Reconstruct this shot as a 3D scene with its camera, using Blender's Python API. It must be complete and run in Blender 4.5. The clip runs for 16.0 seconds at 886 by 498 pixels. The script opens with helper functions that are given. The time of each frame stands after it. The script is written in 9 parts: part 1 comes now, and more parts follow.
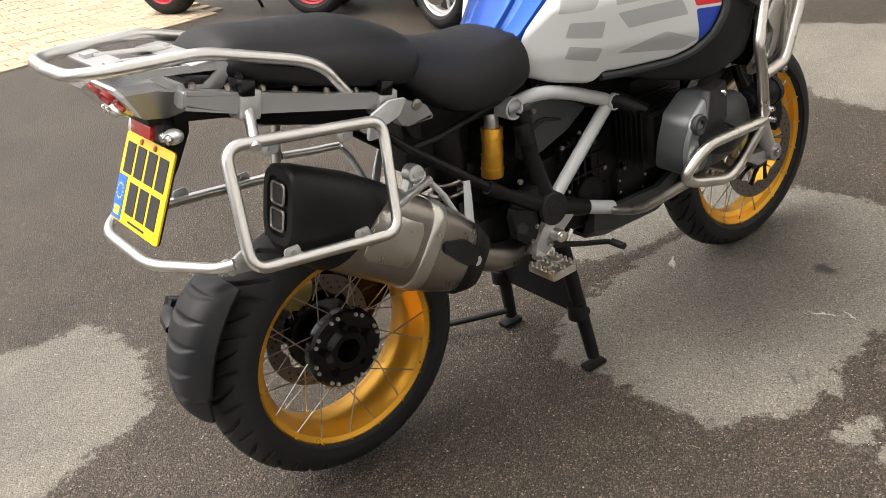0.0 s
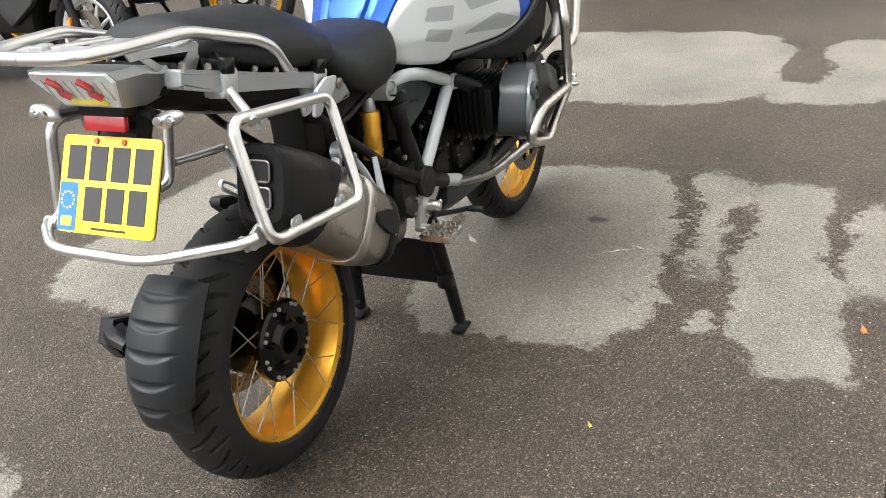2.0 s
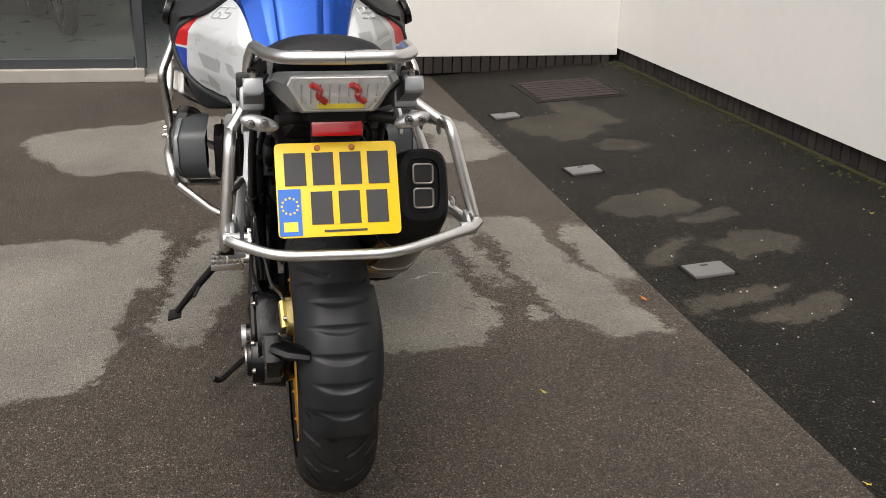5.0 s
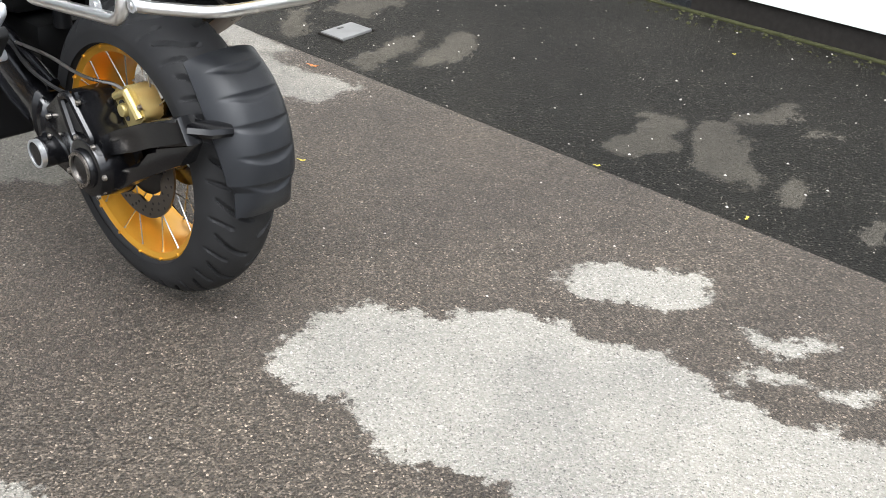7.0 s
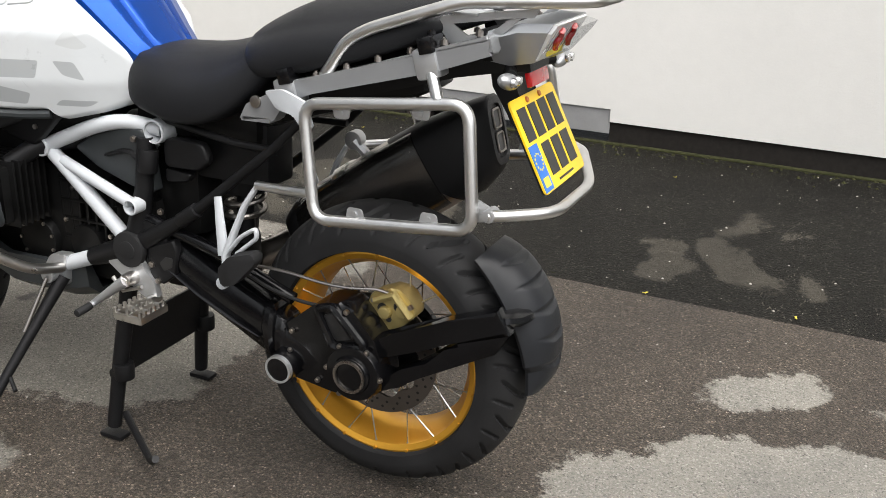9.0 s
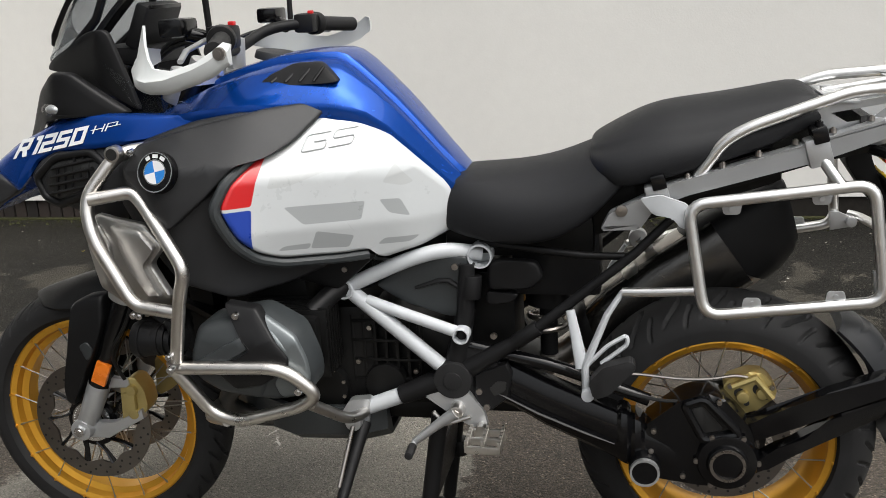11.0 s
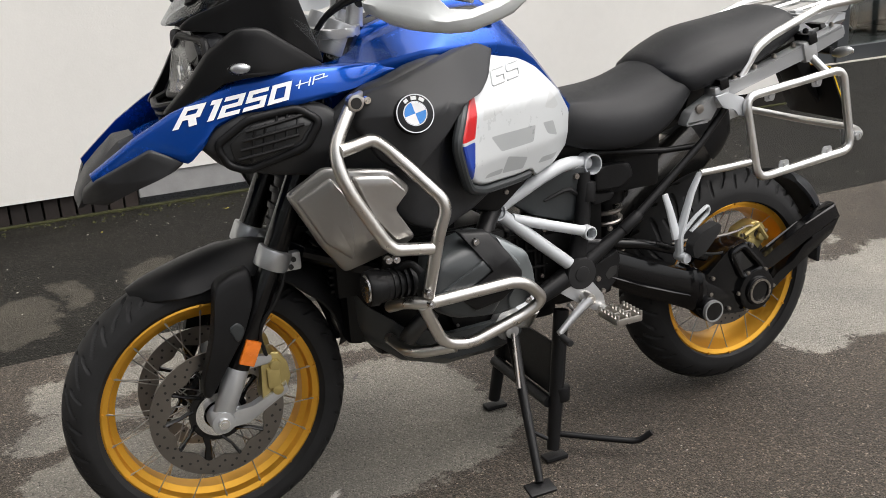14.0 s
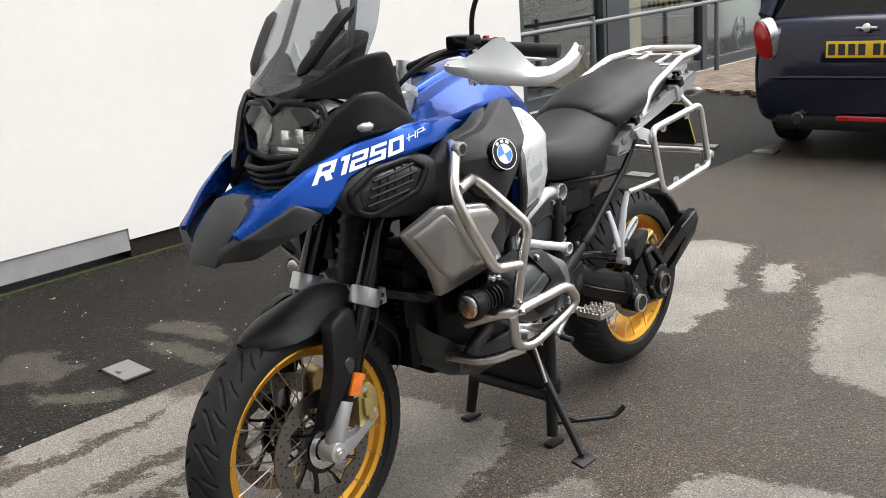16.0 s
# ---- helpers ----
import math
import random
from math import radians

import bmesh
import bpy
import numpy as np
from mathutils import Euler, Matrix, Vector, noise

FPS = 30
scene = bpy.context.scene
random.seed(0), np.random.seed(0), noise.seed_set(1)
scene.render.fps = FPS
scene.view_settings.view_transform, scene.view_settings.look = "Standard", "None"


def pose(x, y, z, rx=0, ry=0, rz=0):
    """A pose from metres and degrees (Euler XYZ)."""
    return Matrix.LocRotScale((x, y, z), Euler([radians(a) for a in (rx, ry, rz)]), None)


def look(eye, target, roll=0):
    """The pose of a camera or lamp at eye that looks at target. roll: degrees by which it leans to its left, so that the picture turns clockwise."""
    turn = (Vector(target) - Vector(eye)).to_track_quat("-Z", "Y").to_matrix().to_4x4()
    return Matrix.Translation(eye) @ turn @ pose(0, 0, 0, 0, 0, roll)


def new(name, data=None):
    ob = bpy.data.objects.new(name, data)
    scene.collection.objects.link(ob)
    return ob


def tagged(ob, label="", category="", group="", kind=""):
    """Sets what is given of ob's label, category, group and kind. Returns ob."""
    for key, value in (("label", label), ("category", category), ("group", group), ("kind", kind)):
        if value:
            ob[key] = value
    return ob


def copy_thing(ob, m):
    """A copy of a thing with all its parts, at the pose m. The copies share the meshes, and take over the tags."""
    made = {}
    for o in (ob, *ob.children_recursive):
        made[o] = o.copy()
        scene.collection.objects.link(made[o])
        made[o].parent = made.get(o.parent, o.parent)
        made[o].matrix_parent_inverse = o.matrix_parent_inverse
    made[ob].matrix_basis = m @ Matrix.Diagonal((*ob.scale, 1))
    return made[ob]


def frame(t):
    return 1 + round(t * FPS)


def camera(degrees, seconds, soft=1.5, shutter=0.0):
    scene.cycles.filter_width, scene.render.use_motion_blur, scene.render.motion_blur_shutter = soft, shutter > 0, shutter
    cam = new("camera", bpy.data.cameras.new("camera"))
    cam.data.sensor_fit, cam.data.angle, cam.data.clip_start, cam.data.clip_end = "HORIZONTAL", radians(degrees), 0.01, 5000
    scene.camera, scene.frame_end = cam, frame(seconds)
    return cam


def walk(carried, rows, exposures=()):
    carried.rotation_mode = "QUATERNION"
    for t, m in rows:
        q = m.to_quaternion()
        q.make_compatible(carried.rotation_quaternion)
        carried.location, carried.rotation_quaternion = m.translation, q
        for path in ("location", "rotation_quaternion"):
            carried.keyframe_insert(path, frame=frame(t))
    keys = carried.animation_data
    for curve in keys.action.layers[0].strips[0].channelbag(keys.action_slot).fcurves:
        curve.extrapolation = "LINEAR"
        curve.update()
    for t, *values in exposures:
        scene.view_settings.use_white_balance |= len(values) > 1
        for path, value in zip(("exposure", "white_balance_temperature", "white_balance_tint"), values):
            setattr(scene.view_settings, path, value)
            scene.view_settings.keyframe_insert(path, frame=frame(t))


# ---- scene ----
cam = camera(49.1, 16.0, soft=0.9)
PATH = [
    (0, (-0.847, -1.77, 1.49), (0.167, -0.296, 0.597), -8.2),
    (0.5, (-1.049, -1.703, 1.464), (0.073, -0.313, 0.564), -7.7),
    (1, (-1.223, -1.575, 1.457), (0.086, -0.369, 0.546), -6.8),
    (1.5, (-1.373, -1.458, 1.452), (0.088, -0.487, 0.493), -7.3),
    (2, (-1.499, -1.297, 1.426), (0.1, -0.46, 0.565), -6.7),
    (2.5, (-1.621, -1.088, 1.44), (0.135, -0.397, 0.778), -4.8),
    (3, (-1.701, -0.861, 1.443), (0.159, -0.512, 0.795), -6.0),
    (3.2, (-1.76, -0.754, 1.449), (0.124, -0.484, 0.833), -3.3),
    (5.3, (-2.058, 0.307, 1.354), (-0.302, -0.255, 0.58), 1.0),
    (5.5, (-2.032, 0.401, 1.337), (-0.342, -0.267, 0.501), 0.7),
    (6, (-1.953, 0.644, 1.284), (-0.455, -0.299, 0.353), 1.7),
    (6.5, (-1.796, 0.845, 1.227), (-0.487, -0.311, 0.253), 2.8),
    (7, (-1.654, 1.017, 1.198), (-0.535, -0.318, 0.214), 4.5),
    (7.5, (-1.505, 1.246, 1.21), (-0.498, -0.184, 0.24), 4.0),
    (8, (-1.279, 1.4, 1.236), (-0.348, -0.087, 0.275), 1.1),
    (8.5, (-1.073, 1.545, 1.261), (-0.198, -0.051, 0.433), 1.7),
    (9, (-0.861, 1.668, 1.289), (-0.097, -0.035, 0.57), 1.9),
    (9.5, (-0.596, 1.732, 1.308), (0.072, -0.036, 0.654), -1.5),
    (10, (-0.334, 1.825, 1.32), (0.208, -0.01, 0.736), -1.2),
    (10.2, (-0.231, 1.871, 1.336), (0.291, 0.023, 0.777), -1.2),
    (12.3, (0.885, 2.117, 1.329), (0.786, 0.2, 0.767), -4.9),
    (12.5, (0.999, 2.121, 1.338), (0.787, 0.218, 0.764), -4.5),
    (13, (1.283, 2.167, 1.329), (0.871, 0.298, 0.751), -3.6),
    (13.5, (1.562, 2.153, 1.328), (0.964, 0.348, 0.71), -3.0),
    (14, (1.828, 2.097, 1.342), (1.054, 0.361, 0.716), -3.4),
    (14.5, (2.123, 2.047, 1.365), (1.187, 0.378, 0.783), -3.5),
    (15, (2.4, 1.977, 1.38), (1.305, 0.391, 0.845), -3.9),
    (15.5, (2.627, 1.858, 1.408), (1.355, 0.4, 0.898), -4.1),
    (16, (2.878, 1.783, 1.411), (1.464, 0.474, 0.877), -4.4),
]
walk(cam, [(t, look(eye, target, roll)) for t, eye, target, roll in PATH],
     [(0, 1.1, 6900, 12), (0.5, 1.15, 6800, 12), (1.0, 1.3, 6650, 11), (1.5, 1.44, 6450, 10), (2.0, 1.42, 6420, 9), (2.5, 1.0, 6450, 9), (3, 0.26, 6650, 10), (5.5, 0.64, 6700, 12), (6, 1.37, 6300, 10), (7, 1.6, 6050, 9), (8, 1.43, 6100, 9), (8.5, 1.16, 6350, 10), (9, 0.86, 6450, 10), (9.5, 0.66, 6550, 10), (10, 0.6, 6450, 9),
      (13, 0.53, 6600, 10), (14.5, 0.9, 6500, 11), (16, 1.08, 6400, 11)])

# ---- light: overcast sky, a broad veiled sun high over the yard ----
world = bpy.data.worlds.new("sky")
scene.world = world
world.use_nodes = True
wn = world.node_tree
sky = wn.nodes.new("ShaderNodeTexSky")
sky.sky_type = "NISHITA"
sky.sun_disc = False
sky.sun_elevation = radians(62)
sky.sun_rotation = radians(304)
sky.air_density, sky.dust_density, sky.ozone_density = 1.0, 6.0, 1.0
pale = wn.nodes.new("ShaderNodeHueSaturation")
pale.inputs["Saturation"].default_value = 0.22
wn.links.new(sky.outputs[0], pale.inputs["Color"])
wn.links.new(pale.outputs[0], wn.nodes["Background"].inputs[0])
wn.nodes["Background"].inputs[1].default_value = 0.15

sun_data = bpy.data.lights.new("sun", "SUN")
sun_data.energy, sun_data.angle, sun_data.color = 1.5, radians(75), (1.0, 0.96, 0.9)
sun = new("sun", sun_data)
sun.rotation_euler = Vector((-0.44, 0.3, 1.0)).to_track_quat("Z", "Y").to_euler()

# ---- materials ----
def nodes_of(name):
    m = bpy.data.materials.new(name)
    m.use_nodes = True
    return m, m.node_tree, m.node_tree.nodes["Principled BSDF"]


def add(nt, kind, **props):
    n = nt.nodes.new(kind)
    for k, v in props.items():
        if k in n.inputs:
            n.inputs[k].default_value = v
    return n


def ramp(nt, fac, stops):
    r = nt.nodes.new("ShaderNodeValToRGB")
    r.color_ramp.elements[0].position, r.color_ramp.elements[0].color = stops[0][0], (*stops[0][1], 1)
    r.color_ramp.elements[1].position, r.color_ramp.elements[1].color = stops[-1][0], (*stops[-1][1], 1)
    for p, c in stops[1:-1]:
        e = r.color_ramp.elements.new(p)
        e.color = (*c, 1)
    nt.links.new(fac, r.inputs[0])
    return r.outputs[0]


def coords(nt):
    return nt.nodes.new("ShaderNodeTexCoord").outputs["Object"]


def noise_of(nt, vec, scale, detail=4.0, rough=0.55):
    n = add(nt, "ShaderNodeTexNoise", Scale=scale, Detail=detail, Roughness=rough)
    if vec is not None:
        nt.links.new(vec, n.inputs["Vector"])
    return n.outputs["Fac"]


def bump(nt, bsdf, height, strength, distance):
    b = add(nt, "ShaderNodeBump", Strength=strength, Distance=distance)
    nt.links.new(height, b.inputs["Height"])
    nt.links.new(b.outputs[0], bsdf.inputs["Normal"])
    return b


def surface(name, color, rough=0.5, metal=0.0, var=0.12, scale=14.0, grain=0.0, gscale=900.0, coat=0.0, rvar=0.1, stretch=None, spec=0.5):
    """Paint, plastic or metal: base colour with two scales of variation, roughness wear and fine relief."""
    m, nt, b = nodes_of(name)
    v = coords(nt)
    if stretch:
        mp = add(nt, "ShaderNodeMapping")
        mp.inputs["Scale"].default_value = stretch
        nt.links.new(v, mp.inputs["Vector"])
        v = mp.outputs[0]
    big = noise_of(nt, v, scale)
    fine = noise_of(nt, v, scale * 14, 3.0)
    mix = nt.nodes.new("ShaderNodeMath")
    mix.operation = "MULTIPLY_ADD"
    nt.links.new(fine, mix.inputs[0])
    mix.inputs[1].default_value = 0.4
    nt.links.new(big, mix.inputs[2])
    lo = tuple(c * (1 - var) for c in color)
    hi = tuple(min(1, c * (1 + var)) for c in color)
    nt.links.new(ramp(nt, mix.outputs[0], [(0.35, lo), (1.0, hi)]), b.inputs["Base Color"])
    rr = nt.nodes.new("ShaderNodeMapRange")
    nt.links.new(mix.outputs[0], rr.inputs[0])
    rr.inputs[1].default_value, rr.inputs[2].default_value = 0.3, 1.0
    rr.inputs[3].default_value, rr.inputs[4].default_value = max(0.02, rough - rvar), min(1, rough + rvar)
    nt.links.new(rr.outputs[0], b.inputs["Roughness"])
    b.inputs["Metallic"].default_value = metal
    b.inputs["Specular IOR Level"].default_value = spec
    b.inputs["Coat Weight"].default_value = coat
    b.inputs["Coat Roughness"].default_value = 0.04
    if grain:
        bump(nt, b, noise_of(nt, v, gscale, 2.0), grain, 0.0006)
    return m


BLUE = surface("blue_paint", (0.0015, 0.047, 0.275), 0.26, 0.62, 0.06, 8, coat=0.35, spec=0.12, rvar=0.03)
WHITE = surface("white_paint", (0.5, 0.52, 0.53), 0.32, 0.0, 0.03, 6, coat=0.4)
DECAL = surface("grey_graphic", (0.46, 0.47, 0.47), 0.35, 0.0, 0.04, 10)
RED = surface("red_graphic", (0.55, 0.012, 0.014), 0.3, 0.0, 0.06, 10)
DBLUE = surface("blue_graphic", (0.015, 0.045, 0.3), 0.3, 0.0, 0.06, 10)
BLACK = surface("black_plastic", (0.007, 0.007, 0.0075), 0.42, 0.0, 0.25, 12, 0.3, 1100, spec=0.22)
GREYPL = surface("dark_grey_plastic", (0.022, 0.0225, 0.024), 0.45, 0.0, 0.18, 9, 0.3, 1100, spec=0.3)
GLOSSB = surface("black_lacquer", (0.003, 0.003, 0.0035), 0.16, 0.0, 0.2, 10, spec=0.36)
SEAT = surface("seat_vinyl", (0.0085, 0.009, 0.0105), 0.5, 0.0, 0.2, 7, 0.6, 1500, spec=0.26)
RACKST = surface("bright_rack_steel", (0.74, 0.735, 0.72), 0.31, 1.0, 0.06, 30, 0.03, 500, rvar=0.05)
STEEL = surface("brushed_steel", (0.62, 0.6, 0.57), 0.3, 1.0, 0.08, 30, 0.1, 700, rvar=0.08)
DSTEEL = surface("warm_exhaust_steel", (0.34, 0.315, 0.29), 0.3, 1.0, 0.12, 12, 0.08, 600)
ALU = surface("silver_cast_alloy", (0.48, 0.49, 0.5), 0.36, 0.75, 0.08, 20, 0.1, 900)
SILVER = surface("silver_lacquer", (0.33, 0.34, 0.35), 0.36, 0.6, 0.05, 14)
FRAMEW = surface("light_grey_frame_paint", (0.46, 0.48, 0.5), 0.38, 0.0, 0.05, 14)
GOLD = surface("gold_anodised_rim", (0.78, 0.4, 0.045), 0.33, 0.75, 0.06, 10)
BRASS = surface("gold_caliper", (0.46, 0.37, 0.15), 0.38, 0.7, 0.1, 30)
RUBBER = surface("tyre_rubber", (0.015, 0.015, 0.0155), 0.6, 0.0, 0.35, 14, 0.4, 500, spec=0.22)
DARKCAN = surface("dark_steel", (0.085, 0.082, 0.078), 0.2, 0.9, 0.2, 9, 0.1, 600)
HUG = surface("hugger_plastic", (0.012, 0.013, 0.015), 0.42, 0.0, 0.25, 10, 0.3, 900, spec=0.3)
ENGINE = surface("engine_black", (0.005, 0.005, 0.005), 0.38, 0.1, 0.35, 25, 0.4, 300, spec=0.2)
COVER = surface("grey_head_cover", (0.14, 0.155, 0.16), 0.36, 0.5, 0.1, 10, 0.1, 700)
DCOVER = surface("dark_head_cover", (0.03, 0.034, 0.036), 0.4, 0.1, 0.15, 10, 0.2, 900)
DISC = surface("brake_disc_steel", (0.2, 0.185, 0.17), 0.34, 1.0, 0.12, 20, 0.1, 500)
CHROME = surface("bright_bolt", (0.7, 0.7, 0.7), 0.2, 1.0, 0.06, 60)
SPOKE = surface("spoke_steel", (0.42, 0.42, 0.42), 0.3, 1.0, 0.1, 60)
RADP = surface("radiator_guard_alloy", (0.4, 0.39, 0.375), 0.34, 0.85, 0.08, 9, 0.1, 900)
HGW = surface("white_guard_plastic", (0.52, 0.54, 0.54), 0.42, 0.0, 0.03, 8, 0.15, 900)
ORANGE = surface("orange_reflector", (0.8, 0.19, 0.012), 0.25, 0.0, 0.12, 40, 0.4, 500, coat=0.6)
REDLENS = surface("red_lens", (0.42, 0.008, 0.01), 0.12, 0.0, 0.2, 60, 0.3, 400, coat=0.6)
PLATE = surface("plate_yellow", (0.78, 0.52, 0.012), 0.35, 0.0, 0.04, 12)
INK = surface("black_ink", (0.015, 0.015, 0.015), 0.4, 0.0, 0.1, 20)
EUBLUE = surface("plate_blue", (0.015, 0.13, 0.5), 0.35, 0.0, 0.05, 12)
YELLOW = surface("yellow_mark", (0.75, 0.6, 0.05), 0.5, 0.0, 0.05, 12)
LETTER = surface("white_letter_film", (0.75, 0.76, 0.77), 0.4, 0.0, 0.03, 12)
BBLUE = surface("badge_blue", (0.02, 0.2, 0.6), 0.2, 0.0, 0.05, 12, coat=0.8)
SATIN = surface("dark_satin_steel", (0.085, 0.083, 0.08), 0.36, 0.85, 0.15, 12, 0.1, 700)
HOSE = surface("black_hose", (0.007, 0.007, 0.007), 0.5, 0.0, 0.2, 40, spec=0.3)


def printed_panel(name):
    """White lacquered panel with printed film: flat corner shapes in the panel's own x and z."""
    m = surface(name, (0.5, 0.52, 0.53), 0.3, 0.0, 0.02, 6, coat=0.4)
    nt = m.node_tree
    b = nt.nodes["Principled BSDF"]
    old = b.inputs["Base Color"].links[0].from_socket
    v = coords(nt)
    sep = nt.nodes.new("ShaderNodeSeparateXYZ")
    nt.links.new(v, sep.inputs[0])
    left = nt.nodes.new("ShaderNodeMath")
    left.operation = "GREATER_THAN"
    nt.links.new(sep.outputs["Y"], left.inputs[0])
    left.inputs[1].default_value = 0.0
    right = nt.nodes.new("ShaderNodeMath")
    right.operation = "LESS_THAN"
    nt.links.new(sep.outputs["Y"], right.inputs[0])
    right.inputs[1].default_value = 0.0
    grey, red, blue, pale = (0.31, 0.325, 0.33), (0.5, 0.012, 0.014), (0.012, 0.045, 0.3), (0.45, 0.465, 0.47)

    def print_shape(color, tint, side, poly):
        area = sum(x0 * z1 - x1 * z0 for (x0, z0), (x1, z1) in zip(poly, poly[1:] + poly[:1]))
        last = None
        for (x0, z0), (x1, z1) in zip(poly, poly[1:] + poly[:1]):
            n = Vector((z1 - z0, 0, x0 - x1)).normalized() * (1 if area > 0 else -1)
            dot = nt.nodes.new("ShaderNodeVectorMath")
            dot.operation = "DOT_PRODUCT"
            nt.links.new(v, dot.inputs[0])
            dot.inputs[1].default_value = n
            off = nt.nodes.new("ShaderNodeMath")
            off.operation = "SUBTRACT"
            nt.links.new(dot.outputs["Value"], off.inputs[0])
            off.inputs[1].default_value = n.x * x0 + n.z * z0
            if last is None:
                last = off.outputs[0]
            else:
                mx = nt.nodes.new("ShaderNodeMath")
                mx.operation = "SMOOTH_MAX"
                mx.inputs[2].default_value = 0.008
                nt.links.new(last, mx.inputs[0])
                nt.links.new(off.outputs[0], mx.inputs[1])
                last = mx.outputs[0]
        mr = nt.nodes.new("ShaderNodeMapRange")
        nt.links.new(last, mr.inputs[0])
        mr.inputs[1].default_value, mr.inputs[2].default_value = 0.0006, -0.0006
        fac = mr.outputs[0]
        if side is not None:
            mu = nt.nodes.new("ShaderNodeMath")
            mu.operation = "MULTIPLY"
            nt.links.new(fac, mu.inputs[0])
            nt.links.new(side.outputs[0], mu.inputs[1])
            fac = mu.outputs[0]
        mix = nt.nodes.new("ShaderNodeMix")
        mix.data_type = "RGBA"
        nt.links.new(fac, mix.inputs[0])
        nt.links.new(color, mix.inputs[6])
        mix.inputs[7].default_value = (*tint, 1)
        return mix.outputs[2]

    c = old
    c = print_shape(c, pale, left, [(0.908, 0.936), (0.87, 0.949), (0.742, 0.948), (0.724, 0.995), (0.892, 0.988)])
    c = print_shape(c, pale, left, [(0.696, 0.941), (0.672, 0.977), (0.639, 0.936), (0.658, 0.93)])
    c = print_shape(c, grey, left, [(0.879, 0.909), (0.73, 0.907), (0.739, 0.87), (0.846, 0.87)])
    c = print_shape(c, grey, left, [(0.704, 0.907), (0.665, 0.905), (0.648, 0.866), (0.687, 0.878)])
    c = print_shape(c, grey, left, [(0.824, 0.854), (0.756, 0.837), (0.769, 0.812), (0.84, 0.817)])
    c = print_shape(c, grey, left, [(0.888, 0.828), (0.837, 0.829), (0.843, 0.817), (0.9, 0.819)])
    c = print_shape(c, grey, left, [(0.701, 0.824), (0.634, 0.821), (0.653, 0.809), (0.716, 0.811)])
    c = print_shape(c, grey, right, [(0.655, 0.992), (0.738, 0.987), (0.71, 0.952), (0.638, 0.955)])
    c = print_shape(c, grey, right, [(0.66, 0.932), (0.735, 0.922), (0.725, 0.885), (0.648, 0.9)])
    c = print_shape(c, grey, right, [(0.655, 0.88), (0.725, 0.862), (0.715, 0.832), (0.645, 0.852)])
    c = print_shape(c, grey, right, [(0.76, 0.975), (0.8, 1.008), (0.87, 1.014), (0.89, 0.955), (0.76, 0.953)])
    c = print_shape(c, grey, right, [(0.762, 0.935), (0.905, 0.94), (0.918, 0.902), (0.785, 0.896)])
    c = print_shape(c, grey, right, [(0.755, 0.842), (0.87, 0.872), (0.94, 0.842), (0.91, 0.82)])
    c = print_shape(c, red, None, [(0.906, 1.03), (0.95, 1.02), (0.999, 0.95), (0.99, 0.9205), (0.933, 0.918)])
    c = print_shape(c, blue, None, [(0.995, 0.914), (0.933, 0.9115), (0.94, 0.828), (0.985, 0.85)])
    nt.links.new(c, b.inputs["Base Color"])
    return m


PANEL = printed_panel("white_panel_lacquer")


def clear_sheet(name, tint, mirror=0.04):
    """A thin pane: mostly see-through with a faint mirror."""
    m, nt, b = nodes_of(name)
    nt.nodes.remove(b)
    t = nt.nodes.new("ShaderNodeBsdfTransparent")
    t.inputs[0].default_value = (*tint, 1)
    g = nt.nodes.new("ShaderNodeBsdfGlossy")
    g.inputs["Roughness"].default_value = 0.02
    lw = add(nt, "ShaderNodeLayerWeight", Blend=0.5)
    pw = nt.nodes.new("ShaderNodeMath")
    pw.operation = "POWER"
    pw.inputs[1].default_value = 4.0
    nt.links.new(lw.outputs["Facing"], pw.inputs[0])
    f = nt.nodes.new("ShaderNodeMath")
    f.operation = "MULTIPLY_ADD"
    nt.links.new(pw.outputs[0], f.inputs[0])
    f.inputs[1].default_value, f.inputs[2].default_value = 0.7, mirror
    mx = nt.nodes.new("ShaderNodeMixShader")
    nt.links.new(f.outputs[0], mx.inputs[0])
    nt.links.new(t.outputs[0], mx.inputs[1])
    nt.links.new(g.outputs[0], mx.inputs[2])
    nt.links.new(mx.outputs[0], nt.nodes["Material Output"].inputs[0])
    return m


SCREEN = clear_sheet("tinted_screen", (0.66, 0.68, 0.7), 0.07)
DEFLECT = clear_sheet("clear_deflector", (0.9, 0.91, 0.92), 0.05)
CLEAR = clear_sheet("clear_lens", (0.95, 0.955, 0.96))
PANE = clear_sheet("shop_glass", (0.88, 0.93, 0.91), 0.17)
CARGLASS = clear_sheet("car_glass", (0.12, 0.13, 0.14))


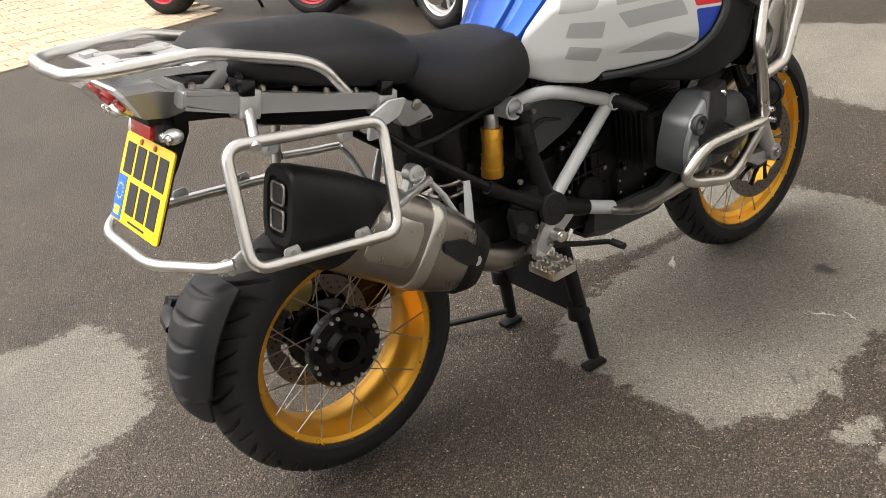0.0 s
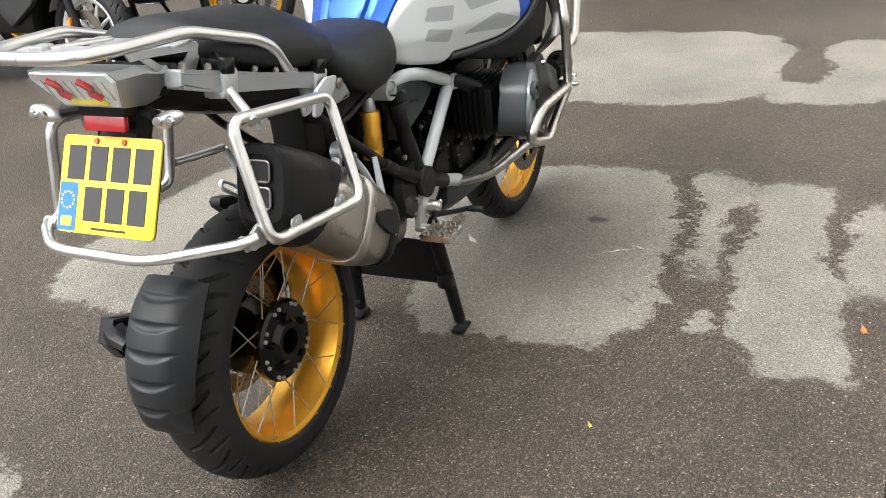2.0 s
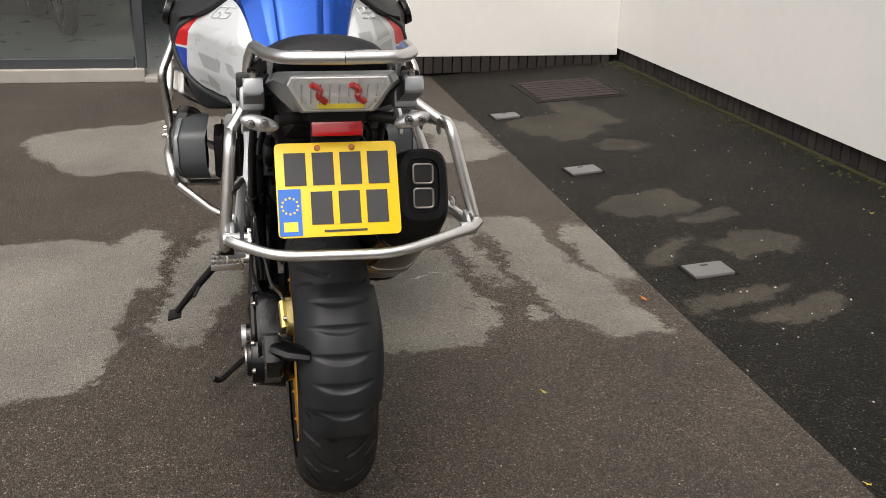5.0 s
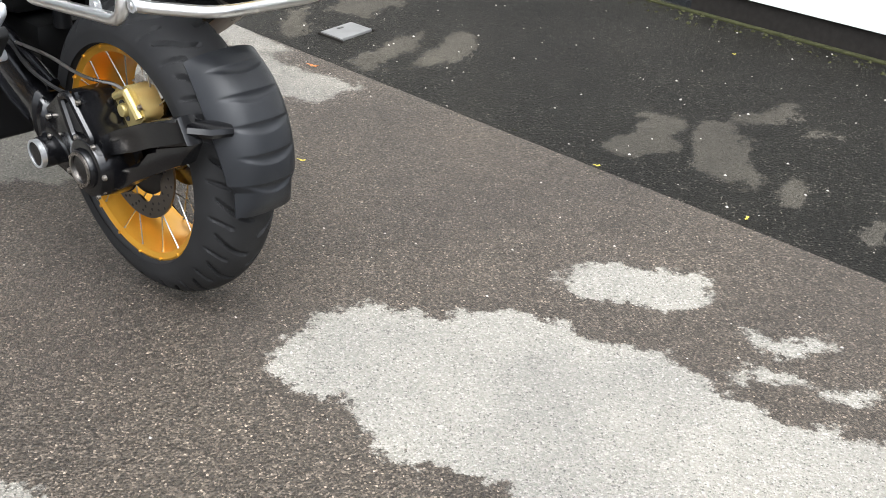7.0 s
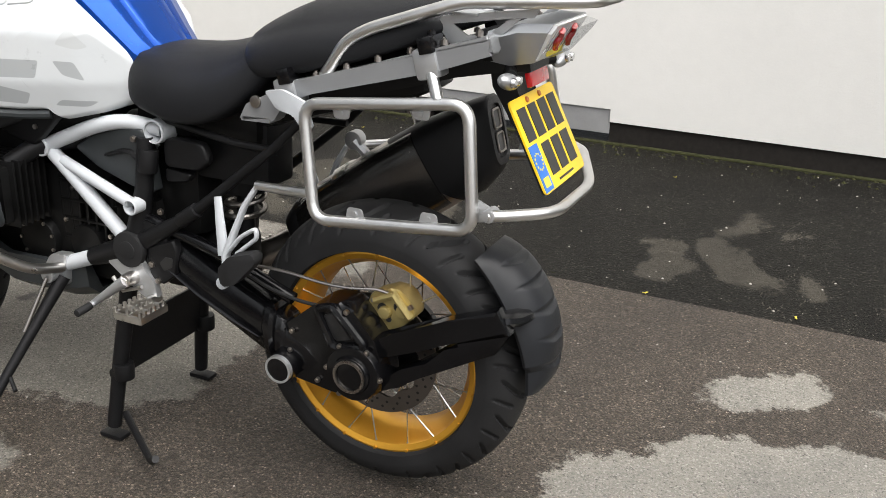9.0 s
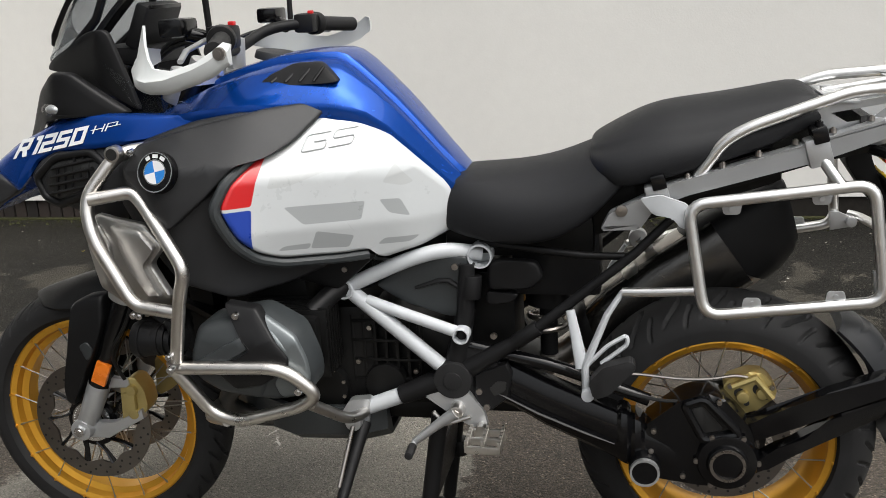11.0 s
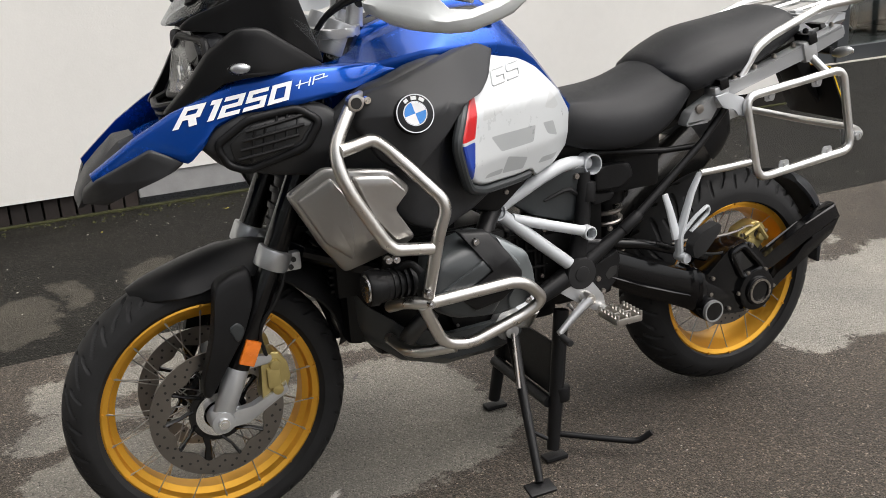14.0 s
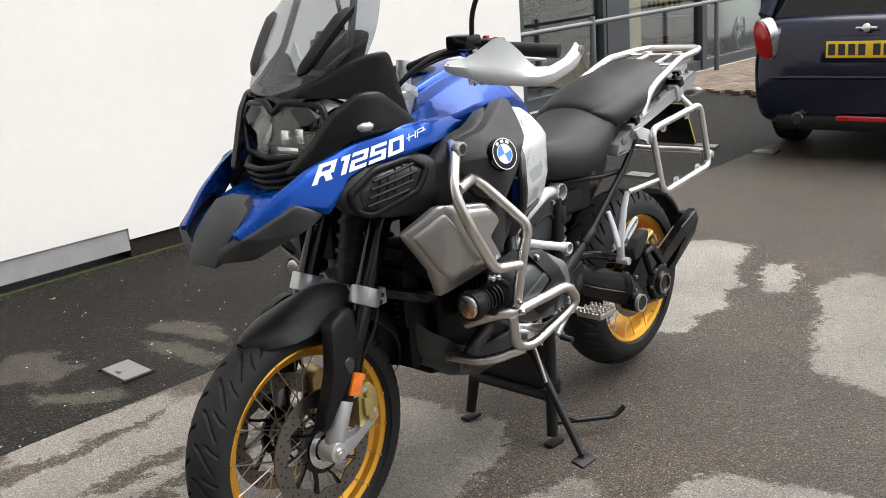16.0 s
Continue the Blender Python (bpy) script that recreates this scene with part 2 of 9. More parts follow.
def dry_patches():
    """Centres, half-lengths and turns of the dried patches on the wet yard."""
    out = []

    def patch(cx, cy, rx, ry, rot=0):
        out.append((cx, cy, rx, ry, rot, dried))

    # mixing strength of the pale tone; the patches below are less pale
    dried = 0.7
    # ahead of the motorcycle
    patch(3.42, 0.0, 0.66, 0.74)
    patch(3.35, 0.8, 0.5, 0.4, 25)
    patch(3.42, -1.1, 0.5, 0.17, 4)
    patch(3.0, -0.95, 0.16, 0.25)
    # beside it, towards the wall
    patch(1.31, -0.27, 0.66, 0.39, 6)
    patch(1.84, -0.73, 0.15, 0.085, 20)
    patch(1.5, -0.735, 0.32, 0.045, 8)
    patch(0.86, -0.84, 0.055, 0.035)
    patch(1.5, -0.98, 0.44, 0.135, 3)
    patch(1.0, -1.05, 0.35, 0.155, 12)
    patch(1.45, -1.26, 0.34, 0.075, -4)
    # beside it, towards the open yard
    patch(1.18, 1.0, 0.68, 0.44)
    patch(1.38, 0.3, 0.56, 0.12, -10)
    patch(1.62, 0.56, 0.3, 0.1)
    # behind it
    patch(-0.5, 0.9, 0.3, 0.35, -8)
    patch(-0.88, 0.53, 0.56, 0.15, 20)
    dried = 1.0
    patch(-0.58, -0.18, 0.25, 0.19, 10)
    patch(-0.85, -0.3, 0.33, 0.29, 15)
    patch(-1.27, -0.4, 0.38, 0.24, 15)
    patch(-1.2, 0.06, 0.22, 0.07, 20)
    patch(-0.73, -0.83, 0.17, 0.085, 34)
    patch(-1.1, -0.865, 0.085, 0.03, 35)
    patch(-1.12, -0.715, 0.085, 0.02, 20)
    patch(-1.28, -0.79, 0.045, 0.025, 40)
    return out


def strip_patches():
    out = []
    for c in ((1.94, -1.68, 0.21, 0.17, 99), (2.93, -1.95, 0.13, 0.12, 163), (1.71, -1.89, 0.14, 0.05, 99), (1.32, -1.91, 0.18, 0.11, 104),
              (0.87, -1.57, 0.19, 0.07, 109), (0.71, -1.75, 0.2, 0.07, 104), (1.36, -1.53, 0.18, 0.045, 134), (-0.26, -1.64, 0.17, 0.075, 106),
              (-0.48, -1.72, 0.22, 0.08, 124), (-0.47, -2.07, 0.14, 0.04, 66), (-0.76, -1.62, 0.1, 0.045, 104), (-0.66, -2.04, 0.05, 0.025, 110),
              (-1.04, -1.55, 0.08, 0.035, 109), (3.45, -1.75, 0.3, 0.22, 20), (3.9, -2.0, 0.5, 0.12, 8)):
        out.append(c + (1.0,))
    return out


def asphalt(name, wet, dry, patches, depth=0.10, tint=(1, 1, 1), spec=0.4, speck=6.0, marks=()):
    m, nt, b = nodes_of(name)
    v = coords(nt)
    wob = add(nt, "ShaderNodeTexNoise", Scale=5.0, Detail=6.0, Roughness=0.65)
    nt.links.new(v, wob.inputs["Vector"])
    off = nt.nodes.new("ShaderNodeVectorMath")
    off.operation = "MULTIPLY_ADD"
    nt.links.new(wob.outputs["Color"], off.inputs[0])
    off.inputs[1].default_value = (depth * 2.6, depth * 2.6, 0)
    off.inputs[2].default_value = (-depth * 1.3, -depth * 1.3, 0)
    fine = add(nt, "ShaderNodeTexNoise", Scale=26.0, Detail=8.0, Roughness=0.8)
    nt.links.new(v, fine.inputs["Vector"])
    off2 = nt.nodes.new("ShaderNodeVectorMath")
    off2.operation = "MULTIPLY_ADD"
    nt.links.new(fine.outputs["Color"], off2.inputs[0])
    off2.inputs[1].default_value = (0.2, 0.2, 0)
    nt.links.new(off.outputs[0], off2.inputs[2])
    pos = nt.nodes.new("ShaderNodeVectorMath")
    nt.links.new(v, pos.inputs[0])
    nt.links.new(off2.outputs[0], pos.inputs[1])
    edge = {}
    for cx, cy, rx, ry, rot, dried in patches:
        mp = nt.nodes.new("ShaderNodeMapping")
        mp.vector_type = "TEXTURE"
        mp.inputs["Location"].default_value = (cx + 0.1, cy + 0.1, 0)
        mp.inputs["Rotation"].default_value = (0, 0, radians(rot))
        mp.inputs["Scale"].default_value = (rx, ry, 1000)
        nt.links.new(pos.outputs[0], mp.inputs["Vector"])
        # rounded rectangle: the fourth root of x^4 + y^4
        sq = nt.nodes.new("ShaderNodeVectorMath")
        sq.operation = "MULTIPLY"
        nt.links.new(mp.outputs[0], sq.inputs[0])
        nt.links.new(mp.outputs[0], sq.inputs[1])
        l2 = nt.nodes.new("ShaderNodeVectorMath")
        l2.operation = "LENGTH"
        nt.links.new(sq.outputs[0], l2.inputs[0])
        ln = nt.nodes.new("ShaderNodeMath")
        ln.operation = "SQRT"
        nt.links.new(l2.outputs["Value"], ln.inputs[0])
        # to metres, so that every patch has the same edge
        me = nt.nodes.new("ShaderNodeMath")
        me.operation = "MULTIPLY_ADD"
        nt.links.new(ln.outputs[0], me.inputs[0])
        me.inputs[1].default_value, me.inputs[2].default_value = ry, -ry
        if dried not in edge:
            edge[dried] = me.outputs[0]
        else:
            mn = nt.nodes.new("ShaderNodeMath")
            mn.operation = "MINIMUM"
            nt.links.new(edge[dried], mn.inputs[0])
            nt.links.new(me.outputs[0], mn.inputs[1])
            edge[dried] = mn.outputs[0]
    mask = None
    for dried, away in edge.items():
        mr = nt.nodes.new("ShaderNodeMapRange")
        mr.interpolation_type = "SMOOTHSTEP"
        nt.links.new(away, mr.inputs[0])
        mr.inputs[1].default_value, mr.inputs[2].default_value = 0.008, -0.008
        mr.inputs[4].default_value = dried
        if mask is None:
            mask = mr
        else:
            mx = nt.nodes.new("ShaderNodeMath")
            mx.operation = "MAXIMUM"
            nt.links.new(mask.outputs[0], mx.inputs[0])
            nt.links.new(mr.outputs[0], mx.inputs[1])
            mask = mx
    # aggregate: small stones of many greys and browns
    st = add(nt, "ShaderNodeTexVoronoi", Scale=270.0)
    nt.links.new(v, st.inputs["Vector"])
    st2 = add(nt, "ShaderNodeTexVoronoi", Scale=120.0)
    nt.links.new(v, st2.inputs["Vector"])
    sep = nt.nodes.new("ShaderNodeSeparateColor")
    nt.links.new(st.outputs["Color"], sep.inputs[0])
    big = noise_of(nt, v, 1.6, 5.0)
    t = lambda c, k: tuple(a * k * q for a, q in zip(c, tint))
    wetc = ramp(nt, sep.outputs[0], [(0.0, t(wet, 0.35)), (0.45, t(wet, 0.88)), (0.8, t(wet, 1.55)), (0.93, t(wet, 2.6)), (0.985, t(wet, speck * 0.55)), (1.0, t(wet, speck * 1.15))])
    dryc = ramp(nt, sep.outputs[0], [(0.0, t(dry, 0.45)), (0.08, t(dry, 0.85)), (0.5, t(dry, 1.03)), (0.87, t(dry, 1.2)), (1.0, t(dry, 1.6))])
    # scattered larger pale stones
    sep2 = nt.nodes.new("ShaderNodeSeparateColor")
    nt.links.new(st2.outputs["Color"], sep2.inputs[0])
    rare = nt.nodes.new("ShaderNodeMapRange")
    nt.links.new(sep2.outputs[1], rare.inputs[0])
    rare.inputs[1].default_value, rare.inputs[2].default_value = 0.95, 0.99
    core = nt.nodes.new("ShaderNodeMapRange")
    nt.links.new(st2.outputs["Distance"], core.inputs[0])
    core.inputs[1].default_value, core.inputs[2].default_value = 0.36, 0.26
    both = nt.nodes.new("ShaderNodeMath")
    both.operation = "MULTIPLY"
    nt.links.new(rare.outputs[0], both.inputs[0])
    nt.links.new(core.outputs[0], both.inputs[1])
    stones = nt.nodes.new("ShaderNodeMix")
    stones.data_type = "RGBA"
    nt.links.new(both.outputs[0], stones.inputs[0])
    nt.links.new(wetc, stones.inputs[6])
    stones.inputs[7].default_value = (*t(wet, 5.5), 1)
    wetc = stones.outputs[2]
    mixc = nt.nodes.new("ShaderNodeMix")
    mixc.data_type = "RGBA"
    nt.links.new(mask.outputs[0], mixc.inputs[0])
    nt.links.new(wetc, mixc.inputs[6])
    nt.links.new(dryc, mixc.inputs[7])
    shade = nt.nodes.new("ShaderNodeMix")
    shade.data_type, shade.blend_type = "RGBA", "MULTIPLY"
    shade.inputs[0].default_value = 1.0
    nt.links.new(mixc.outputs[2], shade.inputs[6])
    nt.links.new(ramp(nt, big, [(0.3, (0.72, 0.72, 0.73)), (0.7, (1.18, 1.17, 1.14))]), shade.inputs[7])
    tone = shade.outputs[2]
    for cx, cy, rx, ry, rot, k in marks:
        mp = nt.nodes.new("ShaderNodeMapping")
        mp.vector_type = "TEXTURE"
        mp.inputs["Location"].default_value = (cx + 0.03, cy + 0.03, 0)
        mp.inputs["Rotation"].default_value = (0, 0, radians(rot))
        mp.inputs["Scale"].default_value = (rx, ry, 1000)
        soft = nt.nodes.new("ShaderNodeVectorMath")
        soft.operation = "MULTIPLY_ADD"
        nt.links.new(off2.outputs[0], soft.inputs[0])
        soft.inputs[1].default_value = (0.3, 0.3, 0)
        nt.links.new(v, soft.inputs[2])
        nt.links.new(soft.outputs[0], mp.inputs["Vector"])
        ln = nt.nodes.new("ShaderNodeVectorMath")
        ln.operation = "LENGTH"
        nt.links.new(mp.outputs[0], ln.inputs[0])
        mr = nt.nodes.new("ShaderNodeMapRange")
        nt.links.new(ln.outputs["Value"], mr.inputs[0])
        mr.inputs[1].default_value, mr.inputs[2].default_value = 1.1, 0.6
        mk = nt.nodes.new("ShaderNodeMix")
        mk.data_type = "RGBA"
        nt.links.new(mr.outputs[0], mk.inputs[0])
        nt.links.new(tone, mk.inputs[6])
        mk.inputs[7].default_value = (k, k * 0.95, k * 0.88, 1)
        tone = mk.outputs[2]
    nt.links.new(tone, b.inputs["Base Color"])
    rg = nt.nodes.new("ShaderNodeMapRange")
    nt.links.new(mask.outputs[0], rg.inputs[0])
    b.inputs["Specular IOR Level"].default_value = spec
    rg.inputs[3].default_value, rg.inputs[4].default_value = 0.52, 0.9
    nt.links.new(rg.outputs[0], b.inputs["Roughness"])
    hs = nt.nodes.new("ShaderNodeMath")
    hs.operation = "MULTIPLY_ADD"
    nt.links.new(st.outputs["Distance"], hs.inputs[0])
    hs.inputs[1].default_value = -1.0
    nt.links.new(st2.outputs["Distance"], hs.inputs[2])
    bump(nt, b, hs.outputs[0], 0.8, 0.004)
    return m


YARD = asphalt("yard_asphalt", (0.046, 0.038, 0.03), (0.212, 0.203, 0.18), dry_patches(), spec=0.26,
               marks=((1.48, -0.36, 0.045, 0.025, 80, 0.06), (1.26, -0.49, 0.045, 0.004, 110, 0.5), (1.3, -0.55, 0.03, 0.004, 70, 0.45), (1.24, 0.02, 0.035, 0.007, 40, 0.5), (1.0, -0.62, 0.03, 0.004, 20, 0.1), (0.95, -0.6, 0.035, 0.006, 55, 0.09)))
STRIP = asphalt("strip_asphalt", (0.0088, 0.0082, 0.0068), (0.052, 0.048, 0.04), strip_patches(), 0.12, spec=0.09, speck=18.0)
RENDERW = surface("white_render", (0.68, 0.67, 0.64), 0.85, 0.0, 0.06, 1.1, 0.9, 110)
BRICK = surface("dark_brick", (0.032, 0.025, 0.023), 0.8, 0.0, 0.5, 30, 0.6, 250, spec=0.2)
MORTAR = surface("old_mortar", (0.02, 0.018, 0.016), 0.9, 0.0, 0.3, 40, 0.6, 200, spec=0.1)
FLASH = surface("grey_flashing", (0.3, 0.3, 0.3), 0.5, 0.2, 0.15, 12, 0.2, 200)
ANTHRA = surface("anthracite_frame", (0.045, 0.05, 0.055), 0.42, 0.1, 0.12, 6)
RAIL = surface("grey_handrail", (0.12, 0.13, 0.135), 0.4, 0.2, 0.1, 9)
SHOPFLOOR = surface("grey_shop_floor", (0.2, 0.21, 0.215), 0.3, 0.0, 0.12, 3)
SHOPWALL = surface("shop_wall", (0.62, 0.66, 0.63), 0.7, 0.0, 0.1, 2)
SILL = surface("stone_sill", (0.33, 0.31, 0.28), 0.8, 0.0, 0.12, 9, 0.4, 200)
IRON = surface("iron_cover", (0.15, 0.15, 0.147), 0.5, 0.3, 0.2, 30, 0.4, 300)
MOSS = surface("moss", (0.03, 0.031, 0.014), 0.95, 0.0, 0.6, 40, 0.8, 200, spec=0.1)
SAND = surface("sandy_block", (0.36, 0.3, 0.2), 0.85, 0.0, 0.18, 7, 0.5, 250)
LEAF = surface("yellow_leaf", (0.5, 0.42, 0.05), 0.6, 0.0, 0.2, 40)
RUST = surface("orange_leaf", (0.4, 0.13, 0.03), 0.6, 0.0, 0.2, 40)
NAVY = surface("navy_car_paint", (0.004, 0.006, 0.022), 0.22, 0.2, 0.04, 5, coat=0.5, rvar=0.02, spec=0.3)
WRED = surface("white_fairing", (0.7, 0.71, 0.72), 0.3, 0.0, 0.03, 8, coat=0.6)
RIMW = surface("pale_rim", (0.62, 0.63, 0.64), 0.35, 0.3, 0.05, 12)
RIMR = surface("red_edged_rim", (0.35, 0.012, 0.02), 0.35, 0.2, 0.08, 12)

# ---- mesh helpers ----
def finish(ob, smooth=True, angle=35):
    me = ob.data
    if smooth:
        for p in me.polygons:
            p.use_smooth = True
        me.set_sharp_from_angle(angle=radians(angle))
    return ob


def part(name, bm, material, parent=None, label="", smooth=True, angle=35):
    me = bpy.data.meshes.new(name)
    bmesh.ops.recalc_face_normals(bm, faces=bm.faces)
    bm.to_mesh(me)
    bm.free()
    me.materials.append(material)
    ob = new(name, me)
    if parent is not None:
        ob.parent = parent
    if label:
        tagged(ob, label)
    return finish(ob, smooth, angle)


def thing(name, label, category, at=(0, 0, 0), group="", kind=""):
    ob = new(name)
    ob.location = at
    ob.empty_display_size = 0.1
    return tagged(ob, label, category, group, kind)


def box(bm, size, at=(0, 0, 0), bev=0.0, turn=None):
    r = bmesh.ops.create_cube(bm, size=1)
    m = Matrix.Translation(at) @ (turn or Matrix()) @ Matrix.Diagonal((*size, 1))
    bmesh.ops.transform(bm, matrix=m, verts=r["verts"])
    if bev:
        es = list({e for v in r["verts"] for e in v.link_edges})
        bmesh.ops.bevel(bm, geom=es, offset=bev, segments=2, affect="EDGES", profile=0.6)
    return bm


def cyl(bm, a, b, r1, r2=None, seg=20, bev=0.0):
    """A rod or cone from a to b."""
    a, b = Vector(a), Vector(b)
    d = b - a
    r = bmesh.ops.create_cone(bm, cap_ends=True, segments=seg, radius1=r1, radius2=r1 if r2 is None else r2, depth=d.length)
    m = Matrix.Translation((a + b) / 2) @ d.to_track_quat("Z", "Y").to_matrix().to_4x4()
    bmesh.ops.transform(bm, matrix=m, verts=r["verts"])
    if bev:
        es = [e for e in {e for v in r["verts"] for e in v.link_edges} if len(e.link_faces) == 2 and any(len(f.verts) > 4 for f in e.link_faces)]
        bmesh.ops.bevel(bm, geom=es, offset=bev, segments=2, affect="EDGES", profile=0.6)
    return bm


def rounded(pts, rad, seg=5, closed=False):
    """A line with its corners rounded."""
    pts = [Vector(p) for p in pts]
    out, n = [], len(pts)
    for i, p in enumerate(pts):
        if not closed and i in (0, n - 1):
            out.append(p)
            continue
        a, c = pts[i - 1], pts[(i + 1) % n]
        r = rad[i] if isinstance(rad, (list, tuple)) else rad
        r = min(r, (a - p).length * 0.48, (c - p).length * 0.48)
        s, e = p + (a - p).normalized() * r, p + (c - p).normalized() * r
        for k in range(seg + 1):
            u = k / seg
            out.append(s * (1 - u) ** 2 + p * 2 * u * (1 - u) + e * u * u)
    return out


def sweep(bm, pts, rad, seg=12, closed=False, flat=1.0):
    """A tube along a line; rad may be one radius or one for each point."""
    pts = [Vector(p) for p in pts]
    n = len(pts)
    tan = []
    for i in range(n):
        a = pts[i - 1] if (closed or i) else pts[i]
        b = pts[(i + 1) % n] if (closed or i < n - 1) else pts[i]
        tan.append((b - a).normalized())
    up = Vector((0, 0, 1)) if abs(tan[0].z) < 0.9 else Vector((0, 1, 0))
    side = tan[0].cross(up).normalized()
    rings = []
    for i in range(n):
        side = (side - tan[i] * side.dot(tan[i])).normalized()
        nor = side.cross(tan[i])
        r = rad[i] if isinstance(rad, (list, tuple)) else rad
        rings.append([bm.verts.new(pts[i] + side * (r * math.cos(2 * math.pi * k / seg)) + nor * (r * flat * math.sin(2 * math.pi * k / seg))) for k in range(seg)])
    for i in range(n if closed else n - 1):
        a, b = rings[i], rings[(i + 1) % n]
        for k in range(seg):
            bm.faces.new((a[k], a[(k + 1) % seg], b[(k + 1) % seg], b[k]))
    if not closed:
        bm.faces.new(rings[0])
        bm.faces.new(rings[-1])
    return bm


def tube(name, pts, r, mat, parent, bend=0.03, closed=False, label="", seg=14):
    bm = bmesh.new()
    sweep(bm, rounded(pts, bend, 6, closed), r, seg, closed)
    return part(name, bm, mat, parent, label)


def loft(bm, rings, caps=True):
    vs = [[bm.verts.new(p) for p in ring] for ring in rings]
    n = len(vs[0])
    for a, b in zip(vs, vs[1:]):
        for k in range(n):
            bm.faces.new((a[k], a[(k + 1) % n], b[(k + 1) % n], b[k]))
    if caps:
        bm.faces.new(vs[0])
        bm.faces.new(vs[-1])
    return bm


def shell(bm, outline, yfun, thick=0.012, rings=5, rnd=0.006, corner=0.02, seg=4):
    """A moulded panel: an outline in x and z, bulged sideways by yfun(x, z), with a rounded rim and a back."""
    line = rounded([(x, 0, z) for x, z in outline], corner, seg, True)
    dense = []
    for a, b in zip(line, line[1:] + line[:1]):
        k = max(1, int((b - a).length / 0.03))
        dense += [a.lerp(b, i / k) for i in range(k)]
    c = sum(dense, Vector()) / len(dense)
    sgn = 1 if yfun(c.x, c.z) >= 0 else -1
    levels = []
    levels.append([Vector((p.x, yfun(p.x, p.z) - sgn * thick, p.z)) for p in dense])
    levels.append([Vector((p.x, yfun(p.x, p.z) - sgn * rnd, p.z)) for p in dense])
    size = sum((p - c).length for p in dense) / len(dense)
    for f in [rnd * 0.45 / size, rnd / size] + [k / rings for k in range(1, rings)]:
        f = min(f, 0.95)
        d = 0.3 * rnd if f < rnd * 0.6 / size else 0.0
        levels.append([Vector((q.x, yfun(q.x, q.z) - sgn * d, q.z)) for q in (p.lerp(c, f) for p in dense)])
    vs = [[bm.verts.new(p) for p in lv] for lv in levels]
    n = len(dense)
    for a, b in zip(vs, vs[1:]):
        for k in range(n):
            bm.faces.new((a[k], a[(k + 1) % n], b[(k + 1) % n], b[k]))
    tip = bm.verts.new((c.x, yfun(c.x, c.z), c.z))
    for k in range(n):
        bm.faces.new((vs[-1][k], vs[-1][(k + 1) % n], tip))
    return bm


def ribbon(bm, top, low, yfun, thick=0.012, n=40, m=8, crown=0.0):
    """A long curved panel between an upper and a lower line in x and z, bulged sideways by yfun(x, z)."""
    def even(line):
        line = [Vector(p) for p in line]
        run = [0.0]
        for a, b in zip(line, line[1:]):
            run.append(run[-1] + (b - a).length)
        out, i = [], 0
        for k in range(n + 1):
            d = run[-1] * k / n
            while i < len(run) - 2 and d > run[i + 1]:
                i += 1
            out.append(line[i].lerp(line[i + 1], (d - run[i]) / (run[i + 1] - run[i])))
        return out
    a, b = even(top), even(low)
    front, back = [], []
    for p, q in zip(a, b):
        fr, bk = [], []
        for j in range(m + 1):
            v = j / m
            x, z = p.lerp(q, v)
            y = yfun(x, z)
            g = 1 if y >= 0 else -1
            edge = 0.35 * thick * (1 if j in (0, m) else 0)
            fr.append(bm.verts.new((x, y + g * (crown * (1 - (2 * v - 1) ** 2) - edge), z)))
            bk.append(bm.verts.new((x, y - g * thick, z)))
        front.append(fr)
        back.append(bk)
    for i in range(n):
        for j in range(m):
            bm.faces.new((front[i][j], front[i][j + 1], front[i + 1][j + 1], front[i + 1][j]))
            bm.faces.new((back[i][j], back[i + 1][j], back[i + 1][j + 1], back[i][j + 1]))
        for j in (0, m):
            bm.faces.new((front[i][j], front[i + 1][j], back[i + 1][j], back[i][j]))
    for i in (0, n):
        for j in range(m):
            bm.faces.new((front[i][j], front[i][j + 1], back[i][j + 1], back[i][j]))
    return bm


def prism(bm, outline, a, b, axis="y", bev=0.004, corner=0.0):
    """A flat plate: outline in the two other axes, between a and b along the axis."""
    line = rounded([(u, 0, v) for u, v in outline], corner, 4, True) if corner else [Vector((u, 0, v)) for u, v in outline]
    def at(p, d):
        return {"y": (p.x, d, p.z), "x": (d, p.x, p.z), "z": (p.x, p.z, d)}[axis]
    va = [bm.verts.new(at(p, a)) for p in line]
    vb = [bm.verts.new(at(p, b)) for p in line]
    n = len(line)
    fs = [bm.faces.new(va), bm.faces.new(vb)]
    fs += [bm.faces.new((va[k], va[(k + 1) % n], vb[(k + 1) % n], vb[k])) for k in range(n)]
    if bev:
        es = [e for f in fs[:2] for e in f.edges]
        bmesh.ops.bevel(bm, geom=es, offset=bev, segments=2, affect="EDGES", profile=0.6)
    return bm


def lathe(bm, prof, seg=48, axis="y"):
    """Turn a closed profile of (radius, offset) round the y axis."""
    rings = []
    for k in range(seg):
        c, s = math.cos(2 * math.pi * k / seg), math.sin(2 * math.pi * k / seg)
        rings.append([bm.verts.new((r * c, o, r * s)) for r, o in prof])
    n = len(prof)
    for k in range(seg):
        a, b = rings[k], rings[(k + 1) % seg]
        for i in range(n):
            bm.faces.new((a[i], a[(i + 1) % n], b[(i + 1) % n], b[i]))
    return bm


# ---- the yard ----
LINE_Y, WALL_Y, RISE = -1.33, -2.86, 0.065
WALL_Z = RISE * (LINE_Y - WALL_Y)
FRONT_X = 5.3


def ground_z(y):
    return max(0.0, min(WALL_Z, RISE * (LINE_Y - y)))


